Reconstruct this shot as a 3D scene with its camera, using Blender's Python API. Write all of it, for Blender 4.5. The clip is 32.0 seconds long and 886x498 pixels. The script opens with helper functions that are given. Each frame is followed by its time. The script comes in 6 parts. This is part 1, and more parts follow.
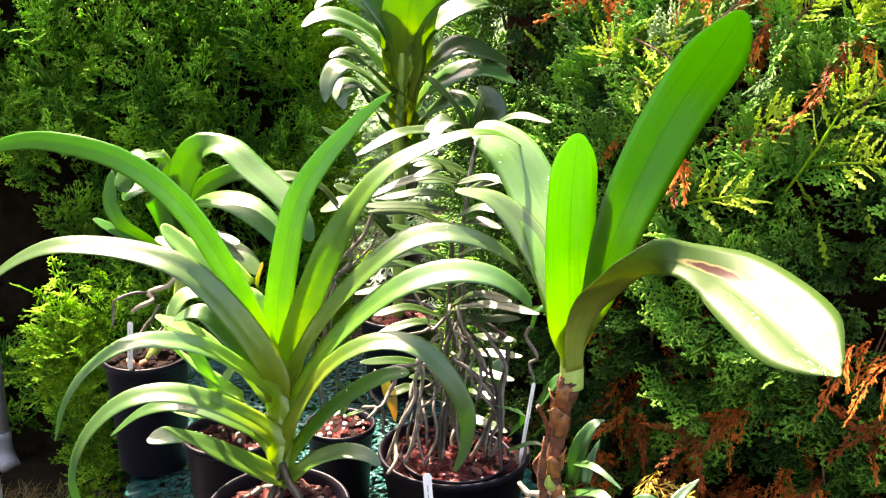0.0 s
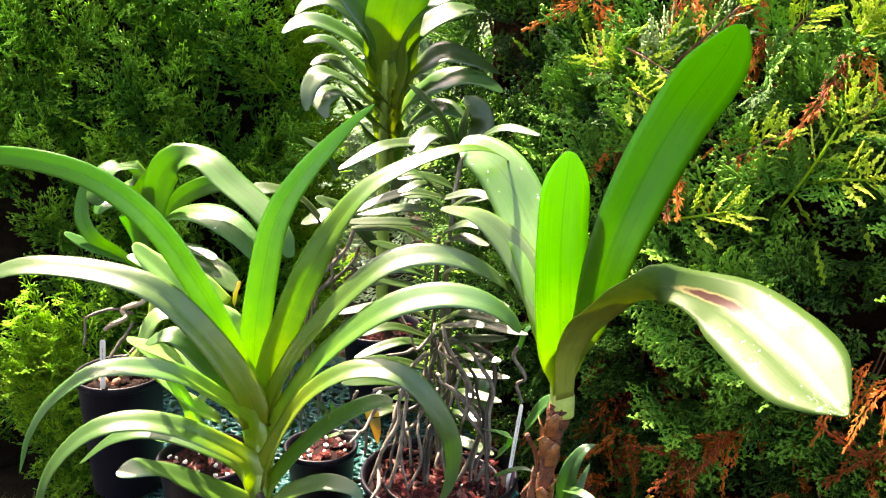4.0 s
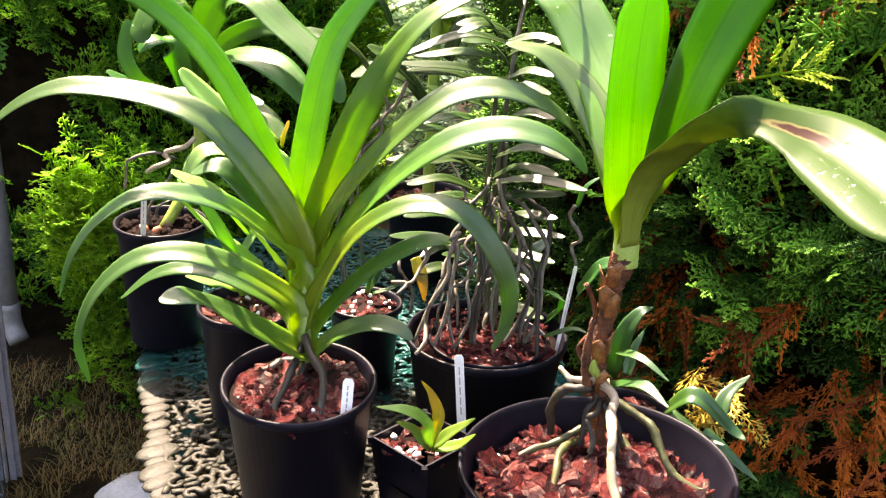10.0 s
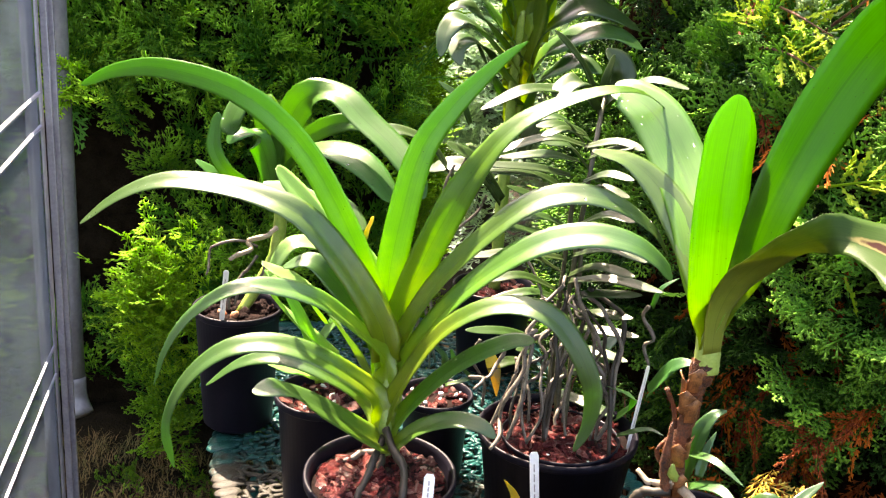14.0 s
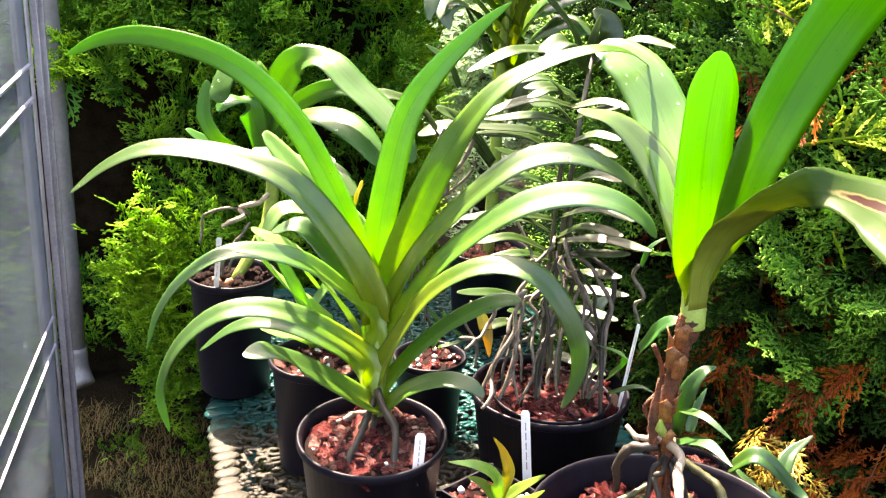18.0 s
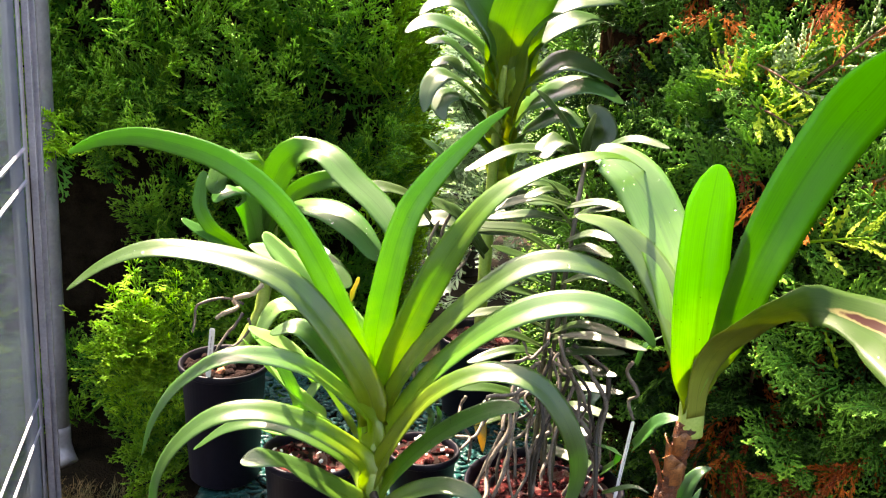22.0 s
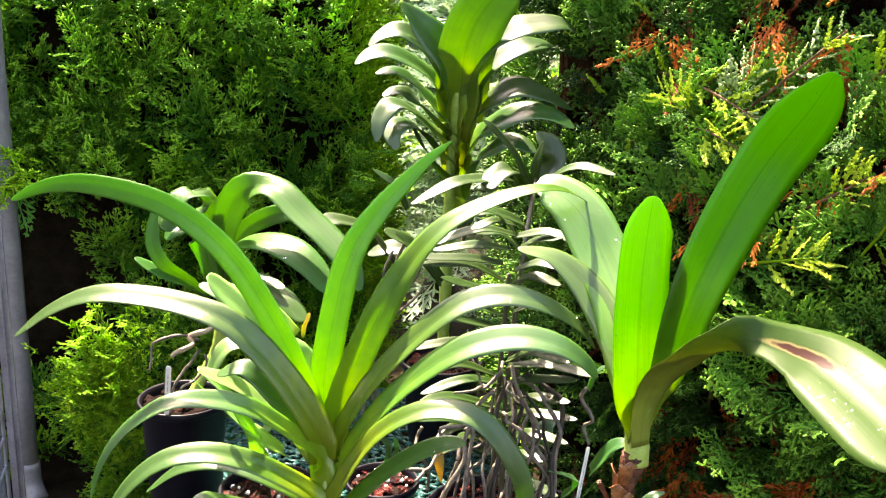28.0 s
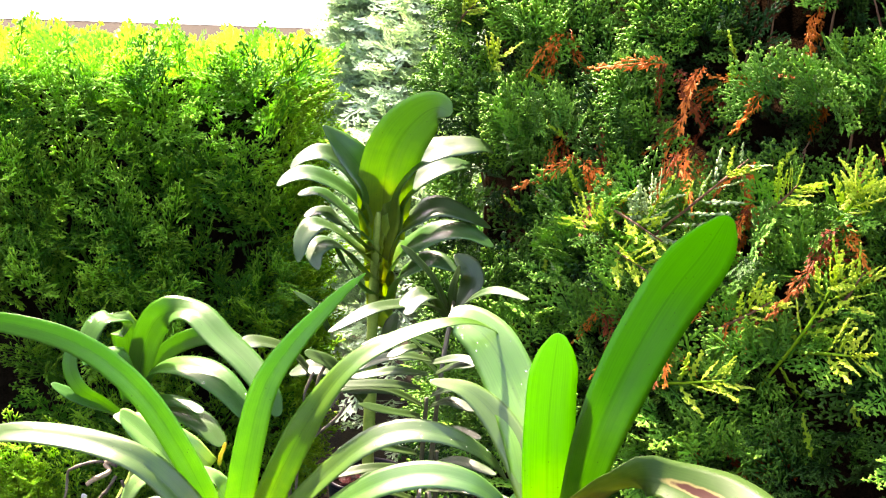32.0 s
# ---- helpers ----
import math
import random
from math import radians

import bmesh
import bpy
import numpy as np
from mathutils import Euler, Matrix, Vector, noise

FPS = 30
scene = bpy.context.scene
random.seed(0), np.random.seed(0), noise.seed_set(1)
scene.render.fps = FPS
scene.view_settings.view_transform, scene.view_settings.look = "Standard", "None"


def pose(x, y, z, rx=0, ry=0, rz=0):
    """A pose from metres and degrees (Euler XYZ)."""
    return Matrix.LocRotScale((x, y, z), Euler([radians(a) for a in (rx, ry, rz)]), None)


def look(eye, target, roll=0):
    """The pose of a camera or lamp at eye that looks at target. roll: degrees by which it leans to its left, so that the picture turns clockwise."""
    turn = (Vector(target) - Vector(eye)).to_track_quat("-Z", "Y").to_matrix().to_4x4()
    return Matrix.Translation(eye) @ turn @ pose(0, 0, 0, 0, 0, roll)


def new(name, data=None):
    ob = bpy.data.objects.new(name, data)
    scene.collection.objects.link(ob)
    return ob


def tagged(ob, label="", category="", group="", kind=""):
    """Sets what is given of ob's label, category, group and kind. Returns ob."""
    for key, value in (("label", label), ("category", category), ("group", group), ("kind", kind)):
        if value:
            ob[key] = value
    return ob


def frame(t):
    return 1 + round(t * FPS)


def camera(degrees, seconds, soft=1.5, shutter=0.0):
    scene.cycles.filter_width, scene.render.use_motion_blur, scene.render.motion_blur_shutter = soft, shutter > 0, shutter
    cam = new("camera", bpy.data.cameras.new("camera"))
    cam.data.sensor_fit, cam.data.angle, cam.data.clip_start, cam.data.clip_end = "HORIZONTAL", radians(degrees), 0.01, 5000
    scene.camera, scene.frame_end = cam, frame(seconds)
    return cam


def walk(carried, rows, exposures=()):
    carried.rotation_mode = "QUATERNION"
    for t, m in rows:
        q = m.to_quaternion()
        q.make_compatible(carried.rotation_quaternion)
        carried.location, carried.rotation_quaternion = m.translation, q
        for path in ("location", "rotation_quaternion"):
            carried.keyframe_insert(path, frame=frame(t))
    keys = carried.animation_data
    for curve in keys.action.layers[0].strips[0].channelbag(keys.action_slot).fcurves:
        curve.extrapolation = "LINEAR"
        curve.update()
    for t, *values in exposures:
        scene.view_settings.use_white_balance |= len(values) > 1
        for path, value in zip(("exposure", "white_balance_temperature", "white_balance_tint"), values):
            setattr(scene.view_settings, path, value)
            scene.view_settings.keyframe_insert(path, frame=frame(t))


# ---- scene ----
cam = camera(45.0, 32.0, soft=1.2)
# seconds, eye x, y, z in metres, yaw, pitch, roll in degrees
PATH = [
    (0.0, -0.0001, 0.0003, 1.6796, 1.60, -16.92, 0.18),
    (0.5, -0.0000, 0.0140, 1.6780, 1.44, -16.92, 0.26),
    (1.0, -0.0019, 0.0239, 1.6786, 1.32, -16.94, 0.37),
    (1.5, -0.0010, 0.0286, 1.6841, 1.13, -16.87, 0.22),
    (2.0, -0.0027, 0.0326, 1.6910, 1.10, -16.74, 0.46),
    (2.5, -0.0060, 0.0407, 1.6882, 1.02, -16.55, 0.84),
    (3.0, -0.0080, 0.0562, 1.6915, 0.74, -16.81, 0.59),
    (3.5, -0.0059, 0.0667, 1.6972, 0.75, -17.04, 0.51),
    (5.5, 0.0009, 0.0700, 1.6698, 0.53, -17.59, 0.71),
    (6.0, -0.0034, 0.0754, 1.6735, 0.53, -17.95, 0.59),
    (6.5, 0.0003, 0.0750, 1.6752, 0.75, -17.92, 0.24),
    (7.0, 0.0020, 0.0797, 1.6732, 0.84, -17.91, 0.36),
    (7.5, 0.0262, 0.0931, 1.6712, 1.17, -18.20, 0.57),
    (8.0, 0.0077, 0.1033, 1.6725, 1.68, -18.61, 1.26),
    (8.5, -0.0179, 0.1155, 1.6515, 2.41, -18.36, 1.98),
    (9.0, -0.0333, 0.1181, 1.6098, 2.55, -19.15, 2.44),
    (9.5, -0.0430, 0.1169, 1.5833, 2.34, -20.81, 3.07),
    (10.0, -0.0360, 0.1043, 1.5797, 2.36, -21.72, 2.40),
    (10.5, -0.0268, 0.0883, 1.5794, 2.22, -21.98, 1.49),
    (11.0, -0.0156, 0.0787, 1.5741, 2.29, -21.86, 0.97),
    (11.5, -0.0110, 0.0774, 1.6058, 2.24, -20.87, 0.92),
    (12.0, -0.0095, 0.0774, 1.6499, 2.41, -19.04, 1.16),
    (12.5, -0.0088, 0.0778, 1.6746, 2.31, -17.56, 1.48),
    (13.0, -0.0174, 0.0799, 1.6709, 1.86, -16.50, 2.09),
    (13.5, -0.0706, 0.0840, 1.6525, 3.69, -16.98, 3.15),
    (14.0, -0.0966, 0.0783, 1.6163, 4.64, -17.80, 3.42),
    (14.5, -0.0950, 0.0661, 1.5976, 5.20, -18.91, 2.57),
    (15.0, -0.0887, 0.0606, 1.6015, 5.51, -19.85, 2.37),
    (15.5, -0.0832, 0.0571, 1.5878, 5.46, -19.85, 2.55),
    (17.5, -0.0688, 0.0629, 1.6046, 5.25, -20.09, 2.29),
    (18.0, -0.0732, 0.0682, 1.6124, 4.82, -19.49, 2.30),
    (18.5, -0.0742, 0.0684, 1.6218, 4.56, -18.88, 2.34),
    (19.0, -0.0772, 0.0763, 1.6167, 4.25, -18.48, 2.44),
    (19.5, -0.0717, 0.0757, 1.6313, 4.24, -18.18, 2.12),
    (20.0, -0.0803, 0.0748, 1.6505, 4.14, -17.58, 2.77),
    (20.5, -0.0856, 0.0748, 1.6629, 4.10, -16.96, 2.83),
    (21.0, -0.0957, 0.0748, 1.6699, 3.92, -16.49, 3.20),
    (21.5, -0.0966, 0.0757, 1.6698, 3.81, -16.36, 2.98),
    (22.0, -0.1025, 0.0805, 1.6718, 3.78, -16.51, 3.17),
    (22.5, -0.1055, 0.0899, 1.6670, 3.86, -16.65, 3.24),
    (23.0, -0.0986, 0.0960, 1.6537, 4.17, -16.83, 2.78),
    (23.5, -0.0975, 0.0880, 1.6375, 4.30, -17.11, 2.65),
    (24.0, -0.0959, 0.0761, 1.6102, 4.56, -17.62, 3.02),
    (24.5, -0.0918, 0.0672, 1.6011, 4.69, -18.42, 2.99),
    (26.5, -0.0785, 0.0887, 1.6596, 3.91, -17.38, 2.08),
    (27.0, -0.0732, 0.0932, 1.6664, 3.72, -16.71, 2.00),
    (27.5, -0.0631, 0.0907, 1.6731, 3.42, -16.18, 1.69),
    (28.0, -0.0460, 0.0865, 1.7089, 3.16, -15.98, 1.60),
    (28.5, -0.0422, 0.0907, 1.7330, 2.76, -14.44, 1.95),
    (29.0, -0.0305, 0.0868, 1.7543, 2.32, -13.26, 1.61),
    (29.5, -0.0167, 0.0820, 1.7655, 1.76, -12.46, 1.42),
    (30.0, -0.0080, 0.0790, 1.7722, 1.24, -12.03, 1.22),
    (30.5, -0.0059, 0.0833, 1.7820, 0.74, -11.97, 1.52),
    (31.0, -0.0108, 0.0810, 1.7812, 0.29, -11.78, 2.10),
    (31.5, -0.0090, 0.0784, 1.7909, 0.17, -11.80, 2.04),
    (32.0, -0.0053, 0.0813, 1.7853, 0.25, -11.66, 1.87),
]
EXPOSURES = [(0.0, 3.08, 7900, 22), (3.0, 3.0, 7900, 22), (7.0, 2.93, 7900, 22), (9.0, 2.93, 7900, 22), (10.0, 2.83, 7900, 22), (10.6, 3.06, 7900, 22), (11.0, 3.2, 7900, 22), (12.0, 3.38, 7900, 22), (13.0, 2.93, 7900, 22), (14.0, 2.93, 7900, 22), (15.0, 3.21, 7900, 22), (18.0, 3.24, 7900, 22), (19.0, 3.11, 7900, 22), (20.0, 3.13, 7900, 22), (21.0, 2.98, 7900, 22), (24.0, 2.88, 7900, 22), (27.0, 2.93, 7900, 22), (28.0, 2.93, 7900, 22), (30.0, 3.05, 7400, 26), (32.0, 3.08, 7400, 26)]
walk(cam, [(t, pose(x, y, z, 0, 0, yaw) @ pose(0, 0, 0, 90 + pitch) @ pose(0, 0, 0, 0, 0, roll)) for t, x, y, z, yaw, pitch, roll in PATH], EXPOSURES)

# ---- world ----
SUN_AZ, SUN_EL = 330.0, 56.0          # compass degrees from +y through +x, and height
world = bpy.data.worlds.new("sky")
scene.world = world
world.use_nodes = True
wn = world.node_tree.nodes
sky = wn.new("ShaderNodeTexSky")
sky.sky_type = 'NISHITA'
sky.sun_disc = False
sky.sun_elevation = radians(SUN_EL)
sky.sun_rotation = radians(SUN_AZ)
sky.air_density, sky.dust_density, sky.ozone_density = 1.0, 3.0, 0.6
wn["Background"].inputs["Strength"].default_value = 0.125
world.node_tree.links.new(sky.outputs[0], wn["Background"].inputs["Color"])
sun_data = bpy.data.lights.new("sun", 'SUN')
sun_data.energy, sun_data.angle, sun_data.color = 5.0, radians(0.6), (1.0, 0.93, 0.80)
sun = new("sun", sun_data)
sun_dir = Vector((math.sin(radians(SUN_AZ)) * math.cos(radians(SUN_EL)), math.cos(radians(SUN_AZ)) * math.cos(radians(SUN_EL)), math.sin(radians(SUN_EL))))
sun.matrix_world = look(sun_dir * 20, (0, 0, 0))


def sky_backdrop():
    """The bright hazy sky low over the distance, far beyond the hedges."""
    m = bpy.data.materials.new("hazy_sky")
    m.use_nodes = True
    n = m.node_tree.nodes
    n.remove(n["Principled BSDF"])
    e = n.new("ShaderNodeEmission")
    e.inputs[0].default_value, e.inputs[1].default_value = (1.0, 0.99, 0.96, 1), 0.55
    m.node_tree.links.new(e.outputs[0], n["Material Output"].inputs[0])
    v, f = [], []
    for i in range(25):
        a = radians(-75 + 150 * i / 24)
        for z in (-6, 60, 120):
            v.append((420 * math.sin(a), 420 * math.cos(a), z))
    for i in range(24):
        for j in range(2):
            k = i * 3 + j
            f.append((k, k + 3, k + 4, k + 1))
    me = bpy.data.meshes.new("backdrop")
    me.from_pydata(v, [], f)
    me.materials.append(m)
    tagged(new("backdrop", me), "pale hazy sky beyond the hedges", "sky", kind="structure")


sky_backdrop()

# ---- materials ----

def mat(name):
    m = bpy.data.materials.new(name)
    m.use_nodes = True
    return m, m.node_tree.nodes, m.node_tree.links, m.node_tree.nodes["Principled BSDF"]


def ramp(n, l, fac, stops):
    r = n.new("ShaderNodeValToRGB")
    while len(r.color_ramp.elements) < len(stops):
        r.color_ramp.elements.new(0.5)
    for e, (p, c) in zip(r.color_ramp.elements, stops):
        e.position, e.color = p, (*c, 1)
    l.new(fac, r.inputs[0])
    return r.outputs[0]


def tex(n, l, kind, scale, detail=4.0, rough=0.6, vec=None):
    t = n.new(kind)
    t.inputs["Scale"].default_value = scale
    if kind == "ShaderNodeTexNoise":
        t.inputs["Detail"].default_value, t.inputs["Roughness"].default_value = detail, rough
    if vec is None:
        vec = n.new("ShaderNodeTexCoord").outputs["Object"]
    l.new(vec, t.inputs["Vector"])
    return t


def mix(n, l, kind, fac, a, b):
    x = n.new("ShaderNodeMix")
    x.data_type, x.blend_type = 'RGBA', kind
    for sock, v in ((x.inputs[0], fac), (x.inputs[6], a), (x.inputs[7], b)):
        if isinstance(v, (int, float)):
            sock.default_value = v
        elif isinstance(v, tuple):
            sock.default_value = (*v, 1)
        else:
            l.new(v, sock)
    return x.outputs[2]


def math_node(n, l, op, a, b=0.0, clamp=False):
    x = n.new("ShaderNodeMath")
    x.operation, x.use_clamp = op, clamp
    for sock, v in ((x.inputs[0], a), (x.inputs[1], b)):
        if isinstance(v, (int, float)):
            sock.default_value = v
        else:
            l.new(v, sock)
    return x.outputs[0]


def bump(n, l, p, height, strength, dist):
    b = n.new("ShaderNodeBump")
    b.inputs["Strength"].default_value, b.inputs["Distance"].default_value = strength, dist
    l.new(height, b.inputs["Height"])
    l.new(b.outputs[0], p.inputs["Normal"])


def plain(name, c1, c2, scale=40.0, rough=0.5, bumps=0.3, dist=0.001, metal=0.0, fine=8.0):
    m, n, l, p = mat(name)
    big = tex(n, l, "ShaderNodeTexNoise", scale, 5)
    small = tex(n, l, "ShaderNodeTexNoise", scale * fine, 3)
    f = math_node(n, l, 'ADD', math_node(n, l, 'MULTIPLY', big.outputs[0], 0.65), math_node(n, l, 'MULTIPLY', small.outputs[0], 0.35))
    l.new(ramp(n, l, f, [(0.35, c1), (0.65, c2)]), p.inputs["Base Color"])
    p.inputs["Roughness"].default_value, p.inputs["Metallic"].default_value = rough, metal
    bump(n, l, p, f, bumps, dist)
    return m


def leaf_material(name, base, mid, deep, rough=0.36, through_light=0.40, scar=None, drops=0.4, face=0.60, gloss=1.0):
    """Glossy strap leaf: paler at the base, a darker midline, faint veins, water drops, and light through the blade."""
    m, n, l, p = mat(name)
    a1 = n.new("ShaderNodeAttribute"); a1.attribute_name = "along"
    a2 = n.new("ShaderNodeAttribute"); a2.attribute_name = "across"
    info = n.new("ShaderNodeObjectInfo")
    noise_big = tex(n, l, "ShaderNodeTexNoise", 22, 4)
    s = math_node(n, l, 'ADD', a1.outputs["Fac"], math_node(n, l, 'MULTIPLY', math_node(n, l, 'SUBTRACT', noise_big.outputs[0], 0.5), 0.35))
    col = ramp(n, l, s, [(0.0, base), (0.10, base), (0.32, mid), (0.55, deep)])
    tone = n.new("ShaderNodeHueSaturation")
    l.new(col, tone.inputs["Color"])
    l.new(math_node(n, l, 'ADD', math_node(n, l, 'MULTIPLY', info.outputs["Random"], 0.45), 0.78), tone.inputs["Value"])
    l.new(math_node(n, l, 'ADD', math_node(n, l, 'MULTIPLY', info.outputs["Random"], 0.025), 0.488), tone.inputs["Hue"])
    col = tone.outputs[0]
    ac = math_node(n, l, 'ABSOLUTE', a2.outputs["Fac"])
    midrib = math_node(n, l, 'LESS_THAN', ac, 0.035)
    col = mix(n, l, 'MULTIPLY', math_node(n, l, 'MULTIPLY', midrib, 0.28), col, (0.45, 0.5, 0.4))
    vec = n.new("ShaderNodeCombineXYZ")
    l.new(math_node(n, l, 'MULTIPLY', a2.outputs["Fac"], 9.0), vec.inputs[0])
    l.new(math_node(n, l, 'MULTIPLY', a1.outputs["Fac"], 1.5), vec.inputs[1])
    veins = tex(n, l, "ShaderNodeTexNoise", 2.2, 3, 0.5, vec.outputs[0])
    col = mix(n, l, 'MULTIPLY', 0.35, col, ramp(n, l, veins.outputs[0], [(0.3, (0.55, 0.6, 0.5)), (0.65, (1, 1, 1))]))
    specks = tex(n, l, "ShaderNodeTexVoronoi", 70)
    speck = math_node(n, l, 'LESS_THAN', specks.outputs[0], 0.06)
    col = mix(n, l, 'MIX', math_node(n, l, 'MULTIPLY', speck, 0.55), col, (0.05, 0.045, 0.015))
    if scar:
        u, v = scar
        du = math_node(n, l, 'DIVIDE', math_node(n, l, 'SUBTRACT', a1.outputs["Fac"], u), 0.075)
        dv = math_node(n, l, 'DIVIDE', math_node(n, l, 'SUBTRACT', a2.outputs["Fac"], v), 0.19)
        wob = tex(n, l, "ShaderNodeTexNoise", 60, 3)
        r = math_node(n, l, 'ADD', math_node(n, l, 'SQRT', math_node(n, l, 'ADD', math_node(n, l, 'MULTIPLY', du, du), math_node(n, l, 'MULTIPLY', dv, dv))), math_node(n, l, 'MULTIPLY', math_node(n, l, 'SUBTRACT', wob.outputs[0], 0.5), 0.7))
        col = mix(n, l, 'MIX', math_node(n, l, 'SUBTRACT', 1.0, math_node(n, l, 'MULTIPLY', math_node(n, l, 'SUBTRACT', r, 0.85), 4.0, True), True), col, (0.42, 0.36, 0.16))
        col = mix(n, l, 'MIX', math_node(n, l, 'SUBTRACT', 1.0, math_node(n, l, 'MULTIPLY', math_node(n, l, 'SUBTRACT', r, 0.55), 5.0, True), True), col, (0.09, 0.022, 0.012))
    l.new(mix(n, l, 'MULTIPLY', 1.0, col, (face * 0.95, face, face * 0.8)), p.inputs["Base Color"])
    drop = tex(n, l, "ShaderNodeTexVoronoi", 260)
    wet = tex(n, l, "ShaderNodeTexNoise", 25, 2)
    hgt = math_node(n, l, 'MULTIPLY', math_node(n, l, 'SUBTRACT', 0.32, drop.outputs[0], True), math_node(n, l, 'MULTIPLY', math_node(n, l, 'SUBTRACT', wet.outputs[0], 0.52, True), 9.0, True))
    hgt = math_node(n, l, 'ADD', math_node(n, l, 'MULTIPLY', hgt, drops), math_node(n, l, 'MULTIPLY', veins.outputs[0], 0.25))
    bump(n, l, p, hgt, 0.35, 0.0015)
    rn = math_node(n, l, 'ADD', math_node(n, l, 'MULTIPLY', wet.outputs[0], 0.25), rough - 0.12)
    l.new(rn, p.inputs["Roughness"])
    p.inputs["Specular IOR Level"].default_value = gloss
    tr = n.new("ShaderNodeBsdfTranslucent")
    l.new(mix(n, l, 'MULTIPLY', 1.0, col, (1.6, 1.5, 0.40)), tr.inputs[0])
    ms = n.new("ShaderNodeMixShader")
    ms.inputs[0].default_value = through_light
    l.new(p.outputs[0], ms.inputs[1])
    l.new(tr.outputs[0], ms.inputs[2])
    l.new(ms.outputs[0], n["Material Output"].inputs[0])
    return m


def spray_material(name, dark, light, tip, through_light=0.3):
    """Scale-leaved conifer foliage: each spray has its own tone, which also carries shade; tips are paler."""
    m, n, l, p = mat(name)
    tone = n.new("ShaderNodeAttribute"); tone.attribute_name = "tone"
    end = n.new("ShaderNodeAttribute"); end.attribute_name = "end"
    grain = tex(n, l, "ShaderNodeTexNoise", 420, 2)
    patch = tex(n, l, "ShaderNodeTexNoise", 5, 3)
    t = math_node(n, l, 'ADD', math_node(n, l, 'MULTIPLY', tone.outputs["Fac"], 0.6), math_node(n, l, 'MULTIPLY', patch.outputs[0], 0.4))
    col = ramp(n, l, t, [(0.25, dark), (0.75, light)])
    col = mix(n, l, 'MIX', math_node(n, l, 'MULTIPLY', end.outputs["Fac"], math_node(n, l, 'MULTIPLY', tone.outputs["Fac"], 0.85)), col, tip)
    col = mix(n, l, 'MULTIPLY', 0.5, col, ramp(n, l, grain.outputs[0], [(0.35, (0.45, 0.5, 0.4)), (0.6, (1.0, 1.0, 1.0))]))
    l.new(col, p.inputs["Base Color"])
    p.inputs["Roughness"].default_value = 0.5
    p.inputs["Specular IOR Level"].default_value = 0.25
    bump(n, l, p, grain.outputs[0], 0.6, 0.001)
    tr = n.new("ShaderNodeBsdfTranslucent")
    l.new(mix(n, l, 'MULTIPLY', 1.0, col, (1.0, 1.0, 0.5)), tr.inputs[0])
    ms = n.new("ShaderNodeMixShader")
    ms.inputs[0].default_value = through_light
    l.new(p.outputs[0], ms.inputs[1])
    l.new(tr.outputs[0], ms.inputs[2])
    l.new(ms.outputs[0], n["Material Output"].inputs[0])
    return m


LEAF = {
    'vanda': leaf_material("vanda_leaf", (0.36, 0.52, 0.02), (0.13, 0.33, 0.035), (0.085, 0.235, 0.05), through_light=0.40),
    'broad': leaf_material("broad_leaf", (0.42, 0.58, 0.09), (0.22, 0.46, 0.02), (0.13, 0.38, 0.010), through_light=0.60, face=0.42, gloss=0.45),
    'deep': leaf_material("deep_green_leaf", (0.40, 0.56, 0.08), (0.12, 0.36, 0.014), (0.06, 0.26, 0.008), through_light=0.56, face=0.36, gloss=0.40),
    'waxy': leaf_material("waxy_leaf", (0.30, 0.46, 0.04), (0.17, 0.40, 0.03), (0.13, 0.32, 0.05), through_light=0.35),
    'scarred': leaf_material("scarred_leaf", (0.58, 0.72, 0.14), (0.26, 0.38, 0.07), (0.075, 0.20, 0.03), scar=(0.645, -0.15), drops=2.4, face=0.42, gloss=0.19, rough=0.42, through_light=0.22),
    'upper': leaf_material("upright_leaf", (0.36, 0.52, 0.02), (0.17, 0.36, 0.03), (0.10, 0.26, 0.03), through_light=0.46, face=0.6, gloss=0.6),
    'tall': leaf_material("tall_leaf", (0.36, 0.48, 0.04), (0.10, 0.26, 0.035), (0.055, 0.165, 0.035), gloss=0.8),
    'left': leaf_material("left_leaf", (0.11, 0.27, 0.05), (0.13, 0.33, 0.05), (0.085, 0.26, 0.06), drops=1.2, gloss=0.4, through_light=0.45),
    # pale leaves, coloured lighter still for sun that doesn't reach them
    'dark': leaf_material("pale_sunlit_leaf", (0.34, 0.54, 0.14), (0.27, 0.50, 0.17), (0.25, 0.47, 0.18), face=0.9),
    'cane': leaf_material("cane_leaf", (0.05, 0.10, 0.025), (0.045, 0.105, 0.025), (0.05, 0.115, 0.032), through_light=0.2, gloss=0.5),
    'small': leaf_material("striped_leaf", (0.34, 0.50, 0.11), (0.26, 0.46, 0.09), (0.30, 0.46, 0.09)),
    'yellow': leaf_material("yellow_leaf", (0.42, 0.46, 0.05), (0.52, 0.48, 0.05), (0.60, 0.46, 0.04)),
    'sprout': leaf_material("sprout_leaf", (0.10, 0.28, 0.05), (0.07, 0.24, 0.06), (0.06, 0.20, 0.07)),
}
M_POT = plain("black_plastic", (0.004, 0.0035, 0.007), (0.008, 0.007, 0.012), 30, 0.42, 0.15, 0.0006)
M_POT.node_tree.nodes["Principled BSDF"].inputs["Specular IOR Level"].default_value = 0.13
M_SOIL = plain("dark_compost", (0.005, 0.002, 0.0015), (0.020, 0.008, 0.006), 60, 0.9, 0.8, 0.004)
M_SOIL.node_tree.nodes["Principled BSDF"].inputs["Specular IOR Level"].default_value = 0.1
M_ROOT = plain("grey_root", (0.045, 0.036, 0.025), (0.19, 0.16, 0.125), 60, 0.6, 0.4, 0.001)
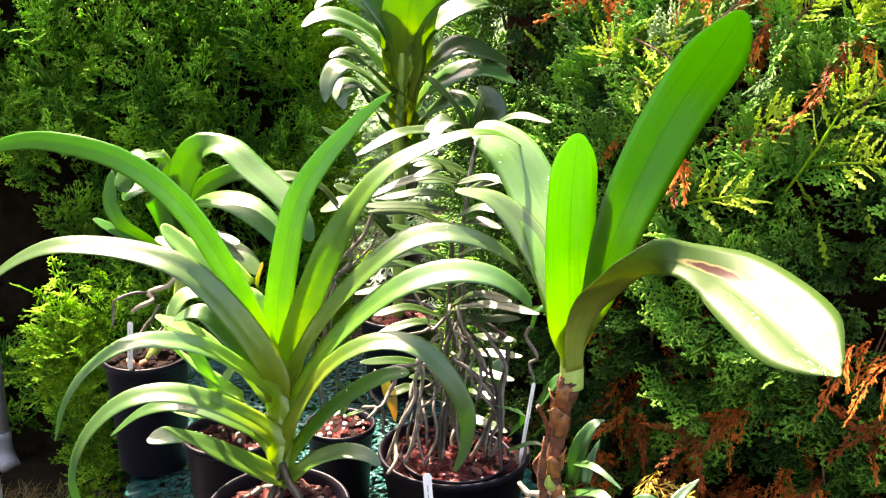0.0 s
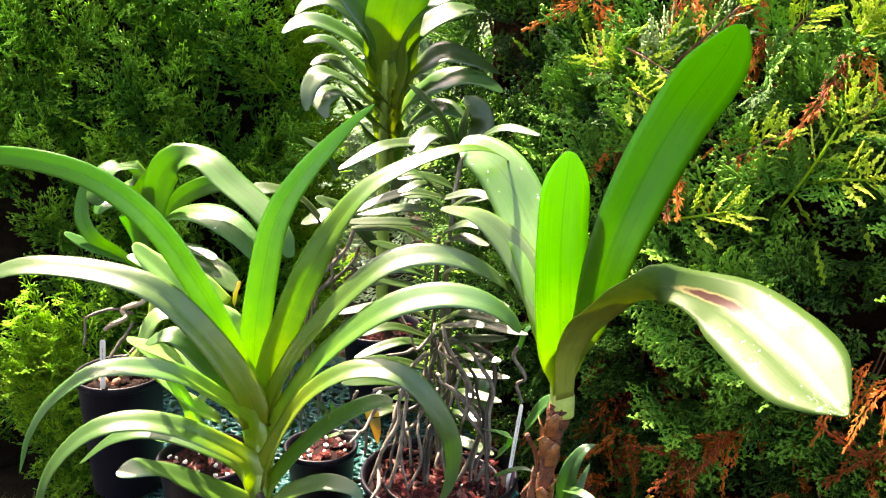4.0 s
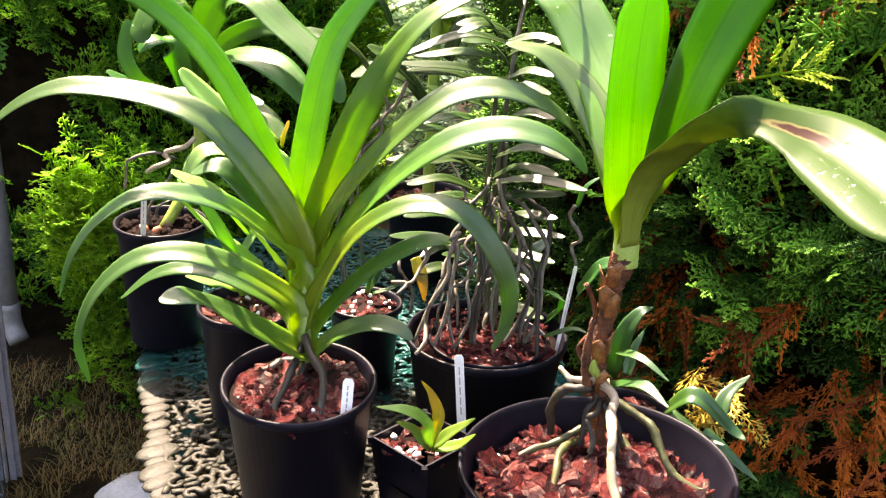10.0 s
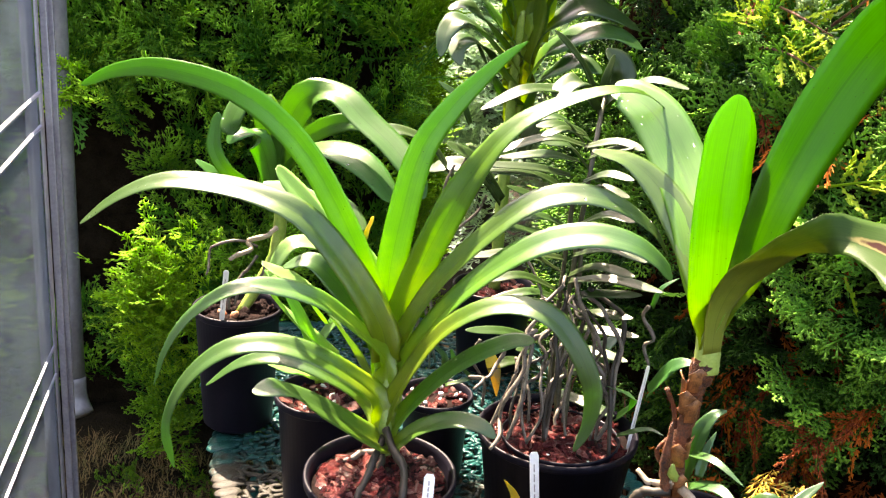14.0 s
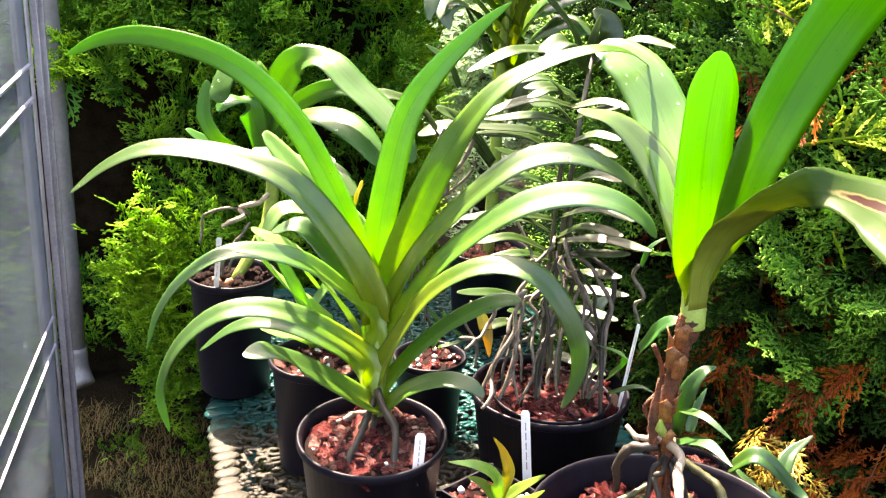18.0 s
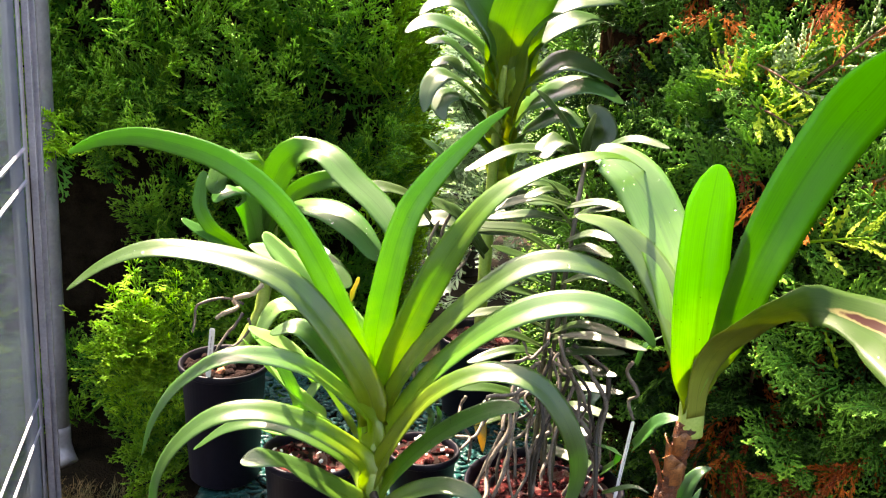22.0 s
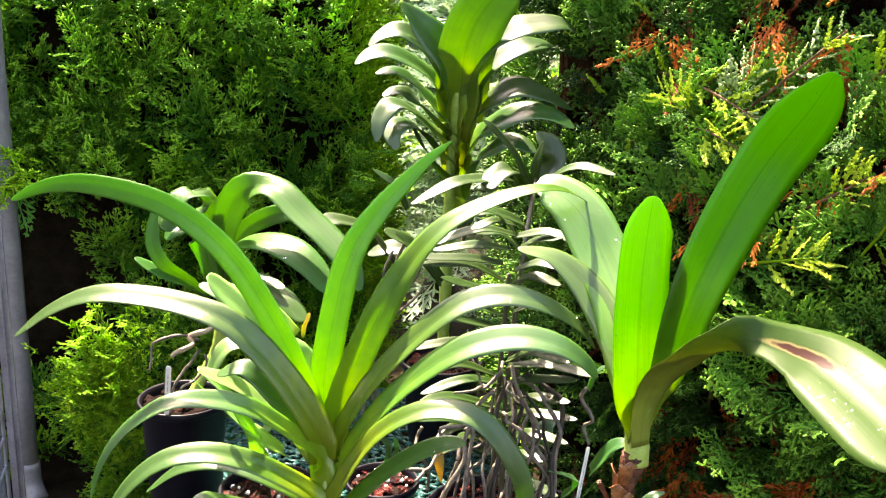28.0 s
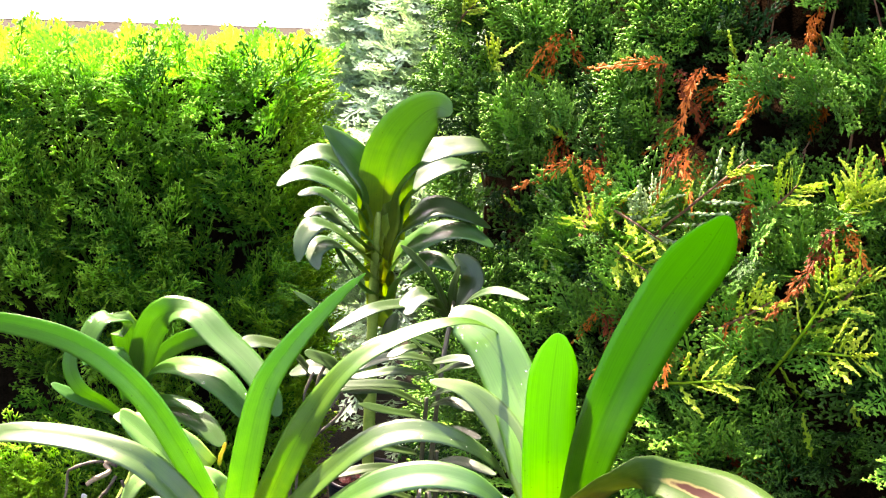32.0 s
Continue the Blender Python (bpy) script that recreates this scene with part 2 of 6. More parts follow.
M_ROOT_PALE = plain("pale_root", (0.24, 0.17, 0.10), (0.44, 0.35, 0.25), 50, 0.45, 0.3, 0.001)
M_ROOT_GREEN = plain("green_root", (0.020, 0.024, 0.006), (0.085, 0.085, 0.024), 50, 0.5, 0.4, 0.001)
M_ROOT_DARK = plain("dark_root", (0.007, 0.006, 0.003), (0.030, 0.023, 0.013), 50, 0.6, 0.4, 0.001)
M_STEM = plain("yellow_green_stem", (0.15, 0.25, 0.03), (0.27, 0.37, 0.07), 40, 0.4, 0.3, 0.001)
M_NECK = plain("pale_green_neck", (0.24, 0.36, 0.06), (0.38, 0.48, 0.13), 30, 0.4, 0.3, 0.001)
M_WOOD = plain("flaking_brown_sheath", (0.005, 0.002, 0.0012), (0.22, 0.064, 0.017), 60, 0.5, 1.0, 0.008)
M_FLAKE = plain("papery_sheath_flake", (0.06, 0.018, 0.006), (0.40, 0.17, 0.055), 70, 0.45, 0.6, 0.003)
M_CANE = plain("dark_cane", (0.02, 0.022, 0.010), (0.07, 0.065, 0.03), 60, 0.5, 0.5, 0.001)
M_TAG = plain("white_label_plastic", (0.72, 0.71, 0.68), (0.82, 0.81, 0.78), 90, 0.4, 0.1, 0.0003)
M_INK = plain("pencil_marks", (0.22, 0.20, 0.19), (0.42, 0.38, 0.35), 200, 0.7, 0.1, 0.0003)
M_PERLITE = plain("perlite", (0.7, 0.68, 0.63), (0.86, 0.85, 0.82), 200, 0.8, 0.6, 0.001)
M_CLAY = plain("clay_ball", (0.30, 0.12, 0.06), (0.50, 0.20, 0.10), 120, 0.8, 0.5, 0.001)
def table_paint():
    """Cream cast metal whose back part still wears its old glossy teal paint, broken at the border."""
    m, n, l, p = mat("weathered_cream_and_teal_cast_metal")
    geo = n.new("ShaderNodeNewGeometry")
    sep = n.new("ShaderNodeSeparateXYZ")
    l.new(geo.outputs["Position"], sep.inputs[0])
    big = tex(n, l, "ShaderNodeTexNoise", 40, 5, 0.7, geo.outputs["Position"])
    small = tex(n, l, "ShaderNodeTexNoise", 260, 3, 0.6, geo.outputs["Position"])
    f = math_node(n, l, 'ADD', math_node(n, l, 'MULTIPLY', big.outputs[0], 0.6), math_node(n, l, 'MULTIPLY', small.outputs[0], 0.4))
    cream = ramp(n, l, f, [(0.36, (0.014, 0.014, 0.009)), (0.5, (0.033, 0.031, 0.024)), (0.66, (0.060, 0.057, 0.047))])
    teal = ramp(n, l, f, [(0.36, (0.002, 0.020, 0.021)), (0.66, (0.010, 0.090, 0.080))])
    edge = math_node(n, l, 'ADD', sep.outputs[1], math_node(n, l, 'MULTIPLY', math_node(n, l, 'SUBTRACT', big.outputs[0], 0.5), 0.35))
    wear = math_node(n, l, 'MULTIPLY', math_node(n, l, 'SUBTRACT', edge, 1.60), 18.0, True)
    l.new(mix(n, l, 'MIX', wear, cream, teal), p.inputs["Base Color"])
    l.new(math_node(n, l, 'SUBTRACT', 0.55, math_node(n, l, 'MULTIPLY', wear, 0.25)), p.inputs["Roughness"])
    p.inputs["Specular IOR Level"].default_value = 0.2
    bump(n, l, p, f, 0.8, 0.003)
    return m


M_TABLE = table_paint()
M_ALU = plain("dull_aluminium", (0.30, 0.30, 0.35), (0.46, 0.46, 0.52), 20, 0.45, 0.15, 0.0004, 0.85)
M_PIPE = plain("grey_downpipe", (0.10, 0.10, 0.105), (0.17, 0.17, 0.175), 12, 0.45, 0.15, 0.0005)
M_ROCK = plain("pale_stone", (0.55, 0.56, 0.58), (0.80, 0.80, 0.82), 14, 0.8, 0.8, 0.006)
M_GROUND = plain("damp_earth", (0.004, 0.0035, 0.002), (0.026, 0.018, 0.009), 9, 0.9, 1.0, 0.01, fine=14)
M_GROUND.node_tree.nodes["Principled BSDF"].inputs["Specular IOR Level"].default_value = 0.05
M_TWIG = plain("brown_twig", (0.07, 0.03, 0.015), (0.20, 0.09, 0.04), 30, 0.8, 0.6, 0.002)
M_TRUNK = plain("dark_conifer_bark", (0.012, 0.008, 0.006), (0.040, 0.030, 0.022), 25, 0.9, 0.8, 0.004)
# near-black browns that stand for the shade deep inside the hedges
M_CORE = plain("hedge_twig_shade", (0.005, 0.0035, 0.002), (0.022, 0.012, 0.006), 25, 0.95, 1.0, 0.02, fine=10)
M_GLOOM = plain("black_hedge_shade", (0.004, 0.0033, 0.002), (0.016, 0.012, 0.007), 25, 0.95, 1.0, 0.02, fine=10)
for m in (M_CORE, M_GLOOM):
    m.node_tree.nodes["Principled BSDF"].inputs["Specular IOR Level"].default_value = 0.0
M_GRASS = plain("dry_grass", (0.055, 0.075, 0.010), (0.20, 0.105, 0.030), 9, 0.8, 0.3, 0.001)


def bark_material():
    m, n, l, p = mat("wet_bark_chips")
    info = n.new("ShaderNodeObjectInfo")
    co = n.new("ShaderNodeTexCoord")
    grain = n.new("ShaderNodeMapping")
    grain.inputs["Scale"].default_value = (0.35, 2.2, 1.0)
    l.new(co.outputs["Object"], grain.inputs["Vector"])
    g = tex(n, l, "ShaderNodeTexNoise", 5, 6, 0.75, grain.outputs[0])
    f = math_node(n, l, 'ADD', math_node(n, l, 'MULTIPLY', info.outputs["Random"], 0.55), math_node(n, l, 'MULTIPLY', math_node(n, l, 'SUBTRACT', g.outputs[0], 0.18), 0.95))
    l.new(ramp(n, l, f, [(0.18, (0.008, 0.003, 0.004)), (0.35, (0.052, 0.008, 0.010)), (0.55, (0.18, 0.026, 0.027)), (0.73, (0.36, 0.085, 0.075)), (0.92, (0.60, 0.33, 0.28))]), p.inputs["Base Color"])
    p.inputs["Roughness"].default_value = 0.24
    bump(n, l, p, g.outputs[0], 1.0, 0.12)
    return m


M_BARK = bark_material()


def glass_material():
    m, n, l, p = mat("greenhouse_glass")
    p.inputs["Base Color"].default_value = (0.10, 0.13, 0.15, 1)
    p.inputs["Roughness"].default_value = 0.12
    p.inputs["Transmission Weight"].default_value = 1.0
    p.inputs["IOR"].default_value = 1.45
    g = tex(n, l, "ShaderNodeTexNoise", 6, 4)
    l.new(ramp(n, l, g.outputs[0], [(0.3, (0.04, 0.04, 0.04)), (0.7, (0.10, 0.10, 0.10))]), p.inputs["Roughness"])
    # thin blue-grey film mixed over the glass, uneven by noise, lightens the panes
    pale_film = n.new("ShaderNodeBsdfDiffuse")
    pale_film.inputs[0].default_value = (0.28, 0.37, 0.45, 1)
    veil = n.new("ShaderNodeBsdfTranslucent")
    veil.inputs[0].default_value = (0.34, 0.43, 0.52, 1)
    film = n.new("ShaderNodeAddShader")
    l.new(pale_film.outputs[0], film.inputs[0])
    l.new(veil.outputs[0], film.inputs[1])
    ms = n.new("ShaderNodeMixShader")
    l.new(math_node(n, l, 'MULTIPLY', g.outputs[0], 0.12), ms.inputs[0])
    l.new(p.outputs[0], ms.inputs[1])
    l.new(film.outputs[0], ms.inputs[2])
    l.new(ms.outputs[0], n["Material Output"].inputs[0])
    return m


M_GLASS = glass_material()
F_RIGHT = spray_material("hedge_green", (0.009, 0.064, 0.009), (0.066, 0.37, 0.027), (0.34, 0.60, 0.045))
F_YOUNG = spray_material("young_yellow_shoots", (0.26, 0.48, 0.015), (0.50, 0.70, 0.035), (0.78, 0.86, 0.14), 0.4)
F_PALE = spray_material("young_grey_green_shoots", (0.24, 0.40, 0.16), (0.42, 0.58, 0.28), (0.60, 0.72, 0.36), 0.35)
F_DEAD = spray_material("dead_brown_sprays", (0.18, 0.022, 0.004), (0.80, 0.155, 0.012), (0.98, 0.36, 0.045))
F_GOLD = spray_material("dying_golden_sprays", (0.60, 0.40, 0.05), (0.82, 0.62, 0.12), (0.88, 0.72, 0.20))
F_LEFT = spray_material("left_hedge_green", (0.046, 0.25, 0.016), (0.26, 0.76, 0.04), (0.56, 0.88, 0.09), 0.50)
# brighter copy of the hedge green, with sunlight put into the colour
F_TUFT = spray_material("sunlit_tuft_green", (0.030, 0.20, 0.008), (0.25, 0.68, 0.024), (0.62, 0.85, 0.06), 0.55)
F_BLUE = spray_material("blue_green_conifer", (0.28, 0.44, 0.37), (0.48, 0.66, 0.57), (0.60, 0.76, 0.66), 0.60)


# ---- building helpers ----
def empty(name, loc=(0, 0, 0)):
    ob = new(name)
    ob.location = loc
    ob.empty_display_size = 0.05
    return ob


def mesh_ob(name, me, material, parent=None, label=""):
    if material is not None and not me.materials:
        me.materials.append(material)
    ob = new(name, me)
    if parent is not None:
        ob.parent = parent
        ob.matrix_parent_inverse = Matrix.Translation(parent.location).inverted() if parent.parent is None else Matrix()
    if label:
        tagged(ob, label)
    return ob


def part(name, bm, material, parent=None, label="", smooth=True):
    me = bpy.data.meshes.new(name)
    bm.normal_update()
    bm.to_mesh(me)
    bm.free()
    if smooth:
        me.shade_smooth()
    return mesh_ob(name, me, material, parent, label)


def spline(pts, n):
    """n + 1 points along a smooth curve through pts, evenly in parameter."""
    p = [Vector(a) for a in pts]
    p = [p[0] * 2 - p[1]] + p + [p[-1] * 2 - p[-2]]
    segs = len(p) - 3
    out = []
    for i in range(n + 1):
        x = i / n * segs
        k = min(int(x), segs - 1)
        t = x - k
        a, b, c, d = p[k:k + 4]
        out.append(0.5 * ((2 * b) + (c - a) * t + (2 * a - 5 * b + 4 * c - d) * t * t + (3 * b - a - 3 * c + d) * t ** 3))
    return out


def smooth_step(x):
    x = max(0.0, min(1.0, x))
    return x * x * (3 - 2 * x)


FACING = Vector((-0.10, -0.47, 0.88))


LAST_LEAF = []


def leaf(plant, pts, width, taper=0.8, wide=0.0, kind=None, facing=None):
    """A strap leaf as a closed thick blade, folded along its midline, under its plant."""
    if plant["leaf_kind"] == 'vanda':                      # the base clasps the stem a little lower down
        z = pts[0][2] - 0.045
        t = (z - 0.905) / 0.155
        pts = [(-0.257 - 0.010 * t, 1.322 + 0.050 * t, max(0.935, z))] + pts
        width *= 1.14
    elif plant["leaf_kind"] == 'tall':
        a = Vector(pts[0])
        pts = [(a.x + 0.25 * (-0.140 - a.x), a.y + 0.012, a.z - 0.050)] + pts
        width *= 1.18
    elif plant["leaf_kind"] == 'cane':
        width *= 1.3
    n = 64 if wide else 34 if len(pts) > 4 else 24
    fine = spline(pts, 200)
    params = [1 - (1 - i / n) ** 1.45 for i in range(n + 1)]
    c = [fine[min(200, round(200 * q))] for q in params]
    half = 4
    turns = facing if facing and not isinstance(facing[0], (int, float)) else (facing or FACING,) * 2
    turns = (Vector(turns[0]).normalized(), Vector(turns[1]).normalized())
    foot = {'vanda': 1.0, 'upper': 0.8 if plant["leaf_kind"] == 'tall' else 1.0, 'tall': 0.58, 'broad': 0.30, 'deep': 0.26, 'waxy': 0.32}.get(kind or plant["leaf_kind"], 0.7)
    LAST_LEAF.clear()
    s0 = 0.8 * taper ** 2.2
    end = 0.10 + 0.55 * max(0, taper - 0.7) / 0.3
    rnd = random.Random(round(1e4 * abs(pts[-1][0] + 3 * pts[-1][2])))
    wav, ph = 0.05 + 0.05 * rnd.random(), 6 * rnd.random()
    verts, along, across = [], [], []
    rows = []
    for i, q in enumerate(c):
        s = params[i]
        k0 = round(200 * s)
        tan = (fine[min(k0 + 3, 200)] - fine[max(k0 - 3, 0)]).normalized()
        up = turns[0].lerp(turns[1], smooth_step((s - 0.49) / 0.15 if wide else (s - 0.25) / 0.25))
        side = tan.cross(up)
        side.normalize()
        nor = side.cross(tan).normalized()
        if nor.dot(up) < 0:
            nor = -nor
        x = max(0.0, (s - s0) / (1 - s0))
        w = (foot + (1 - foot) * smooth_step(s / (0.62 if kind == 'deep' else 0.3))) * (1 - (1 - end) * x ** 1.7)
        if wide:
            w = (0.34 + 0.42 * smooth_step(s / 0.33) + 0.50 * math.exp(-((s - wide) / (0.30 if s < wide else 0.22)) ** 2)) * (1 if s < wide else math.sqrt(max(0.0, 1 - ((s - wide) / (1 - wide)) ** 2.6)))
        cap = 0.93 if taper < 0.95 else 0.82
        if s > cap:
            w *= math.sqrt(max(0.0, 1 - ((s - cap) / (1 - cap)) ** 2)) * 0.94 + 0.06
        w *= width / 2
        fold = (0.60 * (1 - s) ** 1.6 + 0.12) if not wide else 0.10 + 0.20 * smooth_step((s - 0.50) / 0.2)
        edge = wav * math.sin(ph + 9 * s)
        th = 0.0011 * (1 - 0.5 * s)
        LAST_LEAF.append((q, side, nor, w, fold))
        pinch = 1 - 0.60 * math.exp(-((s - 0.565) / 0.075) ** 2) if wide else 1.0
        top, bot = [], []
        for k in range(-half, half + 1):
            a = k / half * (pinch if k > 0 else 0.5 + 0.5 * pinch)
            h = fold * w * (abs(a) - 0.45 * a * a) + edge * w * a * abs(a)
            base = q + side * (w * a) + nor * h
            t2 = th * (1.0 - 0.75 * abs(a))
            top.append(len(verts)); verts.append(base + nor * t2); along.append(s); across.append(k / half)
            bot.append(len(verts)); verts.append(base - nor * t2); along.append(s); across.append(k / half)
        rows.append((top, bot))
    faces = []
    for (t0, b0), (t1, b1) in zip(rows, rows[1:]):
        for k in range(2 * half):
            faces.append((t0[k], t0[k + 1], t1[k + 1], t1[k]))
            faces.append((b0[k + 1], b0[k], b1[k], b1[k + 1]))
        faces.append((b0[0], t0[0], t1[0], b1[0]))
        faces.append((t0[-1], b0[-1], b1[-1], t1[-1]))
    for (t0, b0), flip in ((rows[0], 0), (rows[-1], 1)):
        for k in range(2 * half):
            f = (t0[k], b0[k], b0[k + 1], t0[k + 1])
            faces.append(f[::-1] if flip else f)
    me = bpy.data.meshes.new("leaf")
    me.from_pydata([v[:] for v in verts], [], faces)
    for nm, data in (("along", along), ("across", across)):
        at = me.attributes.new(nm, 'FLOAT', 'POINT')
        at.data.foreach_set("value", data)
    me.shade_smooth()
    return mesh_ob("leaf", me, LEAF[kind or plant["leaf_kind"]], plant, "blade with a dry brown scar and water drops" if kind == 'scarred' else "")


def tube_bm(pts, radii, seg=8, steps=None, rough=0.0, seed=0, bm=None):
    """A closed tapering tube along a smooth curve."""
    bm = bm or bmesh.new()
    n = steps or max(6, 5 * (len(pts) - 1))
    c = spline(pts, n)
    rnd = random.Random(seed)
    rings = []
    ref = Vector((0.3, 0.2, 0.9))
    for i, q in enumerate(c):
        tan = (c[min(i + 1, n)] - c[max(i - 1, 0)]).normalized()
        u = tan.cross(ref)
        if u.length < 0.05:
            u = tan.cross(Vector((1, 0, 0)))
        u.normalize()
        v = tan.cross(u)
        x = i / n * (len(radii) - 1)
        k = min(int(x), len(radii) - 2) if len(radii) > 1 else 0
        r = radii[k] + (radii[min(k + 1, len(radii) - 1)] - radii[k]) * (x - k)
        ring = []
        for j in range(seg):
            a = 2 * math.pi * j / seg
            rr = r * (1 + rough * (rnd.random() - 0.5))
            ring.append(bm.verts.new(q + u * (rr * math.cos(a)) + v * (rr * math.sin(a))))
        rings.append(ring)
    for a, b in zip(rings, rings[1:]):
        for j in range(seg):
            bm.faces.new((a[j], a[(j + 1) % seg], b[(j + 1) % seg], b[j]))
    bm.faces.new(rings[0][::-1])
    bm.faces.new(rings[-1])
    return bm


ROOT_MATERIALS = {}


def root(plant, pts, r, material=None):
    seed = round(abs(pts[0][0] * 7000 + pts[-1][2] * 3000))
    rnd = random.Random(seed)
    bend = 0.0055 if r < 0.0045 else 0.0022
    bent = [Vector(q) for q in spline(pts, 2 * len(pts) - 2)]
    for k in range(1, len(bent) - 1):
        bent[k] += Vector((rnd.gauss(0, bend), rnd.gauss(0, bend), rnd.gauss(0, 0.7 * bend)))
    bm = tube_bm(bent, [r, r * 0.85, r * 1.05, r * 0.8, r * 0.95, r * 0.7], 8, max(14, 8 * len(pts)), 0.28, seed)
    return part("root", bm, material or ROOT_MATERIALS[plant.name], plant)


def lathe_bm(profile, seg=48, bm=None, centre=(0, 0, 0)):
    """Turns a closed profile of (radius, height) round z."""
    bm = bm or bmesh.new()
    rings = []
    for r, z in profile:
        if r <= 1e-6:
            rings.append([bm.verts.new((centre[0], centre[1], centre[2] + z))])
        else:
            rings.append([bm.verts.new((centre[0] + r * math.cos(2 * math.pi * j / seg), centre[1] + r * math.sin(2 * math.pi * j / seg), centre[2] + z)) for j in range(seg)])
    for a, b in zip(rings, rings[1:]):
        for j in range(seg):
            k = (j + 1) % seg
            if len(a) == 1 and len(b) == 1:
                continue
            if len(a) == 1:
                bm.faces.new((a[0], b[j], b[k]))
            elif len(b) == 1:
                bm.faces.new((a[j], b[0], a[k]))
            else:
                bm.faces.new((a[j], b[j], b[k], a[k]))
    bmesh.ops.recalc_face_normals(bm, faces=bm.faces)
    return bm


CHIPS = []


def chip_meshes():
    """Ragged flat shards of bark, split along the grain."""
    rnd = random.Random(5)
    for i in range(12):
        bm = bmesh.new()
        ly, lz = 0.40 + 0.40 * rnd.random(), 0.16 + 0.16 * rnd.random()
        bow, twist = rnd.uniform(-0.25, 0.25), rnd.uniform(-0.5, 0.5)
        nx, ny = 5, 3
        ends = [(rnd.uniform(-0.16, 0.06), rnd.uniform(-0.06, 0.16)) for k in range(ny + 1)]
        layers = []
        for top in (1, -1):
            rows = []
            for a in range(nx + 1):
                u = a / nx
                wide = (0.55 + 0.45 * math.sin(math.pi * (0.12 + 0.76 * u))) * rnd.uniform(0.82, 1.15)
                row = []
                for b in range(ny + 1):
                    v = b / ny - 0.5
                    lo, hi = ends[b]
                    x = -0.5 - lo + (1 + lo + hi) * u
                    edge = abs(v) > 0.4 or a in (0, nx)
                    z = top * lz * (0.25 if edge else 0.5) + rnd.uniform(-0.045, 0.045) + bow * (u - 0.5) ** 2 + twist * (u - 0.5) * v
                    row.append(bm.verts.new((x, v * ly * wide, z)))
                rows.append(row)
            layers.append(rows)
        t, d = layers
        for a in range(nx):
            for b in range(ny):
                bm.faces.new((t[a][b], t[a + 1][b], t[a + 1][b + 1], t[a][b + 1]))
                bm.faces.new((d[a][b + 1], d[a + 1][b + 1], d[a + 1][b], d[a][b]))
            bm.faces.new((d[a][0], d[a + 1][0], t[a + 1][0], t[a][0]))
            bm.faces.new((t[a][ny], t[a + 1][ny], d[a + 1][ny], d[a][ny]))
        for b in range(ny):
            bm.faces.new((t[0][b], t[0][b + 1], d[0][b + 1], d[0][b]))
            bm.faces.new((d[nx][b], d[nx][b + 1], t[nx][b + 1], t[nx][b]))
        bmesh.ops.recalc_face_normals(bm, faces=bm.faces)
        me = bpy.data.meshes.new("bark_chip")
        bm.to_mesh(me)
        bm.free()
        me.materials.append(M_BARK)
        CHIPS.append(me)


chip_meshes()


def scatter_bits(parent, name, meshes, centre, radius, z, count, size, seed, square=None, dome=0.0):
    rnd = random.Random(seed)
    for i in range(count):
        r, a = radius * math.sqrt((i + 0.5) / count), i * 2.39996 + rnd.random()
        x, y = r * math.cos(a), r * math.sin(a)
        if square:
            x, y = (rnd.random() - 0.5) * square, (rnd.random() - 0.5) * square
            x, y = x * math.cos(SQ) - y * math.sin(SQ), x * math.sin(SQ) + y * math.cos(SQ)
        s = size * (0.6 + 0.8 * rnd.random())
        ob = new(name, meshes[rnd.randrange(len(meshes))])
        ob.parent = parent
        ob.matrix_parent_inverse = Matrix.Translation(parent.location).inverted() if parent.parent is None else Matrix()
        ob.matrix_basis = Matrix.Translation((centre[0] + x, centre[1] + y, z + dome * (1 - (r / max(radius, 1e-6)) ** 2) + 0.006 * (rnd.random() - 0.3))) @ Euler((rnd.uniform(-0.8, 0.8), rnd.uniform(-0.6, 0.6), rnd.uniform(0, 6.3))).to_matrix().to_4x4() @ Matrix.Diagonal((s, s, s, 1))


def ball_mesh(name, material, seed, stretch=0.8):
    rnd = random.Random(seed)
    bm = bmesh.new()
    bmesh.ops.create_icosphere(bm, subdivisions=1, radius=0.5)
    for v in bm.verts:
        v.co *= 0.8 + 0.4 * rnd.random()
        v.co.z *= stretch
    me = bpy.data.meshes.new(name)
    bm.to_mesh(me)
    bm.free()
    me.shade_smooth()
    me.materials.append(material)
    return me


PERLITE = [ball_mesh("perlite_grain", M_PERLITE, 3 + i) for i in range(3)]
CLAY = [ball_mesh("clay_ball", M_CLAY, 13 + i) for i in range(2)]
DARK_CHIPS = [ball_mesh("bark_chip", M_SOIL, 33 + i, 0.6) for i in range(3)]


def pot(parent, centre, r, z_rim, z_base, soil=0.022, taper=0.78, wall=0.003):
    """A tapered plastic pot with a rolled rim and a thick wall, open at the top, filled with compost."""
    h = z_rim - z_base
    rb = r * taper
    prof = [(0, 0.0), (rb - 0.004, 0.0), (rb, 0.004), (r - 0.006, h - 0.014), (r - 0.003, h - 0.013), (r, h - 0.010), (r, h - 0.002), (r - 0.002, h), (r - 0.005, h - 0.001), (r - 0.008, h - 0.008), (rb - wall, 0.006), (0, 0.006)]
    body = part("pot", lathe_bm(prof, 56, None, (centre[0], centre[1], z_base)), M_POT, parent, "black plastic nursery pot")
    rs = r - 0.009 - (r - rb) * soil / h
    fill = part("compost", lathe_bm([(0, -soil + 0.004), (rs * 0.6, -soil + 0.003), (rs, -soil), (rs * 0.9, -soil - 0.02), (0, -soil - 0.02)], 40, None, (centre[0], centre[1], z_rim)), M_SOIL, parent)
    return body, fill


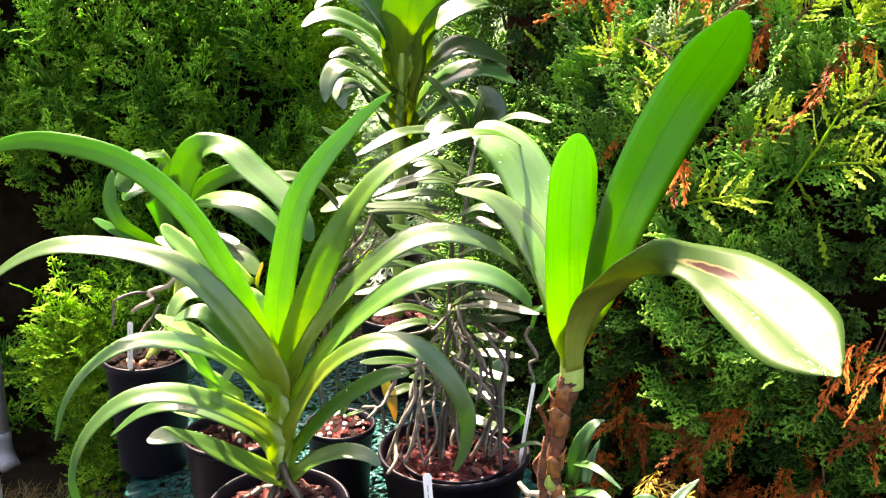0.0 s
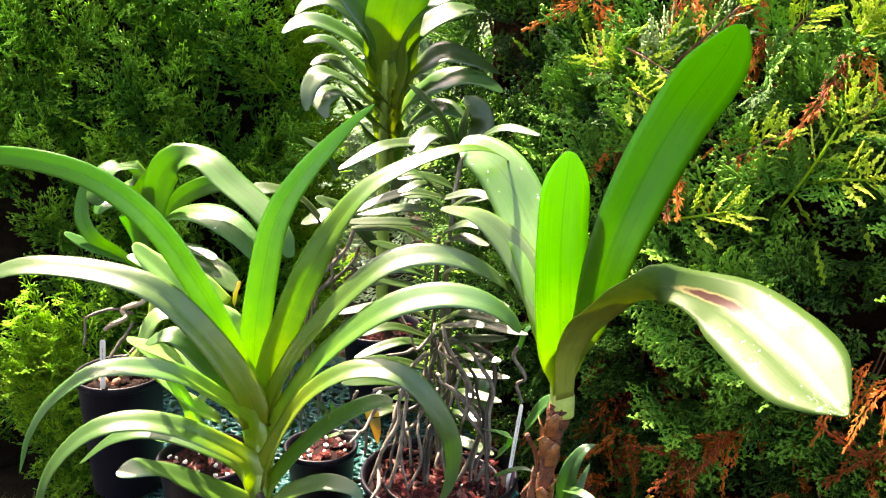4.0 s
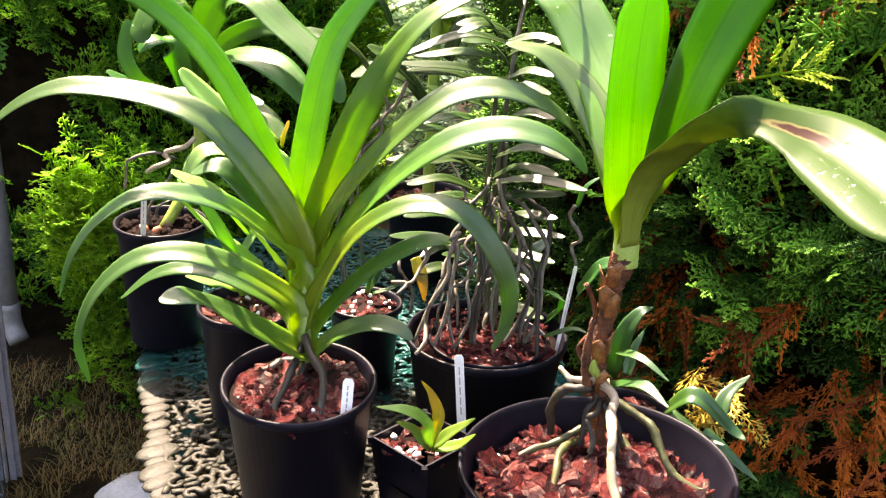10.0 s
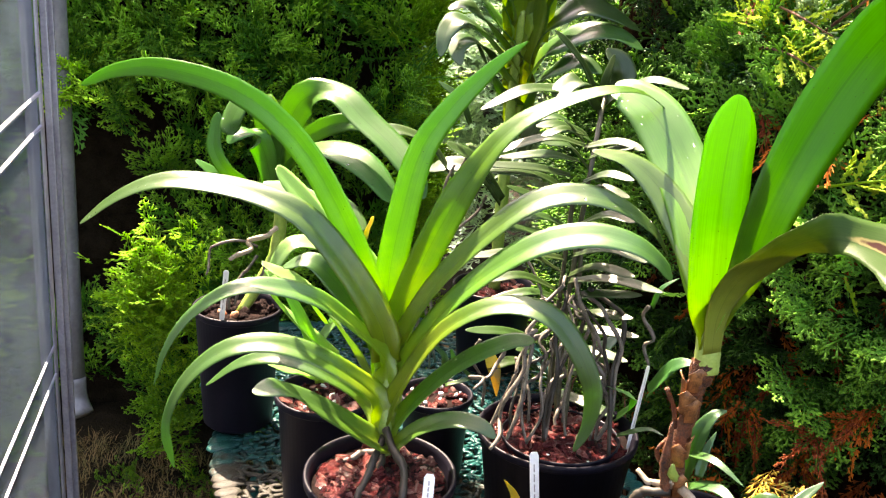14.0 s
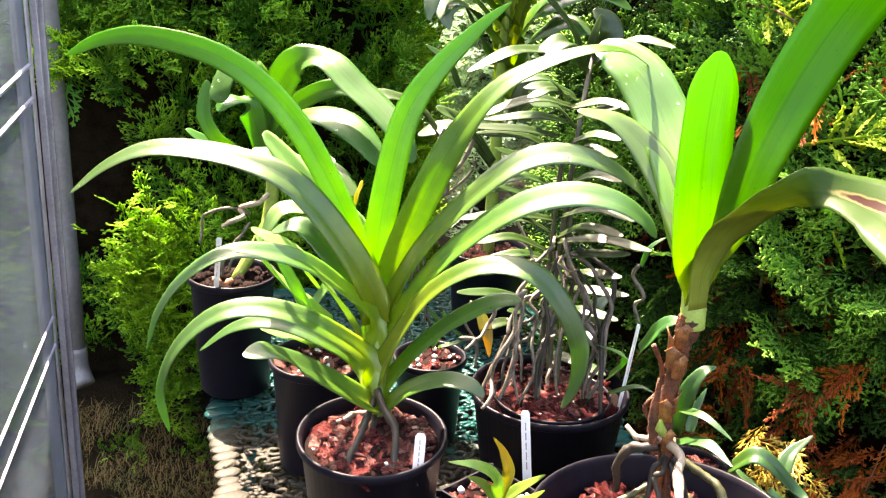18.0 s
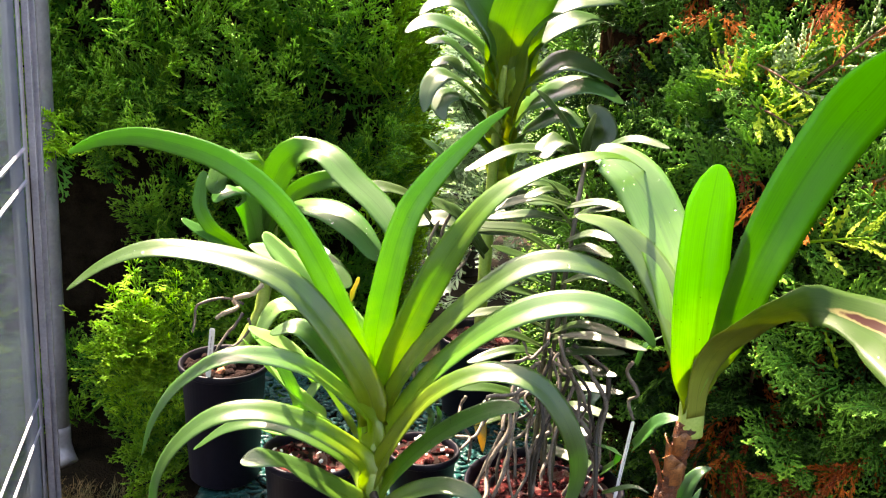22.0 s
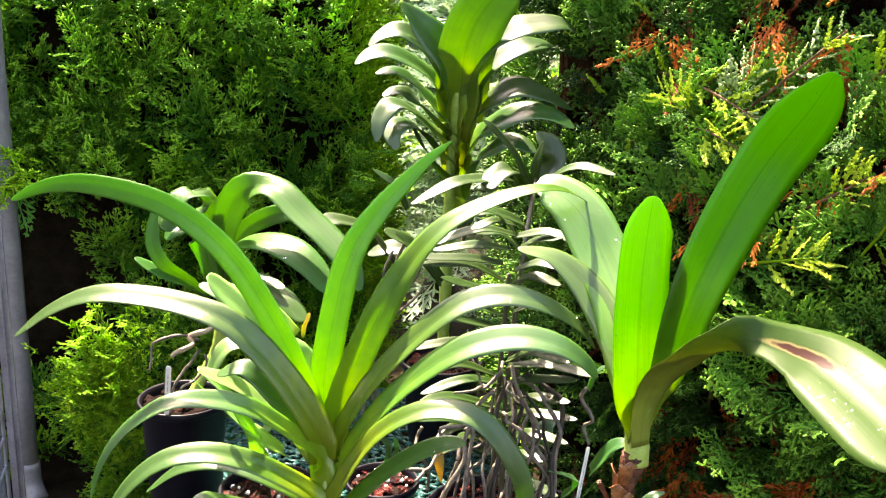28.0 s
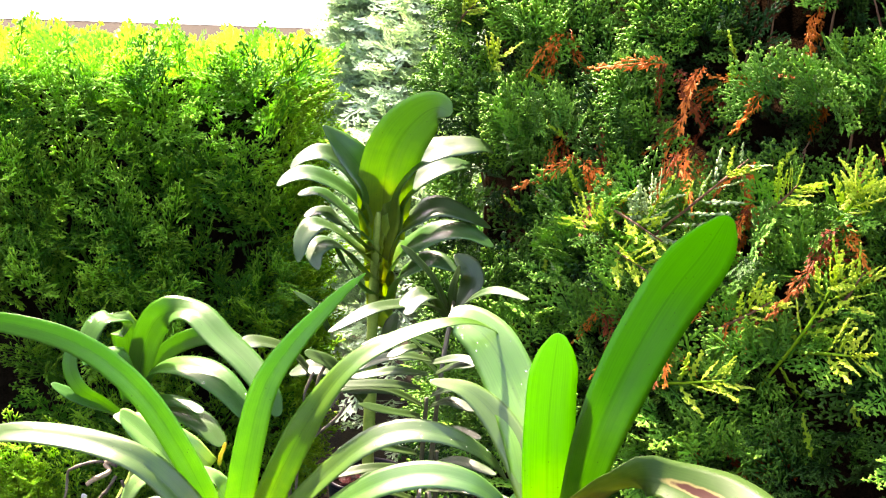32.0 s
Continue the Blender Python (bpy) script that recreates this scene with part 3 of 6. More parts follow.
def label_tag(name, base, top, width, label, facing=(0.1, -1, 0.25)):
    """A white plant label stuck in at base, rounded at the top, with marks that cannot be read."""
    b, t = Vector(base), Vector(top)
    ax = (t - b)
    ln = ax.length
    ax.normalize()
    side = ax.cross(Vector(facing)).normalized()
    nor = side.cross(ax)
    bm = bmesh.new()
    outline = [(-0.15, 0), (0.15, 0), (0.5, ln * 0.22), (0.5, ln - width * 0.35), (0.3, ln), (-0.3, ln), (-0.5, ln - width * 0.35), (-0.5, ln * 0.22)]
    f = [bm.verts.new(b + side * (width * u) + ax * v + nor * 0.0006) for u, v in outline]
    g = [bm.verts.new(b + side * (width * u) + ax * v - nor * 0.0006) for u, v in outline]
    bm.faces.new(f)
    bm.faces.new(g[::-1])
    for i in range(8):
        bm.faces.new((f[i], g[i], g[(i + 1) % 8], f[(i + 1) % 8]))
    bmesh.ops.recalc_face_normals(bm, faces=bm.faces)
    tag = part(name, bm, M_TAG, None, "", False)
    tagged(tag, label, "plant label", "plant labels")
    sgn = 1 if nor.dot(Vector(facing)) > 0 else -1
    bm = bmesh.new()
    for k in range(5):
        v0 = ln * (0.34 + 0.11 * k)
        q = [bm.verts.new(b + side * (width * u) + ax * v + nor * (sgn * 0.0010)) for u, v in ((-0.09, v0), (0.05, v0), (0.05, v0 + ln * 0.085), (-0.09, v0 + ln * 0.085))]
        bm.faces.new(q)
    part("marks", bm, M_INK, tag, "", False)
    return tag


def water_material():
    m, n, l, p = mat("water_drop")
    p.inputs["Base Color"].default_value = (0.95, 0.97, 0.97, 1)
    p.inputs["Roughness"].default_value = 0.03
    p.inputs["Transmission Weight"].default_value = 1.0
    p.inputs["IOR"].default_value = 1.33
    return m


M_WATER = water_material()


def water_drops(plant, count, lo, hi, size, seed):
    """Beads of water on the upper face of the leaf built last."""
    rnd = random.Random(seed)
    bm = bmesh.new()
    rows = LAST_LEAF[:]
    for i in range(count):
        k = lo + (hi - lo) * rnd.random()
        q, side, nor, w, fold = rows[min(len(rows) - 1, int(k * (len(rows) - 1)))]
        a = rnd.uniform(-0.85, 0.85)
        r = size * (0.4 + rnd.random() ** 2)
        h = fold * w * (abs(a) - 0.45 * a * a)
        turn = Matrix((side, nor.cross(side), nor)).transposed().to_4x4()
        bmesh.ops.create_icosphere(bm, subdivisions=2, radius=r, matrix=Matrix.Translation(q + side * (w * a) + nor * (h + 0.0008)) @ turn @ Matrix.Diagonal((1.0, 0.7 + 0.6 * rnd.random(), 0.45, 1)))
    beads = part("rain_water", bm, M_WATER, plant, "clear beads of rain")
    beads.visible_shadow = False
    tagged(beads, kind="stuff")


# ---- ground ----
def bank(x, y):
    rise = smooth_step((y - 1.2) / 0.9) * 0.22
    n = noise.noise((x * 1.7, y * 1.7, 0.3)) * 0.05 + noise.noise((x * 9, y * 9, 1.3)) * 0.02
    return rise + n * min(1.0, max(0.0, 1 - (abs(x) + abs(y)) / 40))


def build_ground():
    xs = [-400, -60, -15, -6, -3] + [-2.2 + 0.06 * i for i in range(80)] + [3, 6, 15, 60, 400]
    ys = [-400, -60, -15, -5, -2, -0.6] + [0.0 + 0.06 * i for i in range(55)] + [3.5, 5, 8, 15, 60, 400]
    v = [(x, y, bank(x, y) if abs(x) < 20 and abs(y) < 20 else (0.22 if y > 1 else 0.0)) for y in ys for x in xs]
    w = len(xs)
    f = [(j * w + i, j * w + i + 1, (j + 1) * w + i + 1, (j + 1) * w + i) for j in range(len(ys) - 1) for i in range(w - 1)]
    me = bpy.data.meshes.new("ground")
    me.from_pydata(v, [], f)
    me.shade_smooth()
    tagged(mesh_ob("ground", me, M_GROUND), "dark damp earth bank with moss and dry grass", "ground", kind="structure")


build_ground()


# ---- conifer foliage ----
def spray_template(seed, side=6, subs=2, spread=0.55, thick=0.020, droop=0.15, angle=48, forward=1.0, plump=True, sub_len=0.45):
    """One flat spray of length 1 along +y: a stalk, side branchlets and their short twiglets, each a plump closed spindle."""
    rnd = random.Random(seed)
    V, F, Eend = [], [], []

    def spindle(a, b, w, e0, e1):
        d = b - a
        s = d.cross(Vector((0, 0, 1)))
        if s.length < 1e-5:
            s = Vector((1, 0, 0))
        s.normalize()
        k = len(V)
        m = a.lerp(b, 0.66)
        up = Vector((0, 0, w * 0.75))
        em = (e0 + e1) / 2
        if plump:
            V.extend([a, m + s * w - up * 0.4, m - s * w - up * 0.4, m + up, b])
            F.extend([(k, k + 1, k + 3), (k, k + 3, k + 2), (k, k + 2, k + 1), (k + 4, k + 3, k + 1), (k + 4, k + 2, k + 3), (k + 4, k + 1, k + 2)])
            Eend.extend([e0, em, em, em, e1])
        else:
            V.extend([a, m + s * w, m - s * w, b + up])
            F.extend([(k, k + 1, k + 2), (k + 1, k + 3, k + 2)])
            Eend.extend([e0, em, em, e1])

    def bend(p):
        return Vector((p.x, p.y, p.z - droop * p.y * p.y - 0.25 * p.x * p.x))

    spindle(bend(Vector((0, 0, 0))), bend(Vector((0, 0.6, 0))), thick * 0.8, 0, 0.2)
    spindle(bend(Vector((0, 0.45, 0))), bend(Vector((0, 1.0, 0))), thick, 0.3, 1)
    for i in range(side * 2):
        y = 0.05 + 0.87 * (i / (side * 2 - 1))
        sg = 1 if i % 2 else -1
        ln = spread * (1 - y * 0.72) * (0.7 + 0.6 * rnd.random()) * (0.5 + 0.5 * min(1, y / 0.25))
        ang = radians(angle + 16 * (rnd.random() - 0.5))
        dirv = Vector((sg * math.sin(ang), math.cos(ang) * forward, 0.35 * (rnd.random() - 0.5)))
        a = Vector((0, y, 0))
        b = a + dirv * ln
        spindle(bend(a), bend(b), thick * 0.9, y * 0.4, min(1, 0.55 + 0.5 * y))
        for j in range(subs):
            for s2 in (1, -1):
                t = (j + 0.55) / (subs + 0.3)
                a2 = a + dirv * (ln * t)
                l2 = ln * sub_len * (1 - t * 0.45) * (0.7 + 0.6 * rnd.random())
                a3 = ang * sg + s2 * radians(42)
                b2 = a2 + Vector((math.sin(a3), math.cos(a3) * forward, 0.5 * (rnd.random() - 0.5))) * l2
                spindle(bend(a2), bend(b2), thick * 0.9, y * 0.4 + 0.15 * t, min(1, 0.5 + 0.5 * y + 0.15 * t))
    return np.array([v[:] for v in V]), np.array(F), np.array(Eend)


FLAT = [spray_template(11 + i, 5, 2, 0.52, 0.032, 0.15, 46, 1.0, True, 0.46) for i in range(6)]
LOOSE = [spray_template(41 + i, 6, 1, 0.26, 0.042, -0.1, 30, 1.1, True, 0.45) for i in range(5)]
FINE = [spray_template(71 + i, 4, 1, 0.50, 0.030, 0.05, 38, 1.1, True, 0.55) for i in range(5)]
CURLED = [spray_template(91 + i, 8, 1, 0.34, 0.026, 1.15, 34, 1.0, True, 0.5) for i in range(4)]
BROOM = [spray_template(121 + i, 6, 1, 0.55, 0.034, 0.25, 46, 1.0, True, 0.45) for i in range(3)]
THIN = [spray_template(151 + i, 5, 1, 0.50, 0.036, 0.05, 40, 1.1, False, 0.55) for i in range(4)]


def frames_from(out, rnd, spread, lift, face=0.0):
    """A random spray pose that grows along out. face: how far its flat side turns outwards (1) rather than up (0)."""
    o = Vector(out)
    y = o + Vector((rnd.gauss(0, spread), rnd.gauss(0, spread), rnd.gauss(0, spread) + lift))
    y.normalize()
    z = Vector((rnd.gauss(0, 0.35), rnd.gauss(0, 0.35) - 0.3, 1.0)).lerp(Vector((o.x, o.y, 0.25)) + Vector((rnd.gauss(0, 0.4), rnd.gauss(0, 0.4), rnd.gauss(0, 0.4))), face)
    x = y.cross(z)
    if x.length < 0.05:
        x = y.cross(Vector((1, 0.2, 0.1)))
    x.normalize()
    z = x.cross(y)
    return x, y, z


def foliage(name, parent, material, templates, places, label=""):
    """Many sprays joined into one mesh. places: (point, x, y, z, size, tone)."""
    V, F, TT, EE = [], [], [], []
    off = 0
    for i, (p, x, y, z, s, tone) in enumerate(places):
        tv, tf, te = templates[i % len(templates)]
        m = np.array([x[:], y[:], z[:]]) * s
        V.append(tv @ m + np.array(p[:]))
        F.append(tf + off)
        TT.append(np.full(len(tv), tone))
        EE.append(te)
        off += len(tv)
    V, F, TT, EE = np.concatenate(V), np.concatenate(F), np.concatenate(TT), np.concatenate(EE)
    me = bpy.data.meshes.new(name)
    me.vertices.add(len(V))
    me.vertices.foreach_set("co", V.astype(np.float32).ravel())
    me.loops.add(len(F) * 3)
    me.loops.foreach_set("vertex_index", F.astype(np.int32).ravel())
    me.polygons.add(len(F))
    me.polygons.foreach_set("loop_start", np.arange(0, len(F) * 3, 3, dtype=np.int32))
    me.polygons.foreach_set("loop_total", np.full(len(F), 3, dtype=np.int32))
    for nm, data in (("tone", TT), ("end", EE)):
        a = me.attributes.new(nm, 'FLOAT', 'POINT')
        a.data.foreach_set("value", data.astype(np.float32))
    me.update()
    me.validate()
    ob = mesh_ob(name, me, material, parent, label)
    tagged(ob, kind="stuff")
    return ob


SPRAY_MESHES = {}


def spray_objects(name, parent, material, templates, places):
    """Sprays that can be told apart: objects of their own that share a few meshes."""
    for i, (p, x, y, z, s, tone) in enumerate(places):
        key = (name, i % len(templates), min(3, int(tone * 4)))
        if key not in SPRAY_MESHES:
            tv, tf, te = templates[key[1]]
            me = bpy.data.meshes.new(name)
            me.from_pydata([tuple(v) for v in tv], [], [tuple(int(k) for k in f) for f in tf])
            for nm, data in (("tone", np.full(len(tv), (key[2] + 0.5) / 4)), ("end", te)):
                a = me.attributes.new(nm, 'FLOAT', 'POINT')
                a.data.foreach_set("value", data.astype(np.float32))
            me.materials.append(material)
            SPRAY_MESHES[key] = me
        ob = new(name, SPRAY_MESHES[key])
        ob.parent = parent
        ob.matrix_parent_inverse = Matrix.Translation(parent.location).inverted()
        m = Matrix((x * s, y * s, z * s)).transposed().to_4x4()
        m.translation = p
        ob.matrix_basis = m


def right_face(x, z):
    """y of the right hedge's face."""
    return 1.48 - 0.78 * x + 0.50 * z + 0.13 * smooth_step((1.03 - z) / 0.2)



def build_right_hedge():
    hedge = empty("hedge_right", (0.5, 2.2, 0.0))
    tagged(hedge, "tall clipped cypress hedge with yellow shoot tips and dead orange patches", "hedge", kind="structure")
    rnd = random.Random(21)
    # rough sheet behind the sprays, coloured as inner twigs lost in shade
    nx, nz = 36, 34
    V = []
    for j in range(nz + 1):
        for i in range(nx + 1):
            x, z = 0.02 + 1.5 * i / nx, 0.1 + 2.3 * j / nz
            V.append((x + 0.06, right_face(x, z) + 0.17 + 0.07 * noise.noise((x * 7, z * 7, 0)) + 0.03 * noise.noise((x * 25, z * 25, 4)), z))
    back = len(V)
    V += [(0.10, 3.1, 0.1), (1.58, 3.1, 0.1), (1.58, 3.1, 2.4), (0.10, 3.1, 2.4)]
    w = nx + 1
    F = [(j * w + i, j * w + i + 1, (j + 1) * w + i + 1, (j + 1) * w + i) for j in range(nz) for i in range(nx)]
    F += [(back, back + 3, back + 2, back + 1)]
    F += [tuple([i for i in range(nz * w, nz * w + w)] + [back + 2, back + 3])]
    F += [tuple([j * w for j in range(nz + 1)] + [back + 3, back]), tuple([j * w + nx for j in range(nz, -1, -1)] + [back + 1, back + 2])]
    me = bpy.data.meshes.new("twig_shade")
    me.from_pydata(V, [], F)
    mesh_ob("twig_shade", me, M_CORE, hedge, "sheet coloured as twigs lost in deep shade")
    # twigs that show between the sprays
    for i in range(70):
        x, z = rnd.uniform(0.05, 0.9), rnd.uniform(0.5, 2.0)
        y = right_face(x, z) + 0.07
        a = Vector((x, y + 0.05, z))
        b = a + Vector((rnd.gauss(0, 0.05), -0.03, 0.12 + 0.15 * rnd.random()))
        part("twig", tube_bm([a, (a + b) / 2 + Vector((rnd.gauss(0, 0.015), -0.015, 0)), b], [0.0035, 0.0025, 0.001], 5, 6, 0.2, i), M_TWIG, hedge)
    green, dead, gold, young, pale = [], [], [], [], []
    # patches of dead sprays (x, z, radius) and dark hollows in the face
    patches = ((0.20, 1.55, 0.045), (0.42, 1.57, 0.022), (0.51, 1.69, 0.045), (0.51, 1.56, 0.06), (0.60, 1.81, 0.07), (0.27, 1.52, 0.04), (0.22, 1.81, 0.025), (0.39, 1.60, 0.03), (0.41, 1.72, 0.03),
               (0.27, 0.80, 0.05), (0.28, 0.93, 0.05), (0.48, 0.86, 0.07), (0.60, 0.98, 0.06), (0.61, 1.08, 0.05), (0.50, 1.34, 0.035), (0.59, 1.52, 0.05), (0.32, 0.91, 0.035), (0.44, 0.98, 0.03), (0.27, 1.34, 0.03), (0.36, 1.31, 0.03), (0.54, 0.84, 0.05), (0.40, 0.83, 0.05), (0.72, 1.60, 0.06))
    hollows = ((0.58, 1.78, 0.07), (0.47, 1.58, 0.035), (0.66, 1.56, 0.05), (0.63, 1.45, 0.04), (0.38, 0.98, 0.05), (0.59, 1.15, 0.035), (0.20, 1.49, 0.03), (0.32, 1.02, 0.035))
    low_patches = ((0.53, 0.66, 0.045), (0.55, 0.77, 0.05), (0.50, 0.76, 0.04), (0.58, 0.66, 0.05), (0.47, 0.77, 0.03), (0.72, 0.80, 0.06))
    patches = [(1.06 * a, 1.65 - 1.06 * (1.65 - b), 0.85 * r) if b < 1.03 else (a, b, 0.72 * r) for a, b, r in patches] + list(low_patches)
    for px, pz, pr in patches:
        for k in range(int(2 + 380 * pr * pr)):            # small drooping plumes of dead sprays
            x, z = px + rnd.gauss(0, pr * 0.6), pz + rnd.gauss(0, pr * 0.6)
            p = Vector((x, right_face(x, z) + rnd.uniform(-0.10, 0.03), z))
            d = Vector((-0.45 + rnd.gauss(0, 0.45), -0.55, -0.25 + rnd.gauss(0, 0.35))).normalized()
            for m in range(3):
                # below 1 m the dead sprays are dimmed by tone, for the shade there
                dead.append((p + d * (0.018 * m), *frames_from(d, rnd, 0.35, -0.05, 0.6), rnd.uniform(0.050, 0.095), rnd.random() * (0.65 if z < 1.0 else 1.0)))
    for i in range(2050):                                  # fans of flat sprays, some far out and some deep in, toned dark as shade
        x, z = (rnd.uniform(-0.02, 1.05), rnd.uniform(0.3, 2.25)) if i < 1650 else (rnd.uniform(0.0, 0.95), rnd.uniform(1.45, 2.2))
        lump = noise.noise((x * 6, z * 6, 2.0)) + 0.6 * noise.noise((x * 14, z * 14, 7.0))
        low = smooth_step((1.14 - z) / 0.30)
        if (lump < -0.22 + 0.18 * low and rnd.random() < 0.88) or rnd.random() < 0.36 * low:
            continue
        if any(math.hypot(x - a, z - b) < 1.05 * r for a, b, r in patches) and rnd.random() < 0.8:
            continue
        if any(math.hypot(x - a, z - b) < r for a, b, r in hollows):
            continue
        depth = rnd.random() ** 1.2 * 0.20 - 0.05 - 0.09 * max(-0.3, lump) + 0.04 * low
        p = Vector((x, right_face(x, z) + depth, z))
        # tone holds the shade: it drops with depth, in hollows and low down
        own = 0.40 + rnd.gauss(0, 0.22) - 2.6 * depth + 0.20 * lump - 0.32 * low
        up = smooth_step((z - 1.0) / 0.25)
        d = (Vector((-0.62, -0.55, 0.10)).lerp(Vector((-0.34, -0.42, 0.72)), up) + Vector((rnd.gauss(0, 0.22), rnd.gauss(0, 0.18), rnd.gauss(0, 0.2)))).normalized()
        flat = (Vector((-0.15, -0.35, 0.9)).lerp(Vector((-0.5, -0.75, 0.35)), 0.35 + 0.4 * up) + Vector((rnd.gauss(0, 0.25), rnd.gauss(0, 0.25), rnd.gauss(0, 0.25)))).normalized()
        side = d.cross(flat).normalized()
        reach = rnd.uniform(0.065, 0.105)
        for m in (-2, -1, 0, 1, 2) if depth < 0.06 else (-1, 0, 1):
            q = d * math.cos(0.42 * m) + side * math.sin(0.42 * m)
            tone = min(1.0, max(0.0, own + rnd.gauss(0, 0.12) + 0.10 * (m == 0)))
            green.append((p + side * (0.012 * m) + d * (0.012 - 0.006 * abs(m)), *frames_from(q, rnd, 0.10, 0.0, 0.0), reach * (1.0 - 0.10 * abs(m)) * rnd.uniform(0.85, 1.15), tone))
            x1 = q.cross(flat + Vector((rnd.gauss(0, 0.2), rnd.gauss(0, 0.2), 0))).normalized()
            last = green[-1]
            green[-1] = (last[0], x1, last[2], x1.cross(last[2]).normalized(), last[4], last[5])
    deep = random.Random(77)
    for i in range(230):                                   # sprays and dead plumes deep in the lower hollows, dark tones standing for shade
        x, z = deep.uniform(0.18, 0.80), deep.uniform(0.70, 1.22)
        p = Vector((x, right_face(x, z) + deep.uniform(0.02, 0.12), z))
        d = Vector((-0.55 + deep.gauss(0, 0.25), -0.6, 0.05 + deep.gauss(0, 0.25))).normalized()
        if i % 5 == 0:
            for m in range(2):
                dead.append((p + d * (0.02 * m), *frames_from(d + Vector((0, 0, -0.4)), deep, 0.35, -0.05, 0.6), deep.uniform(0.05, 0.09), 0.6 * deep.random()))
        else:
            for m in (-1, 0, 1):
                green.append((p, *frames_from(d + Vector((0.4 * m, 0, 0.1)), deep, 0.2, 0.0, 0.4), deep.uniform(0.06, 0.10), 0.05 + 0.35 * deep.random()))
    for i in range(11):                                   # golden, dying tufts low down
        a = rnd.choice(((0.32, 0.80), (0.295, 0.785), (0.345, 0.80), (0.31, 0.81)))
        x, z = a[0] + rnd.gauss(0, 0.018), a[1] + rnd.gauss(0, 0.012)
        gold.append((Vector((x, right_face(x, z) - 0.20 + rnd.gauss(0, 0.015), z)), *frames_from(Vector((-0.35 + rnd.gauss(0, 0.5), -0.6, -0.25)), rnd, 0.3, -0.1, 0.8), rnd.uniform(0.055, 0.085), rnd.random()))
    boughs = ((0.22, 1.50, 0.34, 1.46), (0.30, 1.41, 0.34, 1.53), (0.25, 1.42, 0.32, 1.41), (0.49, 1.25, 0.57, 1.47), (0.56, 1.35, 0.59, 1.46), (0.53, 1.31, 0.58, 1.35), (0.42, 1.31, 0.48, 1.40), (0.32, 1.21, 0.42, 1.28),
              (0.31, 1.41, 0.46, 1.60), (0.29, 1.42, 0.21, 1.48), (0.49, 1.49, 0.52, 1.57), (0.62, 1.47, 0.59, 1.60), (0.64, 1.56, 0.64, 1.62), (0.58, 1.49, 0.59, 1.57), (-0.01, 1.77, 0.03, 1.83), (0.06, 1.68, 0.08, 1.74), (0.74, 1.20, 0.82, 1.36), (0.70, 1.42, 0.76, 1.60))
    for bi, (xa, za, xb, zb) in enumerate(boughs):         # yellow young boughs that stand out of the face
        a = Vector((xa, right_face(xa, za) - 0.04, za))
        b = Vector((xb, right_face(xb, zb) - 0.17, zb))
        m = (a + b) / 2 + Vector((0, -0.03, 0.01))
        part("bough", tube_bm([a, m, b], [0.0030, 0.0024, 0.0010], 6, 10, 0.2, bi), F_YOUNG if bi % 2 else M_TWIG, hedge, "thin young bough")
        reach = min(1.0, (b - a).length / 0.2)
        c = spline([a, m, b], 16)
        for k in range(3, 17, 2):
            for sg in (1, -1):
                side = (b - a).normalized().cross(Vector((0.3, 0.8, -0.2))).normalized() * sg
                d = (c[k] - c[k - 1]).normalized() * 0.9 + side * 0.65
                dest = pale if (bi in (1, 8) and rnd.random() < 0.7) else (green if k < 6 else young)
                dest.append((c[k], *frames_from(d, rnd, 0.14, 0.05, 0.3), rnd.uniform(0.065, 0.105) * (1.15 - 0.65 * k / 16) * (0.6 + 0.4 * reach), 0.3 + 0.7 * rnd.random()))
        young.append((c[13], *frames_from(b - m, rnd, 0.05, 0.0, 0.3), 0.07 * (0.5 + 0.5 * reach), 0.9))
    for i in range(60):
        x, z = rnd.uniform(0.1, 0.95), rnd.uniform(1.0, 1.9)
        p = Vector((x, right_face(x, z) - 0.05, z))
        (young if rnd.random() < 0.7 else pale).append((p, *frames_from(Vector((-0.3, -0.5, 0.7)), rnd, 0.4, 0.1, 0.6), rnd.uniform(0.05, 0.085), 0.6 * rnd.random()))
    for i in range(900):                                   # the end of the hedge, turned to the gap
        y, z = rnd.uniform(1.75, 3.0), rnd.uniform(0.5, 2.3)
        if y < right_face(0.0, z):
            continue
        green.append((Vector((0.06 - 0.05 * rnd.random(), y, z)), *frames_from(Vector((-0.75, -0.3, 0.5)), rnd, 0.4, 0.0, 0.5), rnd.uniform(0.07, 0.12), rnd.random()))
    rest = []
    for i in range(1100):                                  # the top of the hedge
        x, y = rnd.uniform(0.05, 1.6), rnd.uniform(1.5, 3.15)
        if y > right_face(x, 2.4) + 0.2:
            rest.append((Vector((x, y, 2.40 + 0.04 * rnd.random())), *frames_from(Vector((0, -0.1, 1)), rnd, 0.4, 0.1), rnd.uniform(0.12, 0.19), rnd.random()))
    for i in range(900):                                   # its back and its far end
        z = rnd.uniform(0.2, 2.4)
        if i % 3:
            rest.append((Vector((rnd.uniform(0.05, 1.6), 3.12, z)), *frames_from(Vector((0, 0.7, 0.5)), rnd, 0.4, 0.1, 0.5), rnd.uniform(0.12, 0.2), rnd.random()))
        else:
            y = rnd.uniform(1.6, 3.1)
            if y > right_face(1.55, z):
                rest.append((Vector((1.60, y, z)), *frames_from(Vector((0.7, 0, 0.5)), rnd, 0.4, 0.1, 0.5), rnd.uniform(0.12, 0.2), rnd.random()))
    foliage("outer_foliage", hedge, F_RIGHT, THIN, rest, "mid-green sprays on top and behind")

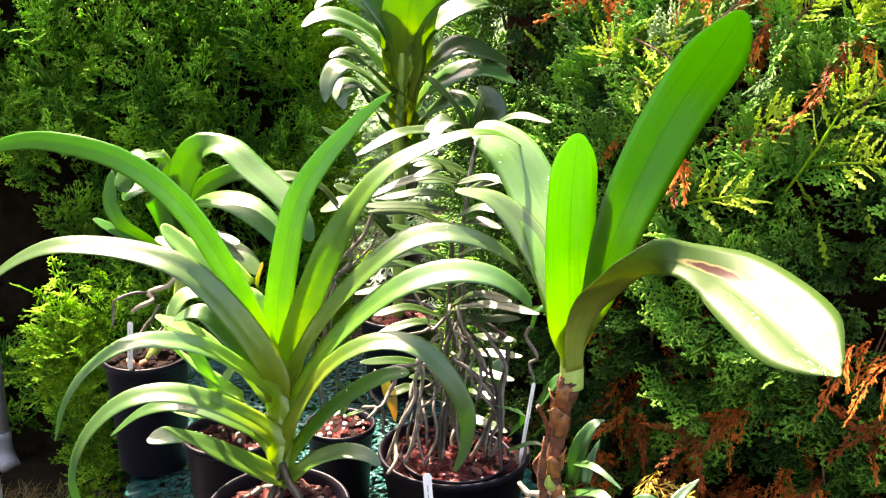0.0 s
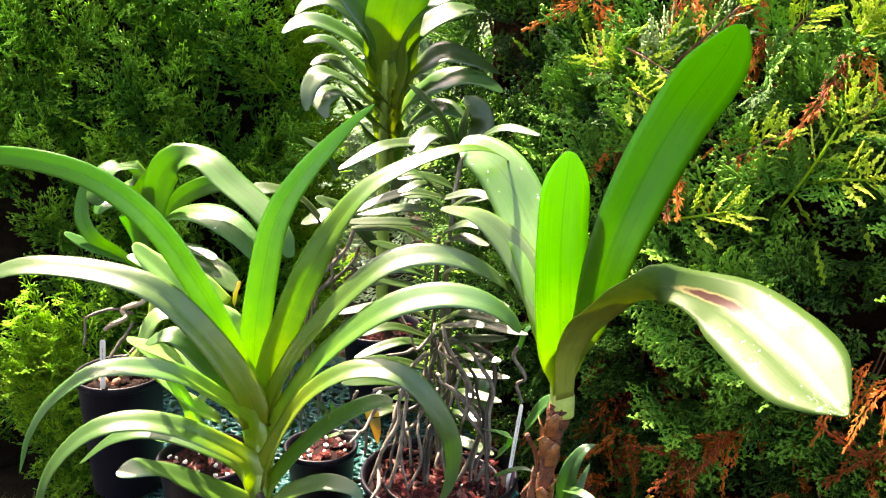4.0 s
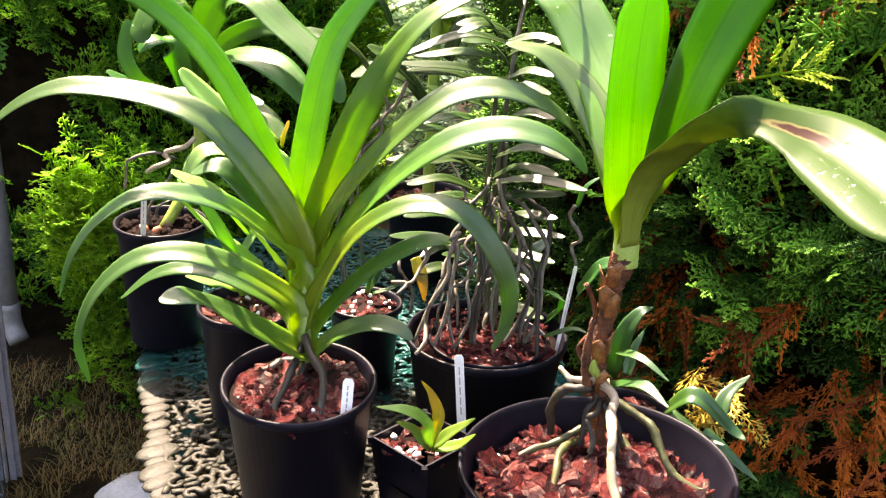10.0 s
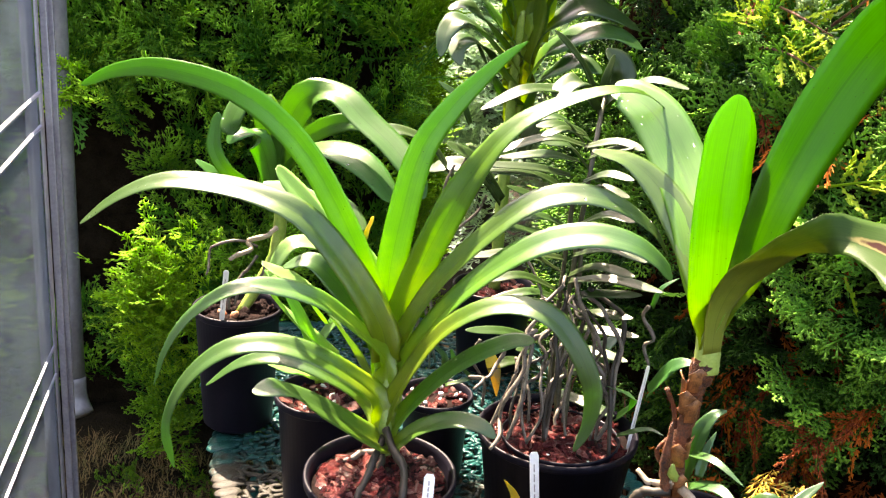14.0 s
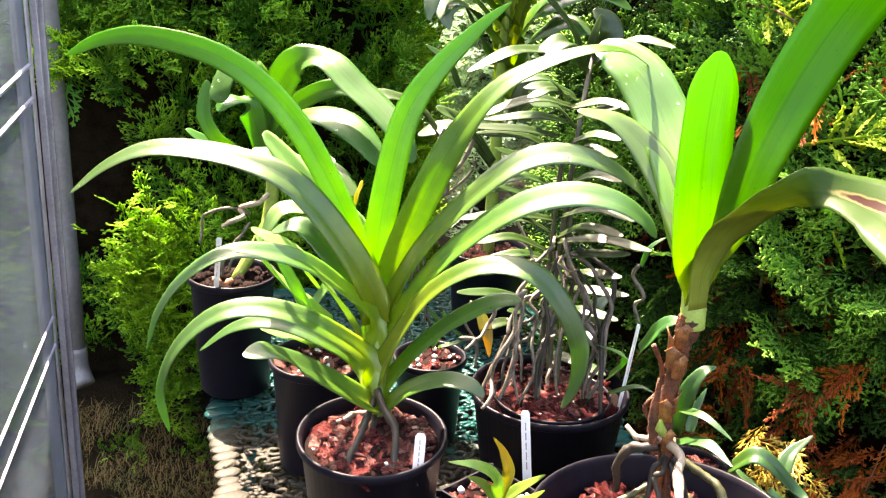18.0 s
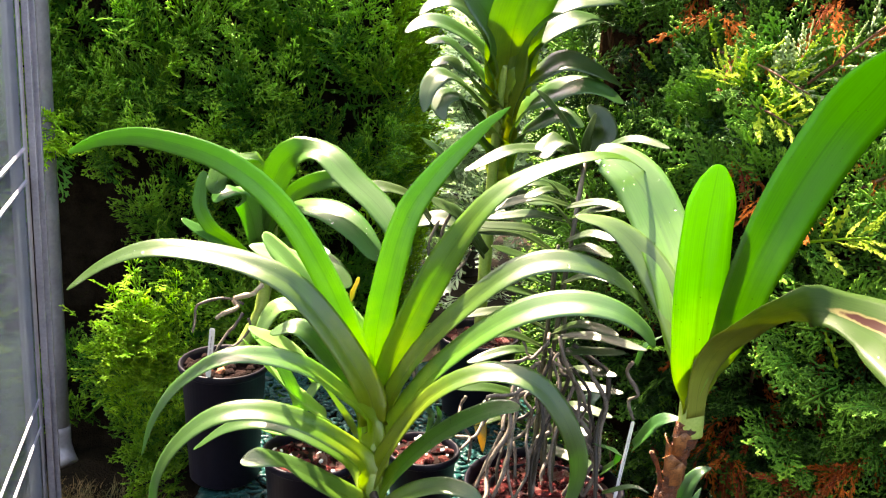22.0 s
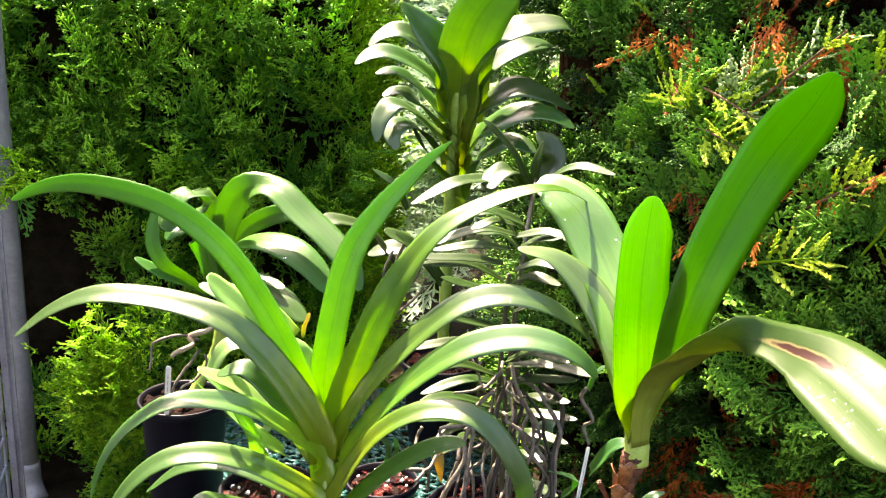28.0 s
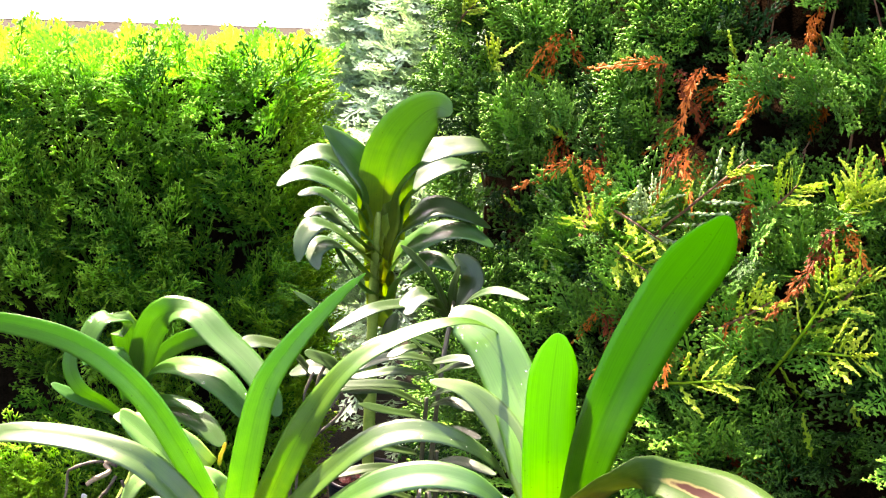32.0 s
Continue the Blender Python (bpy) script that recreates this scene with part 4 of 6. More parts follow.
    def pick(places, count):
        """The sprays that stand out most from the stretch of hedge beside the plants."""
        near = [q for q in places if 0.12 < q[0].x < 0.75 and 0.6 < q[0].z < 1.75]
        near.sort(key=lambda q: q[0].y - right_face(q[0].x, q[0].z))
        chosen = set(id(q) for q in near[:count])
        return [q for q in places if id(q) in chosen], [q for q in places if id(q) not in chosen]

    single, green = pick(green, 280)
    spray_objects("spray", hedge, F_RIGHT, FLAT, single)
    single, dead = pick(dead, 120)
    spray_objects("dead_spray", hedge, F_DEAD, CURLED, single)
    single, young = pick(young, 220)
    spray_objects("young_shoot", hedge, F_YOUNG, LOOSE, single)
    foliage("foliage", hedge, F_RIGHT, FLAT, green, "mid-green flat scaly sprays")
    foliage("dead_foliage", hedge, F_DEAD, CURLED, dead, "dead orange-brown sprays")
    foliage("golden_foliage", hedge, F_GOLD, BROOM, gold, "pale golden dying sprays")
    foliage("young_shoots", hedge, F_YOUNG, LOOSE, young, "bright yellow-green young shoots")
    foliage("pale_shoots", hedge, F_PALE, LOOSE, pale, "pale grey-green young shoots")


def build_left_hedge():
    hedge = empty("hedge_left", (-1.0, 2.8, 0.0))
    tagged(hedge, "clipped green cypress hedge with a level top, sunlit along its edge", "hedge", kind="structure")
    rnd = random.Random(22)
    V, F = [], []
    ns = 40
    path = [(-2.6, 2.70)] + [(-2.4 + 1.88 * i / ns, 2.72) for i in range(ns + 1)] + [(-0.48, 2.78), (-0.46, 2.9), (-0.48, 3.6)]
    nz = 22
    for j in range(nz + 1):
        z = 0.1 + 1.54 * j / nz
        for i, (x, y) in enumerate(path):
            V.append((x + 0.02 * noise.noise((x * 20, z * 20, 7)), y + 0.05 * noise.noise((x * 8, z * 8, 3)) + 0.1 * max(0, z - 1.4), z))
    w = len(path)
    F = [(j * w + i, j * w + i + 1, (j + 1) * w + i + 1, (j + 1) * w + i) for j in range(nz) for i in range(w - 1)]
    F.append(tuple(nz * w + i for i in range(w)) + (len(V),))
    V.append((-2.6, 3.6, 1.64))
    # this sheet's near-black colour is the shade behind the left sprays
    me = bpy.data.meshes.new("twig_shade")
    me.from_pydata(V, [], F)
    mesh_ob("twig_shade", me, M_GLOOM, hedge, "sheet coloured as twigs lost in deep shade")
    face, inner = [], []
    for i in range(640):                                   # small boughs, each a plume of fine sprays
        x, z = rnd.uniform(-2.1, -0.40), rnd.uniform(0.28, 1.70)
        lump = noise.noise((x * 6, z * 6, 12.0)) + 0.5 * noise.noise((x * 13, z * 13, 4.0))
        hole = x < -1.05 and 0.45 < z < 1.02 and noise.noise((x * 4, z * 4, 3.0)) > -0.1 - 0.7 * smooth_step((-1.03 - x) / 0.1)
        if hole or (lump < -0.22 and not x < -0.80 and rnd.random() < 0.9):
            continue
        base = Vector((x, 2.68 - 0.12 * lump + rnd.uniform(-0.05, 0.05), z))
        d = Vector((rnd.gauss(0.12, 0.40), -0.50 + rnd.gauss(0, 0.15), 0.60 + rnd.gauss(0, 0.25))).normalized()
        ln = rnd.uniform(0.12, 0.22)
        # recessed clumps take darker tones, shade put into their colour
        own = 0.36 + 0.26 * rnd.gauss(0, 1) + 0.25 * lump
        side = d.cross(Vector((rnd.gauss(0, 0.4), -0.8, 0.4))).normalized()
        for k in range(9):                                 # alternate side sprays and a leading one
            t = 0.20 + 0.80 * k / 8
            sg = 0.0 if k == 8 else (1 if k % 2 else -1)
            p = base + d * (ln * t) + Vector((rnd.gauss(0, 0.006), rnd.gauss(0, 0.006), rnd.gauss(0, 0.006)))
            if p.z > 1.66 or p.x > -0.37:
                continue
            dirv = d * 0.9 + side * (0.75 * sg) + Vector((rnd.gauss(0, 0.12), rnd.gauss(0, 0.12), rnd.gauss(0, 0.12)))
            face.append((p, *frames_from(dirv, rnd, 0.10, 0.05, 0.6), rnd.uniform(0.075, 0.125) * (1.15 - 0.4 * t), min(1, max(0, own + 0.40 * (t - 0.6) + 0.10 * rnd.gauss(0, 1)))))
    for i in range(1500):                                  # sparse inner sprays, kept to dark tones in place of shade
        x, z = rnd.uniform(-2.1, -0.40), rnd.uniform(0.3, 1.68)
        lump = noise.noise((x * 6, z * 6, 12.0)) + 0.5 * noise.noise((x * 13, z * 13, 4.0))
        if lump < -0.15 or (x < -1.05 and 0.45 < z < 1.02):
            continue
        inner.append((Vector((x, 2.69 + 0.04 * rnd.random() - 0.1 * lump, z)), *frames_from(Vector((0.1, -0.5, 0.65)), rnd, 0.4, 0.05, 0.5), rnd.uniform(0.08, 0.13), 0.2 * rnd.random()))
    for i in range(900):                                   # the top, toned pale as if sunlit
        x, y = rnd.uniform(-2.1, -0.42), rnd.uniform(2.66, 3.4)
        fr = frames_from(Vector((0.0, -0.15, 1.0)), rnd, 0.35, 0.1)
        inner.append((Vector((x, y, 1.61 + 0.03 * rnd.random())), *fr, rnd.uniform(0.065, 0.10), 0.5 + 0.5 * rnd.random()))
    for i in range(1500):                                  # the rest of the top, the back and the far end
        k = i % 4
        if k < 2:
            p, o = Vector((rnd.uniform(-2.62, -0.42), rnd.uniform(2.8, 3.62), 1.60 + 0.03 * rnd.random())), Vector((0, 0, 1))
        elif k == 2:
            p, o = Vector((rnd.uniform(-2.6, -0.5), 3.6, rnd.uniform(0.2, 1.70))), Vector((0, 0.7, 0.5))
        else:
            p, o = Vector((-2.6, rnd.uniform(2.65, 3.6), rnd.uniform(0.2, 1.70))), Vector((-0.7, 0, 0.5))
        inner.append((p, *frames_from(o, rnd, 0.35, 0.1), rnd.uniform(0.09, 0.15), rnd.random()))
    foliage("inner_foliage", hedge, F_LEFT, THIN, inner, "inner, top and back sprays, the inner ones coloured as shade")
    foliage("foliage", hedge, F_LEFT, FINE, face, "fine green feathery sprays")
    low = []
    part("bough", tube_bm([(-0.93, 2.72, 0.55), (-0.89, 2.45, 0.62), (-0.85, 2.20, 0.74), (-0.84, 2.10, 0.84)], [0.008, 0.006, 0.004, 0.002], 6, 16, 0.2, 5), M_TWIG, hedge, "low bough that reaches into the sun")
    for i in range(800):                                   # the end of the hedge, turned to the gap, coloured bright in place of sun
        y, z = rnd.uniform(2.62, 3.5), rnd.uniform(0.4, 1.66)
        fr = frames_from(Vector((0.55, -0.35, 0.65)), rnd, 0.4, 0.1)
        low.append((Vector((-0.46 + 0.05 * rnd.random(), y, z)), *fr, rnd.uniform(0.075, 0.12), 0.4 + 0.6 * rnd.random()))
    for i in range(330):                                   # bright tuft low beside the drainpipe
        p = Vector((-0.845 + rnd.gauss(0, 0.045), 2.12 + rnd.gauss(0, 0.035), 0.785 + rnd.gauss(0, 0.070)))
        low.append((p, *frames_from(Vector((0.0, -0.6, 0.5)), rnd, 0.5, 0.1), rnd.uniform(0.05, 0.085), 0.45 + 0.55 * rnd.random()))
    for i in range(38):                                    # a sprig that reaches out in front of the pipe
        p = Vector((-1.105 + rnd.gauss(0, 0.032), 2.35 + rnd.gauss(0, 0.03), 1.185 + rnd.gauss(0, 0.016)))
        low.append((p, *frames_from(Vector((-0.5, -0.6, 0.2)), rnd, 0.4, 0.1), rnd.uniform(0.065, 0.10), 0.5 + 0.5 * rnd.random()))
    for i in range(420):                                   # moss and small shoots on the bank at the hedge's foot
        x, y = rnd.uniform(-1.08, -0.58), 2.40 - abs(rnd.gauss(0, 0.07))
        if noise.noise((x * 9, y * 9, 2.0)) < -0.1:
            continue
        low.append((Vector((x, y, bank(x, y))), *frames_from(Vector((0.0, -0.4, 0.8)), rnd, 0.5, 0.1), rnd.uniform(0.020, 0.042), 0.5 * rnd.random()))
    for i in range(640):                                   # low skirt of the hedge down to the bank, in clumps
        x, z = rnd.uniform(-1.06, -0.55), rnd.uniform(0.30, 0.66)
        lump = noise.noise((x * 8, z * 8, 8.0))
        if lump < -0.04:
            continue
        low.append((Vector((x, 2.46 - 0.12 * lump - 0.10 * (0.62 - z), z)), *frames_from(Vector((0.0, -0.6, 0.45)), rnd, 0.5, 0.1), rnd.uniform(0.06, 0.10), max(0.0, 0.5 * lump + 0.35 * rnd.random())))
    foliage("low_foliage", hedge, F_TUFT, FINE, low, "green tufts with sunlight put into their colour")


def build_back_conifer(cx, cy, height, spread, seed):
    base = bank(cx, cy)
    tree = empty("conifer_tree", (cx, cy, base))
    tagged(tree, "blue-green conifer standing behind the hedges in full sun", "tree", "conifers behind the hedge")
    rnd = random.Random(seed)
    part("trunk", tube_bm([(cx, cy, base - 0.02), (cx + 0.02, cy + 0.02, height * 0.5), (cx, cy, height)], [0.07, 0.05, 0.01], 10, 14, 0.2, 3), M_TRUNK, tree)
    for i in range(22):
        z = 0.5 + (height - 0.7) * i / 22
        a = i * 2.4
        ln = spread * 0.85 * (1 - z / (height * 1.15))
        part("limb", tube_bm([(cx, cy, z), (cx + math.cos(a) * ln * 0.5, cy + math.sin(a) * ln * 0.5, z + 0.05), (cx + math.cos(a) * ln, cy + math.sin(a) * ln, z + 0.02)], [0.02, 0.012, 0.004], 6, 8, 0.2, i), M_TRUNK, tree)
    pl = []
    for i in range(int(1100 * height)):
        z = rnd.uniform(0.4, height)
        a = rnd.uniform(0, 2 * math.pi)
        rr = spread * (1 - z / (height * 1.08)) * (0.72 + 0.35 * rnd.random() + 0.25 * noise.noise((math.cos(a) * 3 + seed, math.sin(a) * 3, z * 3)))
        o = Vector((math.cos(a), math.sin(a), 0.2))
        pl.append((Vector((cx + o.x * rr, cy + o.y * rr, z)), *frames_from(o, rnd, 0.4, 0.1), rnd.uniform(0.10, 0.18), rnd.random()))
    for i in range(1300):                                  # the inside of the crown
        z, a, q = rnd.uniform(0.5, height), rnd.uniform(0, 2 * math.pi), rnd.uniform(0.15, 0.7)
        rr = spread * (1 - z / (height * 1.08)) * q
        o = Vector((math.cos(a), math.sin(a), 0.3))
        pl.append((Vector((cx + o.x * rr, cy + o.y * rr, z)), *frames_from(o, rnd, 0.4, 0.1), rnd.uniform(0.10, 0.18), 0.4 * rnd.random()))
    foliage("crown", tree, F_BLUE, THIN, pl, "blue-green flat sprays")


build_right_hedge()
build_left_hedge()
build_back_conifer(-0.30, 4.6, 2.0, 0.8, 23)
build_back_conifer(0.25, 4.3, 3.4, 1.0, 24)


def build_grass():
    rnd = random.Random(31)
    V, F = [], []
    for i in range(19000):
        x, y = rnd.uniform(-1.5, -0.45), rnd.uniform(1.3, 2.5)
        if noise.noise((x * 7, y * 7, 5.0)) < 0.55 * smooth_step((2.15 - y) / 0.25) - 0.3:
            continue
        z = bank(x, y) - 0.005
        a, ln, lean = rnd.uniform(0, 6.3), rnd.uniform(0.010, 0.040), rnd.uniform(0.4, 1.8)
        d = Vector((math.cos(a), math.sin(a), 0))
        s = Vector((-d.y, d.x, 0)) * 0.0011
        b = Vector((x, y, z))
        m, t = b + d * ln * 0.3 * lean + Vector((0, 0, ln * 0.6)), b + d * ln * lean + Vector((0, 0, ln))
        k = len(V)
        V += [(b - s)[:], (b + s)[:], (m + s * 0.8)[:], (m - s * 0.8)[:], t[:]]
        F += [(k, k + 1, k + 2, k + 3), (k + 3, k + 2, k + 4)]
    me = bpy.data.meshes.new("grass")
    me.from_pydata(V, [], F)
    tagged(mesh_ob("grass", me, M_GRASS), "sparse dry yellowish grass on the earth bank", "grass", kind="stuff")


build_grass()


# ---- greenhouse and drainpipe ----
def box_bm(a, b, w, h, bm=None, up=(0, 0, 1)):
    """A bar from a to b with a w x h section and slightly eased ends."""
    bm = bm or bmesh.new()
    a, b = Vector(a), Vector(b)
    d = (b - a).normalized()
    s = d.cross(Vector(up))
    if s.length < 0.05:
        s = d.cross(Vector((1, 0, 0)))
    s.normalize()
    u = s.cross(d)
    r = []
    for q in (a, b):
        r.append([bm.verts.new(q + s * (w / 2 * i) + u * (h / 2 * j)) for i, j in ((-1, -.7), (-.7, -1), (.7, -1), (1, -.7), (1, .7), (.7, 1), (-.7, 1), (-1, .7))])
    for k in range(8):
        bm.faces.new((r[0][k], r[0][(k + 1) % 8], r[1][(k + 1) % 8], r[1][k]))
    bm.faces.new(r[0][::-1])
    bm.faces.new(r[1])
    bmesh.ops.recalc_face_normals(bm, faces=bm.faces)
    return bm


def build_greenhouse():
    gh = empty("greenhouse", (-0.75, 1.0, 0.0))
    tagged(gh, "glazed aluminium greenhouse wall with pale metal bars", "greenhouse", kind="structure")
    far = Vector((-1.032, 2.0, 0))
    near = Vector((-0.52, 0.155, 0))
    d = (near - far).normalized()
    up = Vector((0, 0, 1))
    for x, y, w in ((-0.016, 0.0, 0.005), (-0.003, 0.004, 0.011), (0.014, 0.010, 0.007), (0.022, 0.018, 0.005)):
        p = far + Vector((x, y, 0))
        part("post", box_bm(p, p + up * 2.0, w, 0.014), M_ALU, gh, "", False)
    for z0, th in ((1.237, 0.0032), (1.174, 0.0032), (0.722, 0.0032), (0.660, 0.0032), (1.95, 0.03), (0.05, 0.04)):
        part("rail", box_bm(far + up * z0, near + up * z0, 0.008, th), M_ALU, gh, "", False)
    for k in range(1, 3):
        p = far + d * (0.76 * k)
        part("post", box_bm(p, p + up * 1.95, 0.022, 0.03), M_ALU, gh, "", False)
    for k in range(2):
        a, b = far + d * (0.76 * k + 0.012), far + d * (0.76 * (k + 1) - 0.012)
        for z0, z1 in ((0.07, 0.654), (0.667, 0.716), (0.729, 1.167), (1.181, 1.231), (1.244, 1.93)):
            bm = bmesh.new()
            nn = Vector((d.y, -d.x, 0)) * 0.002
            q = [a + up * z0, b + up * z0, b + up * z1, a + up * z1]
            f1 = [bm.verts.new(v + nn) for v in q]
            f2 = [bm.verts.new(v - nn) for v in q]
            bm.faces.new(f1)
            bm.faces.new(f2[::-1])
            for i in range(4):
                bm.faces.new((f1[i], f2[i], f2[(i + 1) % 4], f1[(i + 1) % 4]))
            bmesh.ops.recalc_face_normals(bm, faces=bm.faces)
            g = part("pane", bm, M_GLASS, gh, "slightly hazy glass pane", False)
            g.visible_shadow = False
    pipe = empty("drainpipe", (-1.146, 2.34, 0.4))
    tagged(pipe, "grey plastic rain drainpipe with an angled shoe at its foot", "drainpipe", kind="structure")
    part("pipe", tube_bm([(-1.146, 2.34, 0.46), (-1.146, 2.34, 1.3), (-1.146, 2.34, 2.0)], [0.0215, 0.0215], 18, 8), M_PIPE, pipe)
    part("shoe", tube_bm([(-1.146, 2.34, 0.49), (-1.144, 2.338, 0.435), (-1.122, 2.32, 0.400)], [0.024, 0.0245], 18, 8), M_PIPE, pipe)


build_greenhouse()


# ---- tables ----
def lace_table(name, x0, x1, y0, y1, z, material, label, seed, r_corner=0.09, turn=0.0):
    """A cast table with a pierced top; turn: degrees about its middle."""
    mid = Vector(((x0 + x1) / 2, (y0 + y1) / 2, 0))
    spin = Matrix.Translation(mid) @ pose(0, 0, 0, 0, 0, turn) @ Matrix.Translation(-mid)
    table = empty(name, mid)
    tagged(table, label, "table")
    rnd = random.Random(seed)

    def inside(x, y, m):
        cx = min(max(x, x0 + r_corner), x1 - r_corner)
        cy = min(max(y, y0 + r_corner), y1 - r_corner)
        return math.hypot(x - cx, y - cy) < r_corner - m
    # scrollwork: small scrolls joined where they touch
    bm = bmesh.new()
    step = 0.037
    j = 0
    y = y0 + 0.03
    while y < y1 - 0.03:
        x = x0 + 0.03 + (step / 2 if j % 2 else 0)
        while x < x1 - 0.03:
            if inside(x, y, 0.030):
                a0, tw = rnd.uniform(0, 6.3), rnd.choice((1, -1))
                if rnd.random() < 0.25:                    # small flower bosses
                    for t in range(6):
                        o = Vector((x + 0.010 * math.cos(a0 + t * 1.26) * (t < 5), y + 0.010 * math.sin(a0 + t * 1.26) * (t < 5), z - 0.004 + 0.002 * (t == 5)))
                        bmesh.ops.create_icosphere(bm, subdivisions=1, radius=0.0065, matrix=Matrix.Translation(o) @ Matrix.Diagonal((1, 1, 0.45, 1)))
                else:
                    pts = [(x + (0.0165 - 0.0031 * t) * math.cos(a0 + tw * t * 1.25), y + (0.0165 - 0.0031 * t) * math.sin(a0 + tw * t * 1.25), z - 0.004) for t in (0, 0.9, 1.8, 2.7, 3.6, 4.4)]
                    tube_bm(pts, [0.0054, 0.0046, 0.0066], 5, 11, 0.12, j, bm)
                for t in range(3):
                    a = a0 + 2.1 * t
                    p, q = (x + 0.013 * math.cos(a), y + 0.013 * math.sin(a), z - 0.005), (x + 0.029 * math.cos(a + 0.6), y + 0.029 * math.sin(a + 0.6), z - 0.005)
                    tube_bm([p, ((p[0] + q[0]) / 2, (p[1] + q[1]) / 2, z - 0.004), q], [0.0050, 0.0056], 5, 3, 0.12, t, bm)
            x += step
        y += step * 0.84
        j += 1
    for v in bm.verts:                                     # a flat casting
        v.co.z = z - 0.004 + 0.55 * (v.co.z - z + 0.004)
    bm.transform(spin)
    part("scrollwork", bm, material, table, "pierced scroll pattern")
    # beaded rim
    loop = []
    for k in range(96):
        a = 2 * math.pi * k / 96
        cx = (x1 - r_corner) if math.cos(a) > 0 else (x0 + r_corner)
        cy = (y1 - r_corner) if math.sin(a) > 0 else (y0 + r_corner)
        loop.append((cx + r_corner * math.cos(a), cy + r_corner * math.sin(a), z))
    rim = tube_bm([(p[0], p[1], p[2] - 0.010) for p in loop + loop[:1]], [0.006, 0.006], 8, 288)
    rim.transform(spin)
    part("rim", rim, material, table, "moulded rim")
    bm = bmesh.new()
    lp = [Vector(p) for p in loop + loop[:1]]
    for a, b in zip(lp, lp[1:]):
        n = max(1, round((b - a).length / 0.026))
        for i in range(n):
            p = a.lerp(b, i / n)
            bmesh.ops.create_icosphere(bm, subdivisions=2, radius=0.022 * rnd.uniform(0.65, 1.3), matrix=Matrix.Translation(p + (mid + Vector((0, 0, z)) - p).normalized() * 0.008 + Vector((0, 0, -0.006))) @ Matrix.Rotation(math.atan2(b.y - a.y, b.x - a.x) + rnd.uniform(0.2, 0.9), 4, 'Z') @ Matrix.Diagonal((0.85, 1.25, 0.24, 1)))
    bm.transform(spin)
    tagged(part("beading", bm, material, table), kind="stuff")
    for sx in (0.12, 0.88):
        for sy in (0.12, 0.88):
            lx, ly, _ = spin @ Vector((x0 + (x1 - x0) * sx, y0 + (y1 - y0) * sy, 0))
            g = bank(lx, ly)
            ox = 0.04 if sx > 0.5 else -0.04
            part("leg", tube_bm([(lx, ly, z - 0.006), (lx + ox * 0.3, ly, z - 0.2), (lx - ox * 0.4, ly, (z + g) / 2), (lx + ox, ly, g - 0.01)], [0.014, 0.010, 0.012, 0.016], 10, 18), material, table, "curved cast leg")


lace_table("garden_table", -0.554, 0.126, 0.911, 2.351, 0.714, M_TABLE, "weathered cream and teal cast-metal garden table with pierced scrollwork top", 3, 0.10, 19.0)


# ---- plants ----
def plant(name, kind, loc, label, category="orchid"):
    ob = empty(name, loc)
    ob["leaf_kind"] = kind
    tagged(ob, label, category, "potted orchids")
    return ob


vanda = plant("vanda_orchid", 'vanda', (-0.256, 1.285, 0.717), "strap-leaved orchid fanning out of a black pot of red bark")
broad = plant("broad_leaved_orchid", 'broad', (0.112, 1.19, 0.717), "huge broad-leaved orchid on a brown stem in a large black pot")
cane = plant("ladder_leaved_orchid", 'cane', (-0.025, 1.575, 0.717), "tall dark-caned orchid with ladder-like narrow leaves and grey aerial roots")
left = plant("dark_leaved_orchid", 'left', (-0.585, 1.775, 0.717), "arching dark-green orchid with a pale root in a tall pot")
tall = plant("tall_vanda_orchid", 'tall', (-0.155, 2.13, 0.717), "tall strap-leaved orchid with arching glossy leaves against the hedge")
dark = plant("pale_leaved_orchid", 'dark', (-0.382, 1.545, 0.717), "pale broad-leaved orchid in a black pot of bark")
small = plant("small_striped_orchid", 'small', (-0.100, 1.325, 0.717), "tiny yellow-green orchid in a square black pot with perlite")
seedling = plant("orchid_seedling", 'sprout', (-0.222, 1.66, 0.717), "small green seedling in a round black pot with white perlite")
sprout = plant("leafy_orchid", 'sprout', (0.170, 1.42, 0.717), "low dark-green leafy orchid with wet pointed leaves")
ROOT_MATERIALS.update({"vanda_orchid": M_ROOT_DARK, "broad_leaved_orchid": M_ROOT_DARK, "ladder_leaved_orchid": M_ROOT, "dark_leaved_orchid": M_ROOT, "tall_vanda_orchid": M_ROOT})

# vanda
leaf(vanda, [(-0.270, 1.382, 1.055), (-0.293, 1.381, 1.134), (-0.334, 1.373, 1.233), (-0.389, 1.369, 1.322), (-0.465, 1.373, 1.380), (-0.564, 1.388, 1.401), (-0.637, 1.413, 1.391), (-0.702, 1.444, 1.362)], 0.0297, taper=0.8, facing=(0.1, -1, 0.15), kind='upper')
leaf(vanda, [(-0.270, 1.400, 1.048), (-0.275, 1.410, 1.133), (-0.261, 1.416, 1.233), (-0.241, 1.427, 1.315), (-0.207, 1.446, 1.368), (-0.174, 1.471, 1.403), (-0.145, 1.498, 1.430), (-0.117, 1.525, 1.450)], 0.0362, taper=0.62, facing=(0.3, -1, 0.0), kind='upper')
